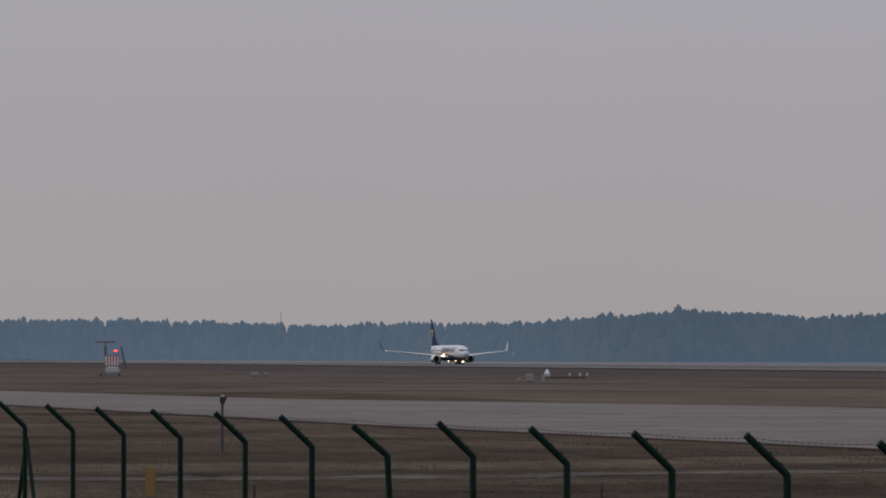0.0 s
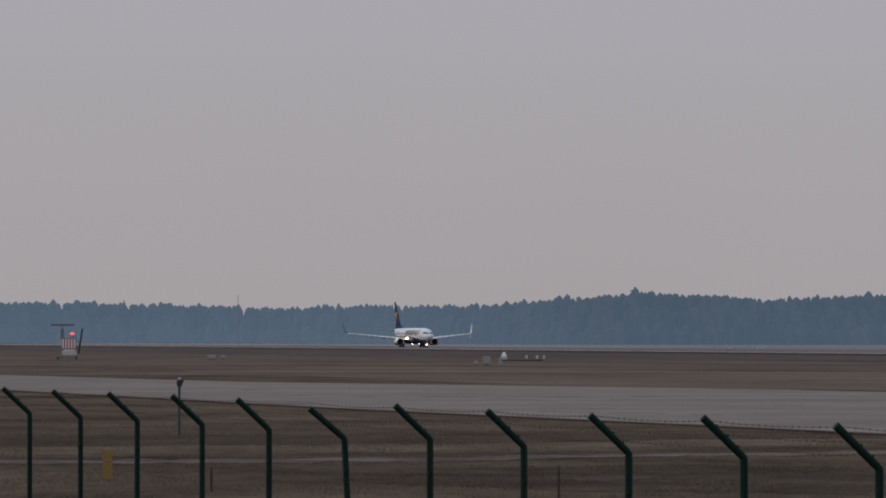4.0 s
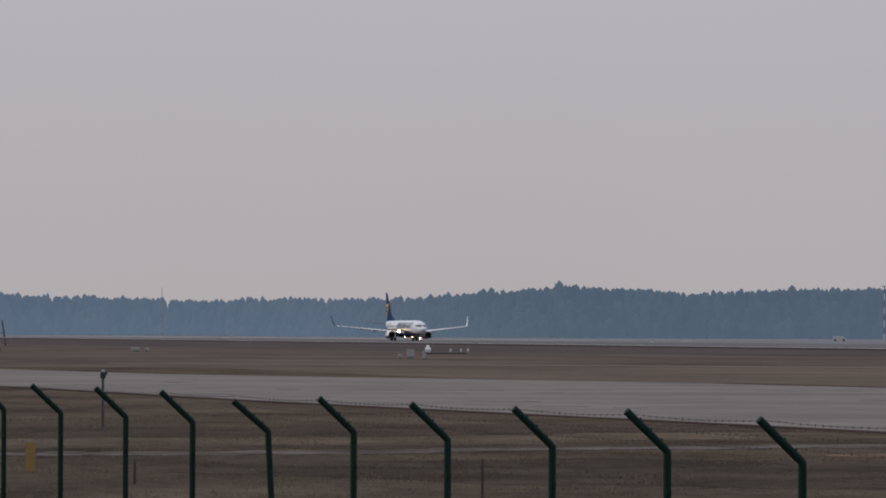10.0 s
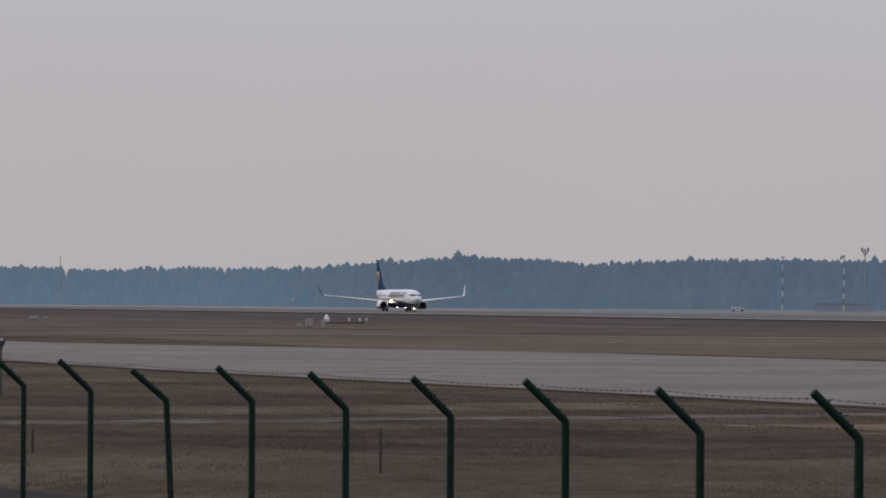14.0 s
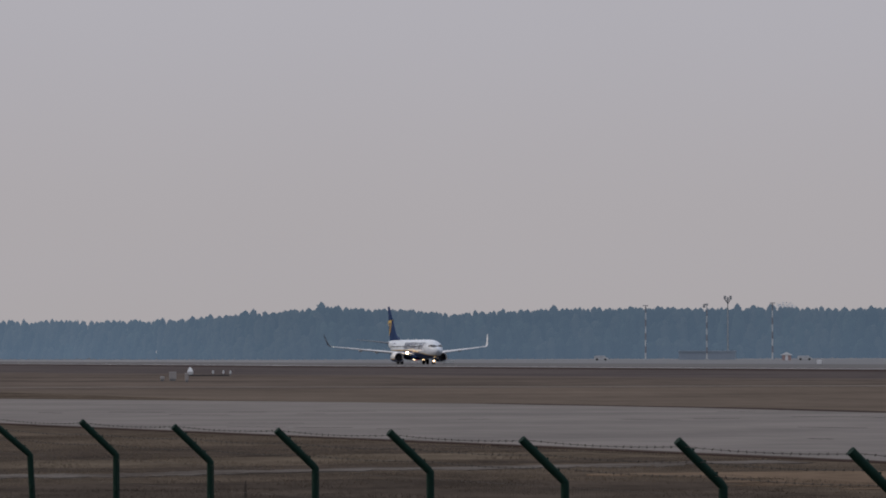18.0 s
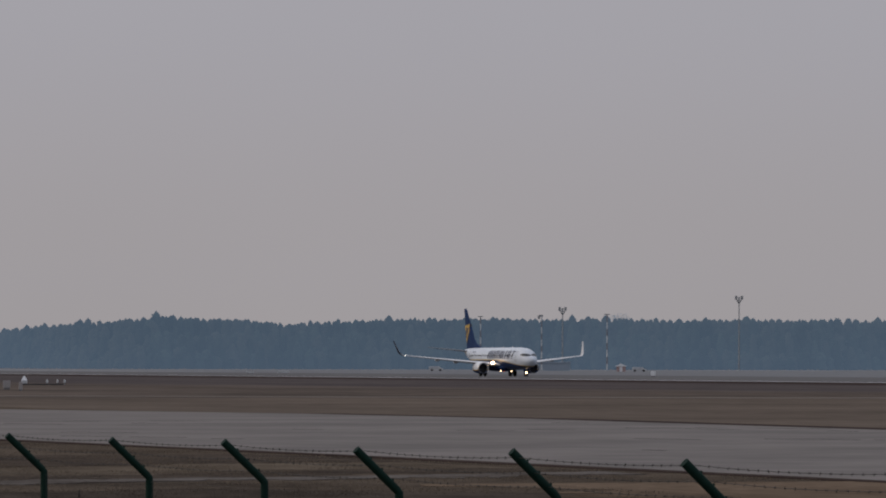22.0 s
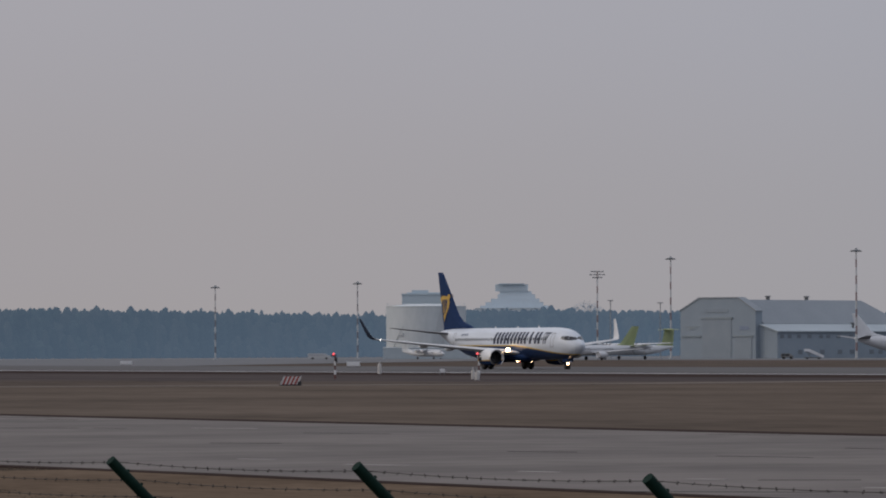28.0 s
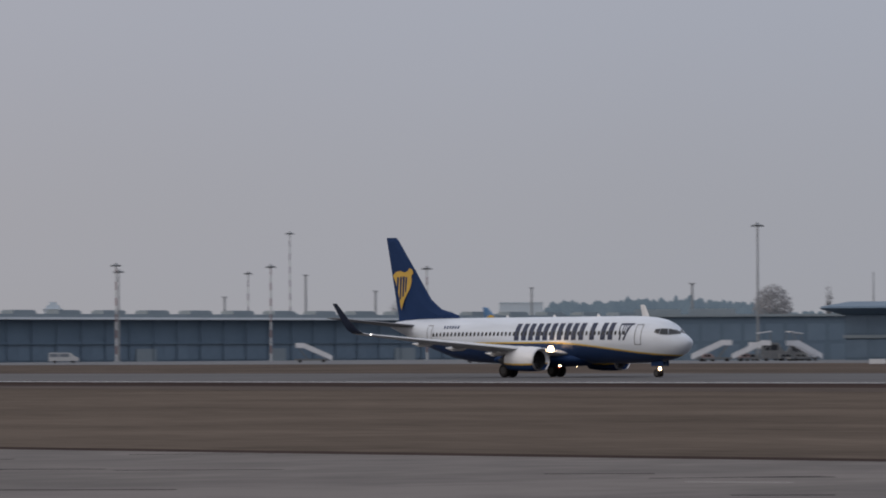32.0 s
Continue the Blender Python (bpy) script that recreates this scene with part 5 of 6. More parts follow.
def turboprop(m, label, tail, high=True):
    """A high-winged turboprop with a T-tail, or (high=False) a small low-winged jet of the same size."""
    ob = thing("parked_turboprop" if high else "parked_small_jet", m, label, "aircraft", "small aircraft parked on the apron")
    st = [(0, 0.05, 2.3, 2.2), (0.6, 0.7, 2.9, 1.6), (2.0, 1.15, 3.5, 1.25), (4.5, 1.35, 3.85, 1.15), (20, 1.35, 3.85, 1.15), (25, 1.1, 3.85, 1.7), (30, 0.5, 3.8, 2.7), (32.5, 0.15, 3.6, 3.2)]
    bm = bmesh.new()
    rings(bm, [[Vector((-x, w * math.sin(i * math.tau / 20), (t + b) / 2 + (t - b) / 2 * math.cos(i * math.tau / 20))) for i in range(20)] for x, w, t, b in st])
    part("fuselage", bm, paint_white, ob, smooth=True)
    profile = ((3.4, 22.6, 32.4, 0.25), (4.5, 27.4, 32.5, 0.22), (8.0, 28.6, 32.9, 0.15)) if high else ((3.4, 22.5, 31.0, 0.25), (4.4, 25.5, 31.4, 0.22), (8.8, 30.4, 33.4, 0.12))
    fb = bmesh.new()
    rings(fb, [[Vector((-(a + f * (b - a)), s * t, z)) for f, s in ((0, 0), (0.3, 1), (1, 0), (0.3, -1))] for z, a, b, t in profile])
    fin = part("fin", fb, tail, ob)
    if high:
        part("bullet", rings(bmesh.new(), [circle((-x, 0, 8.05), r, (0, 1, 0), (0, 0, 1), 8) for x, r in ((28.0, 0.05), (28.8, 0.28), (32.0, 0.28), (33.4, 0.05))]), tail, fin)
    for s in (-1, 1):
        part("tailplane", rings(bmesh.new(), [foil(29.0, 2.8, 0, 8.0, 0.25), foil(30.0, 1.6, s * 3.6, 8.05, 0.10)] if high else [foil(28.4, 3.0, 0, 3.5, 0.25), foil(31.0, 1.3, s * 5.2, 3.9, 0.10)]), tail, ob)
        if high:
            part("wing", rings(bmesh.new(), [foil(11.6, 3.2, 0, 4.05, 0.5), foil(11.8, 2.9, s * 5, 4.1, 0.42), foil(12.6, 1.4, s * 14.2, 4.4, 0.18)]), white_paint, ob)
            eb = bmesh.new()
            rings(eb, [circle((-x, s * 4.4, 3.5), r, (0, 1, 0), (0, 0, 1), 12) for x, r in ((9.0, 0.3), (9.3, 0.55), (11, 0.7), (15, 0.6), (17.5, 0.2))])
            eng = part("engine", eb, paint_white, ob, smooth=True)
            for k in range(6):
                part("propeller_blade", box(bmesh.new(), -0.04, 0.04, -0.11, 0.11, 0.2, 1.9, 0, Matrix.Translation((-8.9, s * 4.4, 3.5)) @ Matrix.Rotation(k * math.tau / 6, 4, "X")), tail_grey, eng)
        else:
            part("wing", rings(bmesh.new(), [foil(11.0, 5.2, 0, 1.75, 0.6), foil(12.8, 3.8, s * 4, 2.0, 0.45), foil(17.4, 1.4, s * 13.2, 2.9, 0.16)]), wing_grey, ob)
            eb = bmesh.new()
            rings(eb, [circle((-x, s * 4.4, 1.35), r, (0, 1, 0), (0, 0, 1), 14) for x, r in ((10.4, 0.62), (10.2, 0.78), (10.9, 0.92), (12.6, 0.88), (14.2, 0.5))])
            part("engine", eb, paint_white, ob, smooth=True)
            part("pylon", boxes((-14.4, -11.4, s * 4.4 - 0.12, s * 4.4 + 0.12, 1.9, 2.35)), wing_grey, ob)
        gb = bmesh.new()
        track = 4.4 if high else 2.6
        rod(gb, (-14.2, s * track, 0.5), (-14.0, s * track, 3.2 if high else 1.8), 0.1, k=6)
        part("strut", gb, bare_metal, ob)
        share("wheel", MESHES["tyre"], pose(-14.2, s * track, 0.52) @ Matrix.Scale(0.88, 4), ob)
    gb = bmesh.new()
    rod(gb, (-2.6, 0, 0.3), (-2.5, 0, 1.5), 0.07, k=6)
    part("strut", gb, bare_metal, ob)
    share("wheel", MESHES["nose_tyre"], pose(-2.6, 0, 0.345), ob)
    for s in (-1, 1):
        part("cockpit_window", boxes((-2.1, -1.5, s * 0.95 - 0.12, s * 0.95 + 0.12, 2.95, 3.25)), window_dark, ob)
        for k in range(16):
            part("cabin_window", boxes((-6.2 - k * 0.95, -5.9 - k * 0.95, s * 1.36 - 0.02, s * 1.36 + 0.02, 2.65, 3.0)), window_dark, ob)


turboprop(Matrix.Translation(bearing(151.33, 1290)) @ pose(0, 0, 0, 0, 0, -67), "parked small white jet with a swept lime-green fin", lime_paint, False)
turboprop(Matrix.Translation(bearing(150.88, 1330)) @ pose(0, 0, 0, 0, 0, -67), "parked white turboprop with a lime-green fin", lime_paint)
turboprop(Matrix.Translation(bearing(152.66, 1560)) @ pose(0, 0, 0, 0, 0, 8) @ Matrix.Scale(0.7, 4), "white turboprop parked before the storage tanks", tank_white)


# ---- apron equipment ----
def airstairs(deg, d, turn, size=1.0, canopy=False):
    ob = thing("passenger_stairs", Matrix.Translation(bearing(deg, d)) @ pose(0, 0, 0, 0, 0, turn) @ Matrix.Scale(size, 4), "white mobile passenger stairs on wheels", "airstairs", "airstairs on the apron")
    sb = bmesh.new()
    rings(sb, [[Vector((x, y, z)) for x, z in ((0, 0.5), (6.6, 3.4), (8.4, 3.4), (8.4, 4.5), (6.4, 4.5), (0, 1.6))] for y in (-1.1, -1.0)])
    part("side_panel", sb, white_paint, ob)
    sb = bmesh.new()
    rings(sb, [[Vector((x, y, z)) for x, z in ((0, 0.5), (6.6, 3.4), (8.4, 3.4), (8.4, 4.5), (6.4, 4.5), (0, 1.6))] for y in (1.0, 1.1)])
    part("side_panel", sb, white_paint, ob)
    for i in range(12):
        part("step", boxes((0.2 + i * 0.53, 0.7 + i * 0.53, -1.0, 1.0, 0.5 + i * 0.24, 0.56 + i * 0.24)), bare_metal, ob)
    part("chassis", boxes((1.0, 8.6, -0.9, 0.9, 0.45, 0.85)), mast_grey, ob)
    lb = bmesh.new()
    for y in (-0.8, 0.8):
        rod(lb, (5.6, y, 0.8), (7.6, y, 3.3), 0.09, k=6)
    part("lift_leg", lb, mast_grey, ob)
    if canopy:
        cb = bmesh.new()
        rings(cb, [[Vector((x, y, z)) for x, z in ((5.4, 5.9), (8.5, 6.35), (8.5, 6.5), (5.4, 6.1))] for y in (-1.15, 1.15)])
        part("canopy", cb, white_paint, ob, "white canopy over the upper landing")
        for x in (5.8, 8.3):
            for y in (-1.05, 1.05):
                part("canopy_post", boxes((x - 0.06, x + 0.06, y - 0.06, y + 0.06, 4.2, 6.1)), mast_grey, ob)
    for x in (2.0, 7.4):
        for y in (-1.0, 1.0):
            share("wheel", MESHES["nose_tyre"], pose(x, y, 0.345), ob)


airstairs(135.10, 1050, 52)
airstairs(134.64, 1060, 50, 0.98, True)
airstairs(133.64, 1055, 262, 0.96, True)
airstairs(134.05, 1085, 228, 0.9)
airstairs(139.22, 1150, 232)
airstairs(148.32, 1340, 250, 0.6)


def van(name, deg, d, turn, paint, label, size=(6.4, 2.1, 2.5), pane=None):
    ob = thing(name, Matrix.Translation(bearing(deg, d)) @ pose(0, 0, 0, 0, 0, turn), label, "vehicle")
    l, w, h = size
    bm = bmesh.new()
    rings(bm, [[Vector((x, y, z)) for x, z in ((0, 0.45), (0, h - 0.15), (0.2, h), (l * 0.72, h), (l * 0.86, h * 0.62), (l, h * 0.52), (l, 0.45))] for y in (-w / 2, w / 2)])
    bmesh.ops.bevel(bm, geom=bm.edges[:], offset=0.08, segments=2, affect="EDGES")
    part("body", bm, paint, ob)
    for y in (-w / 2 - 0.01, w / 2 - 0.01):
        for x0, x1 in ((0.3, l * 0.32), (l * 0.36, l * 0.68)):
            part("window", boxes((x0, x1, y, y + 0.02, h * 0.58, h * 0.9)), pane or window_dark, ob)
        for x in (l * 0.2, l * 0.8):
            share("wheel", MESHES["nose_tyre"], pose(x, y, 0.345), ob, "black tyre")


def belt_loader(deg, d, turn):
    ob = thing("belt_loader", Matrix.Translation(bearing(deg, d)) @ pose(0, 0, 0, 0, 0, turn), "white airport belt loader with a raised conveyor", "vehicle", "belt loaders at the parked airliner")
    bm = boxes((0, 5.6, -0.9, 0.9, 0.45, 1.25))
    bmesh.ops.bevel(bm, geom=bm.edges[:], offset=0.07, segments=2, affect="EDGES")
    part("chassis", bm, white_paint, ob)
    bm = bmesh.new()
    rings(bm, [[Vector((x, y, z)) for x, z in ((-1.2, 1.3), (6.6, 2.7), (6.6, 3.05), (-1.2, 1.65))] for y in (-0.45, 0.45)])
    part("conveyor", bm, mast_white, ob, "raised conveyor belt")
    part("cab", boxes((3.6, 4.9, -0.9, -0.1, 1.25, 2.4), (3.5, 5.0, -1.0, 0.0, 2.4, 2.5)), mast_white, ob)
    part("window", boxes((3.75, 4.75, -0.93, -0.88, 1.6, 2.25)), window_dark, ob)
    for y in (-0.48, 0.48):
        bm = bmesh.new()
        rod(bm, (-1.0, y, 1.9), (6.5, y, 3.4), 0.05, k=5)
        part("side_rail", bm, hut_pink, ob, "faded red side rail")
    for x in (1.0, 4.6):
        for y in (-0.92, 0.92):
            share("wheel", MESHES["nose_tyre"], pose(x, y, 0.345), ob)


van("minibus", 142.46, 1240, 50, mast_white, "pale minibus on the lane beside the terminal", (7.4, 2.1, 2.6), hazed_glass_dark)
van("baggage_tractor", 137.68, 1035, 50, white_paint, "white baggage tractor behind the parked airliner", (3.6, 1.7, 2.0))
belt_loader(137.22, 1030, 50)
belt_loader(137.02, 1036, 230)
van("yellow_loader", 146.22, 1290, 50, dull_yellow, "yellow loader parked at the pier's end", (3.0, 2.0, 2.2))
van("baggage_tractor", 145.98, 1290, 50, hut_pink, "small faded red tug parked at the pier", (1.6, 1.3, 1.5))
van("service_truck", 161.77, 1560, 70, mast_white, "pale truck far off on the perimeter road", (4.4, 1.9, 1.5), hazed_glass)
# two faint aircraft-like shapes, put in as truck bodies
van("long_pale_shape", 154.22, 1600, 63, mast_white, "long pale aircraft-like shape before the woods, built as a truck", (7.4, 2.2, 1.9), hazed_glass)
van("long_pale_shape", 151.85, 1450, 62, mast_white, "long pale aircraft-like shape before the woods, built as a truck", (7.0, 2.2, 1.5), hazed_glass)
van("parked_car", 159.445, 1500, 70, mast_white, "pale parked car beside the hut", (4.4, 1.8, 1.4), hazed_glass)
for deg, paint, word in ((146.14, dark_metal, "dark"), (146.08, mast_grey, "grey"), (146.02, blue_paint, "blue"), (145.93, dark_metal, "dark"), (145.86, mast_grey, "grey")):
    van("parked_car", deg, 1345, 60, paint, word + " car parked beside the pier", (4.2, 1.8, 1.45), hazed_glass)
van("catering_truck", 134.30, 1078, 50, mast_grey, "grey high-bodied catering truck among the stairs", (5.0, 2.3, 3.9))
van("catering_truck", 133.78, 1085, 230, mast_grey, "grey high-bodied catering truck among the stairs", (5.0, 2.3, 3.4))
van("baggage_tractor", 134.98, 1062, 50, hut_pink, "small faded red baggage tractor", (2.6, 1.5, 1.6))
van("baggage_tractor", 134.44, 1066, 230, hut_pink, "small faded red baggage tractor", (2.6, 1.5, 1.6))
for deg, turn in ((135.0, 50), (134.5, 40), (134.1, 60), (133.9, 20), (148.8, 50)):
    van("apron_cart", deg, 1075 if deg < 140 else 1345, turn, mast_grey, "grey apron cart among the passenger stairs", (3.4, 1.6, 1.5))


def hut(deg, d):
    ob = thing("equipment_hut", Matrix.Translation(bearing(deg, d)) @ pose(0, 0, 0, 0, 0, deg - 90) @ Matrix.Scale(0.8, 4), "small faded red hut with a white roof", "hut")
    part("wall", boxes((-1.7, 1.7, 0, 2.6, 0, 2.1)), hut_pink, ob)
    rb = bmesh.new()
    rings(rb, [[Vector((x, y, z)) for x, z in ((-2.3, 2.0), (0, 3.1), (2.3, 2.0))] for y in (-0.3, 2.9)])
    part("roof", rb, white_paint, ob, "white pitched roof")
    part("door", boxes((-0.5, 0.5, -0.05, 0.0, 0.1, 1.9)), white_paint, ob, "pale door")


hut(159.57, 1480)


# ---- small things on the airfield ----
def guidance_sign(deg, d, w, h, paint, label):
    ob = thing("guidance_sign", Matrix.Translation(bearing(deg, d)) @ pose(0, 0, 0, 0, 0, deg - 90), label, "sign", "guidance signs beside the runway")
    bm = boxes((-w / 2, w / 2, -0.12, 0.12, 0.25, 0.25 + h))
    bmesh.ops.bevel(bm, geom=bm.edges[:], offset=0.04, segments=2, affect="EDGES")
    part("panel", bm, paint, ob)
    for x in (-w * 0.35, w * 0.35):
        part("leg", boxes((x - 0.04, x + 0.04, -0.04, 0.04, 0, 0.3)), mast_grey, ob)


for deg, d, w, h, paint, label in ((147.0, 865, 1.25, 0.55, white_paint, "low white guidance sign on two legs"), (146.38, 865, 1.25, 0.55, white_paint, "low white guidance sign on two legs"),
                                   (145.52, 793, 1.1, 0.55, white_paint, "low white guidance sign on two legs"), (144.78, 780, 1.2, 0.6, white_paint, "low white guidance sign on two legs"),
                                   (145.42, 617, 1.0, 0.42, dull_yellow, "low yellow guidance sign on two legs"), (132.98, 716, 2.4, 0.7, white_paint, "low white guidance sign on two legs"),
                                   (156.30, 865, 2.0, 0.6, white_paint, "low white guidance sign on two legs"), (163.44, 1055, 2.4, 0.5, mast_white, "low white guidance sign on two legs"),
                                   (163.82, 1055, 1.4, 0.4, mast_white, "low white guidance sign on two legs"), (153.70, 716, 1.9, 0.6, white_paint, "low white guidance sign on two legs"),
                                   (159.2, 865, 0.8, 0.8, white_paint, "small white marker box on the grass"), (152.68, 484, 0.5, 0.35, white_paint, "small white marker box on the grass")):
    guidance_sign(deg, d, w, h, paint, label)


def lamp_pole(deg, d, tall):
    ob = thing("obstruction_light_pole", Matrix.Translation(bearing(deg, d)) @ pose(0, 0, 0, 0, 0, deg - 90), "short dark and white banded pole with a lit red lamp", "light pole", "lit poles beside the runway")
    n = 5
    for i in range(n):
        bm = bmesh.new()
        rod(bm, (0, 0, tall * i / n), (0, 0, tall * (i + 1) / n), 0.09 if i < 2 else 0.065, k=10)
        part("pole_section", bm, pole_dark if i % 2 == 0 else white_paint, ob)
    part("bracket", boxes((-0.3, 0.12, -0.06, 0.06, tall, tall + 0.12), (0.0, 0.2, -0.08, 0.08, tall - 0.5, tall - 0.1)), dark_metal, ob)
    part("lamp", pillow(bmesh.new(), (-0.12, -0.1, tall + 0.2), 0.10, (0, -1, 0.2)), lamp_red, ob, "lit red lamp")


lamp_pole(153.91, 417, 1.9)
lamp_pole(152.26, 403, 1.9)


def marker_cylinder(deg, d, r, h):
    ob = thing("marker_post", Matrix.Translation(bearing(deg, d)), "white cylindrical marker with a small grey top", "marker")
    bm = bmesh.new()
    rings(bm, [circle((0, 0, z), q, (1, 0, 0), (0, 1, 0), 14) for z, q in ((0, r), (h - 0.05, r), (h, r * 0.85))])
    part("post", bm, cabinet_pale, ob, smooth=True)
    bm = bmesh.new()
    rod(bm, (0, 0, h), (0, 0, h + 0.22), r * 0.35, k=8)
    part("cap", bm, cabinet_pale, ob)


marker_cylinder(153.40, 512, 0.20, 1.05)
marker_cylinder(152.28, 396, 0.20, 0.62)
marker_cylinder(152.33, 410, 0.14, 0.75)


def hatched_board(deg, d):
    ob = thing("hazard_board", Matrix.Translation(bearing(deg, d)) @ pose(0, 0, 0, 0, 0, deg - 90), "leaning red and white hatched hazard board", "board")
    bars = 9
    for i in range(bars):
        bm = bmesh.new()
        x0, x1 = -0.62 + i * 1.2 / bars, -0.62 + (i + 1) * 1.2 / bars
        rings(bm, [[Vector((x + z * 0.45, y - z * 0.3, z)) for x, z in ((x0, 0.08), (x1, 0.08), (x1, 0.62), (x0, 0.62))] for y in (-0.02, 0.02)])
        part("stripe", bm, red_paint if i % 2 else white_paint, ob)
    part("base", boxes((-0.6, 0.8, -0.1, 0.3, 0, 0.08), (0.6, 0.85, -0.1, 0.2, 0, 0.3)), dark_metal, ob)


hatched_board(154.44, 337)


def beacon_trolley(deg, d):
    ob = thing("navigation_beacon", Matrix.Translation(bearing(deg, d)) @ pose(0, 0, 0, 0, 0, deg - 90), "white navigation beacon with red stripes and a lit red lamp", "beacon")
    bm = boxes((-0.10, 1.45, -0.6, 0.6, 0.28, 1.12))
    bmesh.ops.bevel(bm, geom=bm.edges[:], offset=0.18, segments=3, affect="EDGES")
    part("base", bm, cabinet_pale, ob)
    for x in (-0.62, 1.36):
        part("skid", boxes((x, x + 0.16, -0.8, 0.8, 0, 0.34)), dark_metal, ob)
    part("cross_member", boxes((-0.5, 1.4, -0.45, -0.3, 0.14, 0.28), (-0.5, 1.4, 0.3, 0.45, 0.14, 0.28)), mast_grey, ob)
    for i in range(9):
        part("stripe", boxes((-0.05 + i * 0.15, 0.10 + i * 0.15, -0.10, 0.0, 1.22, 2.22)), red_paint if i % 2 else white_paint, ob)
    part("board_frame", boxes((-0.1, 1.35, -0.02, 0.06, 1.12, 1.22), (-0.1, 1.35, -0.02, 0.06, 2.22, 2.30)), mast_grey, ob)
    bm = bmesh.new()
    rod(bm, (-0.06, 0.1, 0.3), (-0.06, 0.1, 3.62), 0.055, k=8)
    part("pole", bm, mast_grey, ob)
    part("pole_box", boxes((-0.23, 0.11, -0.05, 0.25, 2.25, 3.30)), mast_grey, ob)
    bm = bmesh.new()
    rod(bm, (1.32, 0.1, 0.3), (1.32, 0.1, 2.6), 0.045, k=8)
    rod(bm, (1.32, 0.1, 2.0), (1.80, 0.1, 2.0), 0.045, k=8)
    part("side_bracket", bm, mast_grey, ob)
    # a flat arm that turns on the pole, dark in front and pale behind, and an upright arm that spins beside the board
    flat = new("cross_arm", mesh_from(box(boxes((-1.46, 1.46, -0.07, 0.0, -0.07, 0.07)), -1.40, 1.40, 0.0, 0.05, -0.055, 0.055, 1), "cross_arm", [pole_dark, cabinet_grey]))
    flat.parent, flat["label"] = ob, "turning antenna arm, dark in front and pale behind"
    upright = new("upright_arm", mesh_from(boxes((-0.07, 0.07, -0.09, 0.09, -1.55, 1.55)), "upright_arm", dark_metal))
    upright.parent, upright["label"] = ob, "dark upright antenna arm that spins"
    part("lamp_arm", boxes((0.96, 1.06, 0.0, 0.08, 2.30, 2.66)), mast_grey, ob)
    bm = bmesh.new()
    rings(bm, [circle((1.0, -0.1 + y, 2.76), r, (1, 0, 0), (0, 0, 0.55), 16) for y, r in ((0.12, 0.24), (0.0, 0.24), (-0.1, 0.18), (-0.14, 0.07))])
    part("lamp", bm, lamp_red, ob, "lit red lamp")
    return flat, upright


flat_arm, upright_arm = beacon_trolley(171.45, 535)


def approach_boxes():
    for deg, d, w, h, name, label in ((166.40, 522, 0.62, 0.45, "equipment_cabinet", "small white cabinet with a pointed cap"), (166.60, 430, 0.62, 0.74, "equipment_cabinet", "pale low equipment cabinet"), (166.44, 405, 0.30, 0.72, "equipment_cabinet", "pale low equipment cabinet"),
                                      (166.72, 422, 0.35, 0.40, "equipment_cabinet", "pale low equipment cabinet"), (169.75, 545, 0.9, 0.5, "equipment_cabinet", "pale low equipment cabinet"), (169.62, 551, 0.5, 0.4, "equipment_cabinet", "pale low equipment cabinet")):
        ob = thing(name, Matrix.Translation(bearing(deg, d)) @ pose(0, 0, 0, 0, 0, deg - 90), label, "cabinet", "cabinets on the grass")
        bm = boxes((-w / 2, w / 2, -0.3, 0.3, 0.12, h))
        bmesh.ops.bevel(bm, geom=bm.edges[:], offset=0.03, segments=1, affect="EDGES")
        part("body", bm, mast_white if "white" in label else cabinet_grey, ob)
        part("plinth", boxes((-w / 2 + 0.05, w / 2 - 0.05, -0.25, 0.25, 0, 0.12)), mast_grey, ob)
        if "pointed" in label:
            rb = bmesh.new()
            rings(rb, [[Vector((s * w * q, t * w * q, z)) for s, t in ((-0.5, -0.5), (0.5, -0.5), (0.5, 0.5), (-0.5, 0.5))] for z, q in ((h, 1.05), (h + 0.45, 0.25))])
            part("cap", rb, white_paint, ob)
    for deg in (166.14, 165.94, 166.02):
        ob = thing("runway_light", Matrix.Translation(bearing(deg, 522)), "small white runway light on a short stem", "light", "runway lights")
        bm = bmesh.new()
        rod(bm, (0, 0, 0), (0, 0, 0.25), 0.05, k=8)
        part("stem", bm, mast_grey, ob)
        bm = bmesh.new()
        rings(bm, [circle((0, 0, z), r, (1, 0, 0), (0, 1, 0), 12) for z, r in ((0.22, 0.11), (0.46, 0.10), (0.55, 0.05))])
        part("lens", bm, mast_white, ob)
    ob = thing("cable_duct", Matrix.Translation(bearing(166.2, 520)) @ pose(0, 0, 0, 0, 0, 76), "thin dark duct between runway lights", "duct")
    part("rail", boxes((-2.2, 2.2, -0.05, 0.05, 0, 0.12)), dark_metal, ob)


approach_boxes()


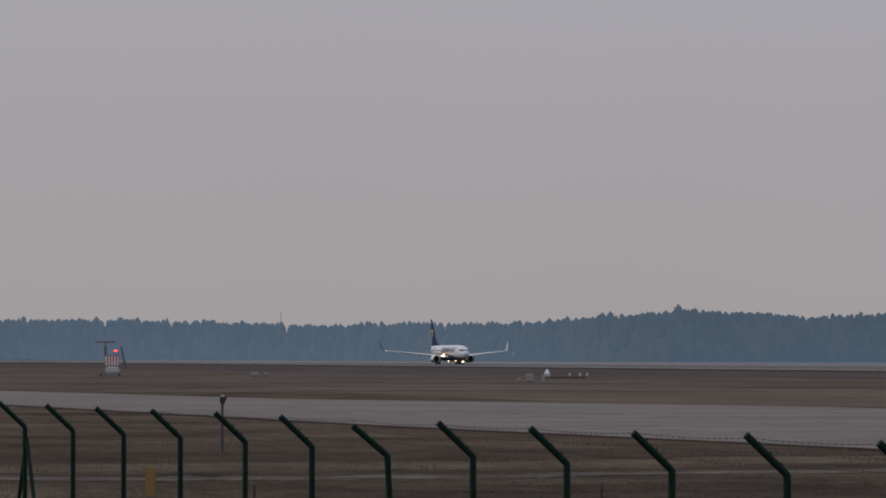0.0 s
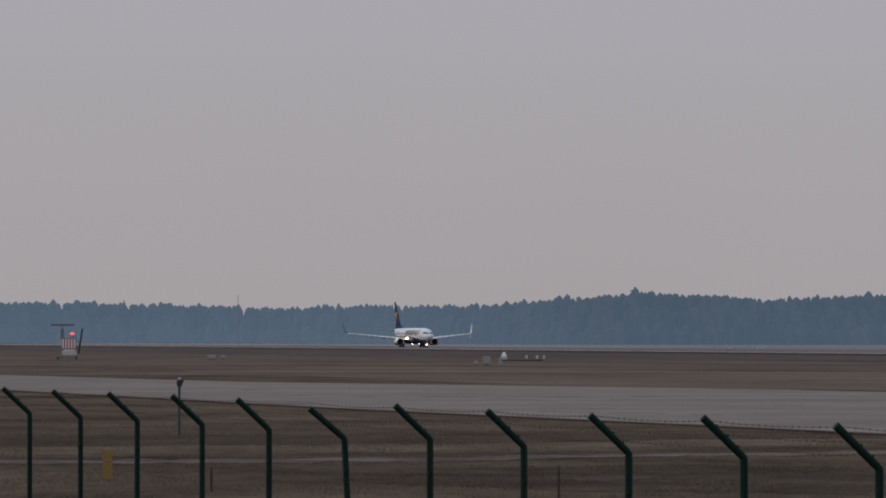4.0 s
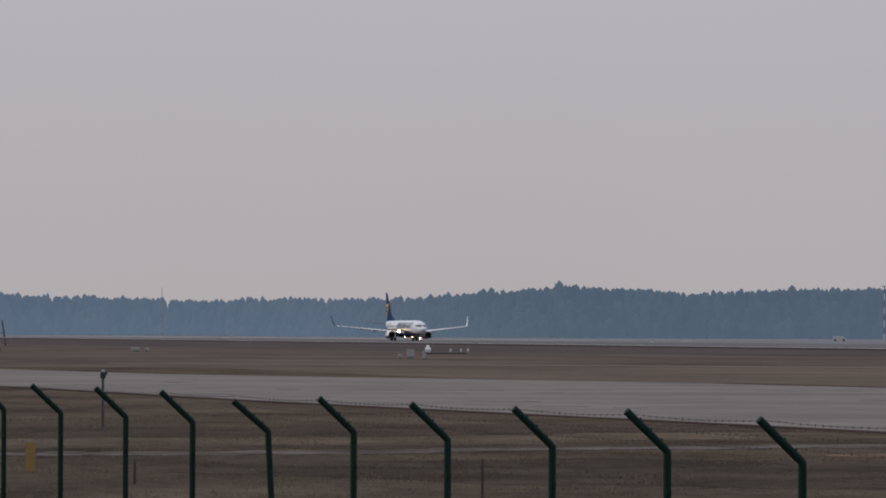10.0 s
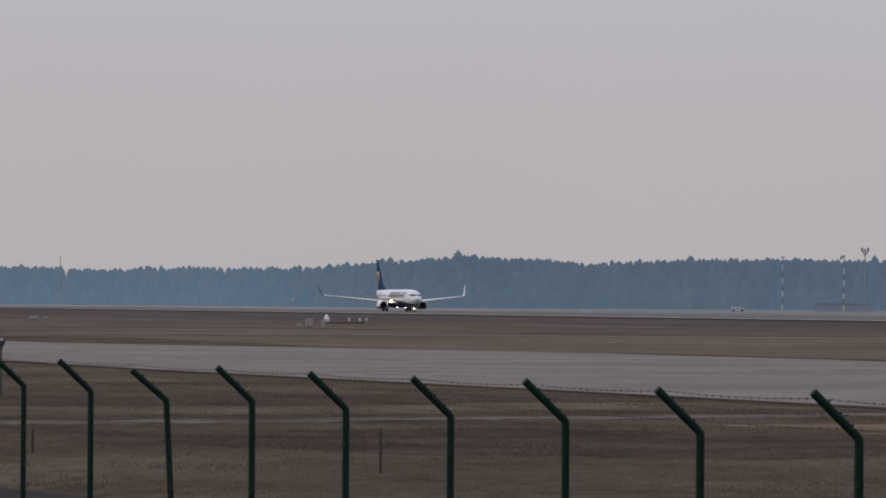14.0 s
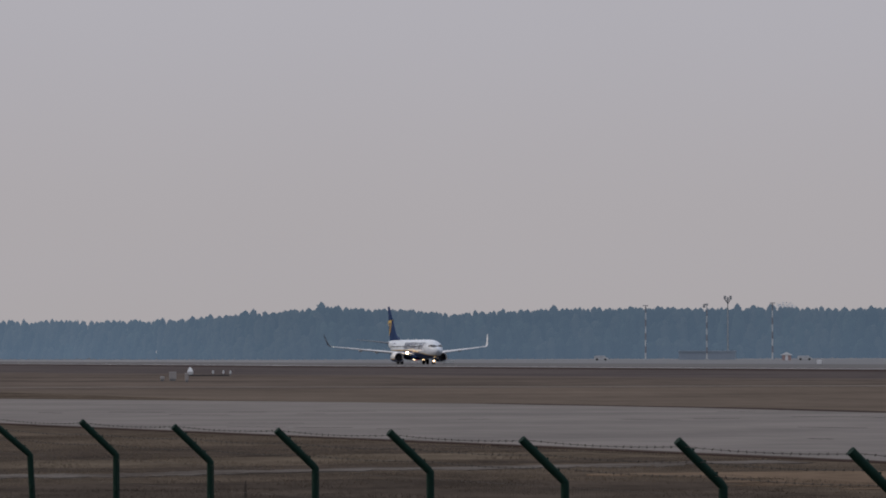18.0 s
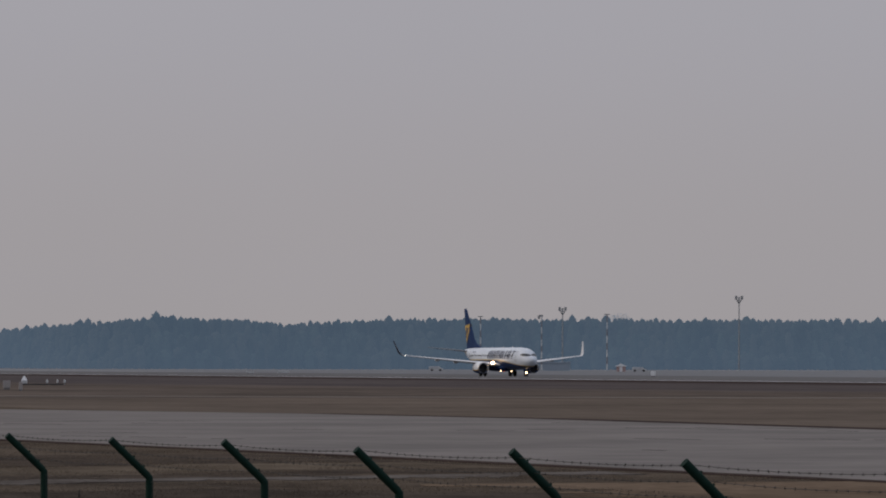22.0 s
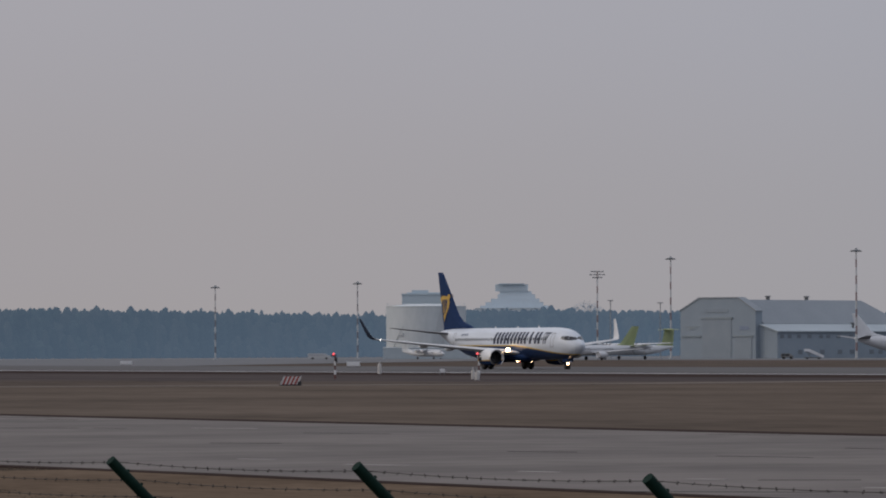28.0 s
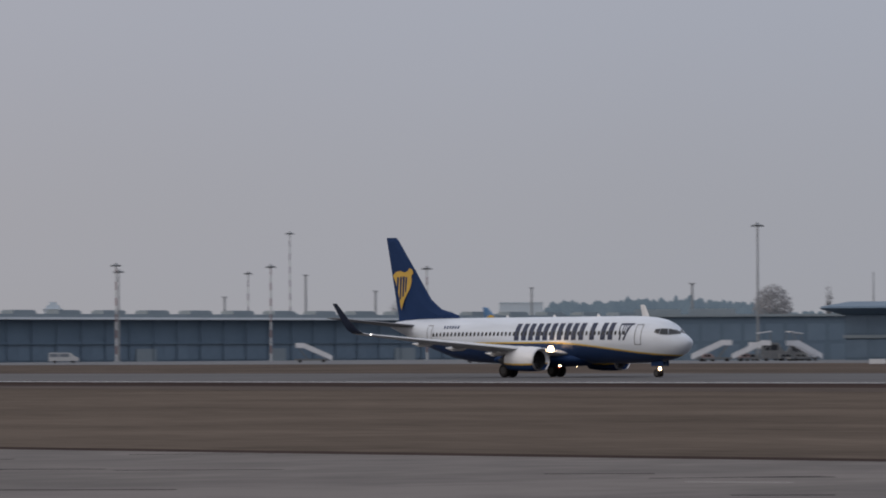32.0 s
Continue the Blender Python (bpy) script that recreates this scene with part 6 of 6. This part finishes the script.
def edge_lamp(deg, d):
    ob = thing("taxiway_sensor", Matrix.Translation(bearing(deg, d)) @ pose(0, 0, 0, 0, 0, deg - 90), "dark sensor head on a slim grey post", "sensor post")
    bm = bmesh.new()
    rod(bm, (0, 0, 0), (0, 0, 1.20), 0.034, 0.03, 10)
    part("post", bm, bark, ob)
    bm = boxes((-0.06, 0.07, -0.07, 0.07, 1.13, 1.29))
    bmesh.ops.bevel(bm, geom=bm.edges[:], offset=0.02, segments=2, affect="EDGES")
    part("head", bm, dark_metal, ob, "black sensor head")
    part("cap", boxes((-0.03, 0.04, -0.05, 0.05, 1.29, 1.34)), mast_white, ob)
    part("visor", boxes((0.06, 0.10, -0.05, 0.05, 1.22, 1.29)), dark_metal, ob)


edge_lamp(170.12, 116)


ochre = surface("dull_ochre_print", (0.20, 0.12, 0.02), (0.25, 0.15, 0.03), 0.7, scale=5.0)


def yellow_marker(deg, d):
    ob = thing("yellow_marker", Matrix.Translation(bearing(deg, d)) @ pose(0, 0, 0, 0, 0, deg - 90), "short yellow plastic marker with dark writing bars", "marker")
    bm = boxes((-0.08, 0.08, -0.025, 0.025, 0, 0.47))
    bmesh.ops.bevel(bm, geom=bm.edges[:], offset=0.012, segments=2, affect="EDGES")
    part("post", bm, dull_yellow, ob)
    for k in range(4):
        part("writing_bar", boxes((-0.045, 0.045, -0.029, -0.026, 0.12 + k * 0.08, 0.14 + k * 0.08)), ochre, ob)


yellow_marker(170.94, 79.5)


def stake(deg, d, h, lean):
    ob = thing("wooden_stake", Matrix.Translation(bearing(deg, d, -0.05)) @ pose(0, 0, 0, 0, lean, deg), "weathered grey wooden stake in dry grass", "stake")
    bm = bmesh.new()
    rings(bm, [[Vector((s * 0.02 * q, t * 0.018 * q, z)) for s, t in ((-1, -1), (1, -1), (1, 1), (-1, 1))] for z, q in ((0, 1), (h * 0.9, 0.95), (h, 0.4))])
    part("shaft", bm, bark_brown, ob)


bark_brown = surface("weathered_stake_wood", (0.045, 0.038, 0.034), (0.07, 0.06, 0.052), 0.9, scale=6.0)
stake(165.77, 66, 0.62, 1)
stake(169.75, 74, 0.40, 3)


def meadow_tufts(name, count, xs, ys, tall, wide, allowed, material, label, seed):
    """Tufts of dry grass, each of five bent blades, taller and denser in patches; joined."""
    rng = np.random.default_rng(seed)
    x, y = rng.uniform(*xs, count), rng.uniform(*ys, count)
    patch_of = np.array([noise.noise(Vector((a * 0.22, b * 0.5, seed))) + 0.6 * noise.noise(Vector((a * 0.9, b * 1.3, seed))) for a, b in zip(x, y)])
    keep = allowed(x, y) & (patch_of > rng.uniform(-0.75, 0.35, count))
    x, y, patch_of = x[keep], y[keep], patch_of[keep]
    k = len(x)
    z = np.array([ground_height(a, b) for a, b in zip(x, y)]) - 0.03
    V = np.zeros((k, 5, 3, 3))
    for j in range(5):
        a, s = rng.uniform(0, math.tau, k), rng.uniform(0, 2.2 * wide, k)
        dx, dy = np.cos(a), np.sin(a)
        w, lean = rng.uniform(0.5, 1.0, k) * wide, rng.uniform(0.1, 0.7, k)
        h = tall * rng.uniform(0.45, 1.0, k) * np.clip(0.75 + 0.6 * patch_of, 0.4, 1.4)
        bx, by = x + dx * s, y + dy * s
        V[:, j, 0] = np.stack([bx - dy * w, by + dx * w, z], -1)
        V[:, j, 1] = np.stack([bx + dy * w, by - dx * w, z], -1)
        V[:, j, 2] = np.stack([bx + dx * lean * h, by + dy * lean * h, z + h], -1)
    me = bpy.data.meshes.new(name)
    me.from_pydata(V.reshape(-1, 3).tolist(), [], np.arange(k * 15).reshape(-1, 3).tolist())
    me.materials.append(material)
    tagged(new(name, me), label, "grass", kind="stuff")


def in_hollow(x, y):
    return ((x + 78.5) / 8.0) ** 2 + ((y - 22.3) / 6.4) ** 2 < 1


def on_near_meadow(x, y):
    near = 29.4 + (x + 229) * 0.0600
    off = y - (7.879 + (x + 56.972) * 0.08757)
    road = y - np.interp(x, (-120, -66, -58.5, -50, -36), (1.9, 7.6, 9.2, 10.2, 12.3))
    track = x - np.interp(y, (2, 14, 23, 30, 40), (-90.7, -89.9, -92.0, -95.0, -98.5))
    verge = (x > -89) & (y > np.interp(x, [p[0] for p in NEAR_EDGE], [p[1] for p in NEAR_EDGE]) - 7.4)
    return ~in_hollow(x, y) & ~verge & (y < near - 0.4) & (off > 0.6) & (np.abs(road) > 1.7) & ((track > 1.6) | (track < -1.8))


straw = surface("straw", (0.096, 0.078, 0.0615), (0.182, 0.149, 0.118), 0.95, scale=0.14, fine=6, per="island", spread=0.10, leafy=True)
dark_straw = surface("dark_straw", (0.058, 0.047, 0.040), (0.119, 0.097, 0.079), 0.95, scale=0.14, fine=6, per="island", spread=0.10, leafy=True)
meadow_tufts("dry_grass_tufts", 130000, (-135, -40), (3, 40), 0.075, 0.006, on_near_meadow, straw, "dense tufts of dry straw-coloured grass", 3)
meadow_tufts("damp_grass_tufts", 14000, (-87, -70), (15, 29), 0.065, 0.006, in_hollow, dark_straw, "dark damp tufts in the hollow of the meadow", 5)


# ---- woods ----
def crown_clump():
    """A ball of twelve points, to be dented into a clump of needles."""
    g = (1 + 5 ** 0.5) / 2
    v = np.array([(-1, g, 0), (1, g, 0), (-1, -g, 0), (1, -g, 0), (0, -1, g), (0, 1, g), (0, -1, -g), (0, 1, -g), (g, 0, -1), (g, 0, 1), (-g, 0, -1), (-g, 0, 1)], float)
    f = np.array([(0, 11, 5), (0, 5, 1), (0, 1, 7), (0, 7, 10), (0, 10, 11), (1, 5, 9), (5, 11, 4), (11, 10, 2), (10, 7, 6), (7, 1, 8), (3, 9, 4), (3, 4, 2), (3, 2, 6), (3, 6, 8), (3, 8, 9), (4, 9, 5), (2, 4, 11), (6, 2, 10), (8, 6, 7), (9, 8, 1)])
    return v / np.linalg.norm(v[0]), f


def woods(name, profile, depth, rows, step, materials, seed, label, fine=1.0):
    """A belt of trees along profile (bearing, height, distance): tapered trunks, crowns of many dented clumps, and an uneven edge of lower growth in front."""
    rng = np.random.default_rng(seed)
    az = np.array([p[0] for p in profile])[::-1]
    hh = np.array([p[1] for p in profile])[::-1]
    dd = np.array([p[2] for p in profile])[::-1]
    ball, faces = crown_clump()
    loft = np.array([t for r in range(9) for j in range(7) for t in ((7 * r + j, 7 * r + (j + 1) % 7, 7 * r + 7 + (j + 1) % 7), (7 * r + j, 7 * r + 7 + (j + 1) % 7, 7 * r + 7 + j))] + [(63, 63 + j, 64 + j) for j in range(1, 6)])
    V, T, M = [], [], []
    count = 0
    a0, a1 = az[0], az[-1]
    n = int((a1 - a0) * math.pi / 180 * dd.mean() / step)
    # groves of like trees
    grove = np.interp(np.arange(n), np.arange(0, n + 9, 9), rng.random(len(np.arange(0, n + 9, 9))))
    for row in range(rows):
        for i in range(n):
            a = a0 + (a1 - a0) * (i + rng.uniform(-0.45, 0.45)) / n
            d = np.interp(a, az, dd) + depth * (row + rng.uniform(-0.4, 0.4)) / rows
            full = np.interp(a, az, hh)
            h = full * (rng.uniform(0.20, 0.45) if row == 0 else rng.uniform(0.30, 0.75) if row == 1 else rng.uniform(0.62, 0.93) if row == 2 else rng.uniform(0.95, 1.015) * (1 + 0.012 * (row - 3)))
            if row > 2 and rng.random() < 0.10:
                h *= 1.06
            c = np.array([d * math.cos(math.radians(a)), d * math.sin(math.radians(a)), 0.0])
            wide = full * rng.uniform(0.095, 0.150)
            spire = rng.random() < 0.08

            def reach(f):
                """Half width of the crown at the share f of the height."""
                if row < 2:
                    return wide * np.clip((1.05 - f) / 0.4, 0.1, 1.0) ** 0.6
                return wide * np.clip((1.03 - f) / 0.34, 0.08, 1.0) ** 0.75 if spire else 1.15 * wide * np.sqrt(np.clip(1 - ((f - 0.62) / 0.385) ** 2, 0.03, 1))

            # the crown's body, lofted unevenly
            fs = np.array((0.06, 0.25, 0.42, 0.56, 0.68, 0.78, 0.86, 0.92, 0.965, 1.0))
            turn = np.arange(7) * math.tau / 7
            rr = (reach(fs) * np.where(fs > 0.99, 0.25, 0.86))[:, None] * rng.uniform(0.72, 1.22, (10, 7))
            body = np.stack([np.cos(turn) * rr, np.sin(turn) * rr, np.repeat(fs[:, None] * h, 7, 1) + rng.normal(0, 0.012 * h, (10, 7))], -1) + c
            V.append(body.reshape(-1, 3))
            T.append(loft + count)
            count += 70
            # clumps that break its outline
            k = int((22 if row > 1 else 7) * fine)
            f = np.concatenate([np.linspace(0.20, 0.90, k - k // 2), rng.uniform(0.84, 1.01, k // 2)])
            rad = reach(f)
            ang = rng.uniform(0, math.tau, k)
            off = rng.uniform(0.5, 1.0, k) * rad * 0.85
            cen = np.stack([np.cos(ang) * off, np.sin(ang) * off, f * h - 0.3 * rad], -1) + c
            size = np.stack([0.32 * rad + 0.12, 0.32 * rad + 0.12, 0.26 * rad + 0.022 * h * (1.15 - f)], -1) * rng.uniform(0.5, 1.3, (k, 1))
            vs = cen[:, None, :] + ball[None] * size[:, None, :] * rng.uniform(0.6, 1.3, (k, 12, 1))
            V.append(vs.reshape(-1, 3))
            T.append((faces[None] + 12 * np.arange(k)[:, None, None]).reshape(-1, 3) + count)
            M.append(np.full(len(loft) + 20 * k + 3, int((grove[i] * 2.3 + rng.random() * 1.6)) % len(materials)))
            count += 12 * k
            w = 0.012 * h
            V.append(np.array([(-w, -w, 0), (w, -w, 0), (0, w, 0), (0, 0, h * 0.9)]) + c)
            T.append(np.array([(0, 1, 3), (1, 2, 3), (2, 0, 3)]) + count)
            count += 4
    me = bpy.data.meshes.new(name)
    me.from_pydata(np.concatenate(V).tolist(), [], np.concatenate(T).tolist())
    for m in materials:
        me.materials.append(m)
    me.polygons.foreach_set("material_index", np.concatenate(M).astype(np.int32))
    me.polygons.foreach_set("use_smooth", [True] * len(me.polygons))
    return tagged(new(name, me), label, "trees", kind="stuff")


FOREST = [(184, 20.9, 2590), (182, 20.9, 2590), (172.66, 21, 2590), (171.05, 21, 2590), (169.9, 19.7, 2590), (168.9, 17.8, 2510), (168.1, 18.2, 2380), (167, 17.4, 2205), (166.45, 17, 2110),
          (165.87, 18.7, 2016), (165.4, 18.9, 1956), (164.9, 21.1, 1956), (164.3, 19.9, 1956), (163.64, 18.6, 1956), (163.4, 17.6, 1956), (162.5, 19.4, 1956), (161.9, 19.9, 1956), (160, 20.1, 1956),
          (159, 19.6, 1956), (157.7, 19.9, 1956), (156.4, 19.6, 2010), (154.5, 19.2, 2130), (153.5, 18.9, 2180), (152.4, 21.2, 2220), (151.3, 21.4, 2250), (150, 20.3, 2250), (148, 19.7, 2250),
          (146, 18.8, 2250)]
FAR_FOREST = [(149, 18.5, 2500), (146.5, 19, 2500), (143, 19, 2500), (137, 22, 2500), (136.7, 26.6, 2500), (136.2, 27.6, 2500), (135.7, 28.4, 2500), (135, 28.2, 2500), (134.6, 26.5, 2500),
              (134.2, 22, 2500), (131, 20, 2500), (126, 19, 2500)]


# both belts carry their haze in the material's emission
woods("conifer_forest", FOREST, 40, 5, 2.1, WOODS, 5, "belt of conifers with blue haze painted in as a glow")
woods("distant_forest", FAR_FOREST, 50, 5, 2.7, FAR_WOODS, 9, "treeline beyond the buildings with pale haze painted in as a glow", 0.7)


def broad_tree(deg, d, wide, tall, foot, material, bough, label, seed, dense=90, name="broadleaf_tree"):
    """A single broad crown on a forked trunk."""
    rng = np.random.default_rng(seed)
    ob = thing(name, Matrix.Translation(bearing(deg, d)), label, "tree")
    tb = bmesh.new()
    rod(tb, (0, 0, -0.2), (0, 0, tall * 0.45), 0.02 * tall, 0.013 * tall, 7)
    part("trunk", tb, bough, ob)
    lb = bmesh.new()
    for i in range(26):
        a, e, q = rng.uniform(0, math.tau), rng.uniform(0.45, 1.35), rng.uniform(0.6, 1.0)
        p = Vector((0, 0, tall * rng.uniform(0.28, 0.45)))
        tip = Vector((math.cos(a) * math.cos(e) * wide * 0.5 * q, math.sin(a) * math.cos(e) * wide * 0.5 * q, p.z + (tall - p.z) * math.sin(e) * q * 0.97))
        rod(lb, p, tip, 0.007 * tall, 0.0015 * tall, 5)
        for _ in range(4):
            s = p.lerp(tip, rng.uniform(0.4, 0.95))
            rod(lb, s, s + Vector((rng.normal(0, wide * 0.06), rng.normal(0, wide * 0.06), abs(rng.normal(0, tall * 0.06)))), 0.0025 * tall, 0.0008 * tall, 4)
    part("limbs", lb, bough, ob)
    k = int(wide * dense)
    u = rng.normal(0, 1, (k, 3))
    u /= np.linalg.norm(u, axis=1)[:, None]
    u *= rng.uniform(0.3, 1.0, (k, 1)) ** 0.5
    cen = u * np.array([wide / 2, wide / 2, (tall - foot) / 2]) + np.array([0, 0, (tall + foot) / 2])
    vs = (cen[:, None, :] + rng.normal(0, 0.011 * tall, (k, 3, 3))).reshape(-1, 3)
    me = bpy.data.meshes.new("crown")
    me.from_pydata(vs.tolist(), [], np.arange(k * 3).reshape(-1, 3).tolist())
    me.materials.append(material)
    share("crown", me, Matrix.Identity(4), ob)


broad_tree(159.58, 2060, 15, 23.2, 9.0, foliage_far, mast_far, "broad tree crown above the treeline, haze painted into its colour", 21)
broad_tree(134.17, 1300, 10.4, 19.4, 6.5, bare_twigs, mast_grey, "broad bare grey tree behind the hall roof", 22, 420)
broad_tree(138.50, 1700, 4.2, 20.3, 4.0, bare_twigs, mast_grey, "slim bare poplar behind the terminal roof", 23, 120, "poplar_tree")
broad_tree(138.36, 1700, 4.0, 21.4, 4.0, bare_twigs, mast_grey, "slim bare poplar behind the terminal roof", 24, 120, "poplar_tree")
broad_tree(133.53, 1500, 2.6, 22.3, 4.0, bare_twigs, mast_grey, "slim bare poplar behind the glazed building", 25, 100, "poplar_tree")
broad_tree(151.02, 2380, 18, 26.3, 10.0, foliage_far, mast_far, "broad tree crown above the treeline, haze painted into its colour", 26)


# ---- what moves: the airliner gathers speed along the runway ----
def motions():
    run = [(0, -1323.0, 2.30), (1, -1322.8, 2.27), (2, -1323.9, 2.23), (3, -1320.3, 2.20), (4, -1314.5, 2.17), (5, -1306.5, 2.13), (6, -1296.5, 2.10), (7, -1284.3, 1.90),
           (8, -1269.9, 1.70), (9, -1253.4, 1.50), (10, -1234.7, 1.32), (11, -1213.8, 1.15), (12, -1190.8, 0.98), (13, -1165.6, 0.80), (14, -1138.3, 0.70), (15, -1108.9, 0.60),
           (16, -1077.3, 0.50), (17, -1043.6, 0.40), (18, -1007.8, 0.27), (19, -969.9, 0.13), (20, -929.9, 0.00), (21, -887.9, 0.00), (22, -843.9, 0.00), (23, -797.8, 0.00),
           (24, -749.8, 0.00), (25, -699.9, 0.00), (26, -648.0, 0.00), (27, -594.2, 0.00), (28, -538.6, 0.00), (29, -481.2, 0.00), (30, -422.25, 0.00), (31, -361.57, 0.00), (32, -298.98, 0.00)]
    walk(departing_jet, [(t, pose(x, 297.0, 0.015, 0, 0, head)) for t, x, head in run])
    # the beacon's arms turn once in 3.3 seconds
    spin = [(i / 4, 360 / 3.3 * (i / 4 - 0.4)) for i in range(129)]
    walk(flat_arm, [(t, pose(-0.06, 0.1, 3.70, 0, 0, a)) for t, a in spin])
    walk(upright_arm, [(t, pose(1.86, 0.1, 2.0, 0, 0, 14) @ pose(0, 0, 0, a)) for t, a in spin])
    # the wheels roll; whole sixths of a turn between two rows leave a six-bolt rim looking the same and are dropped
    at, way = [r[0] for r in run], np.maximum.accumulate([r[1] for r in run])
    for wheel in [o for o in departing_jet.children if o.name.startswith("wheel")]:
        place = wheel.matrix_basis.translation.copy()
        rows, turned, last = [], 0.0, float(way[0])
        for i in range(321):
            x = float(np.interp(i / 10, at, way))
            step = math.degrees((x - last) / place.z)
            turned += (step + 30) % 60 - 30
            last = x
            rows.append((i / 10, pose(*place, 0, turned % 360, 0)))
        walk(wheel, rows)


motions()
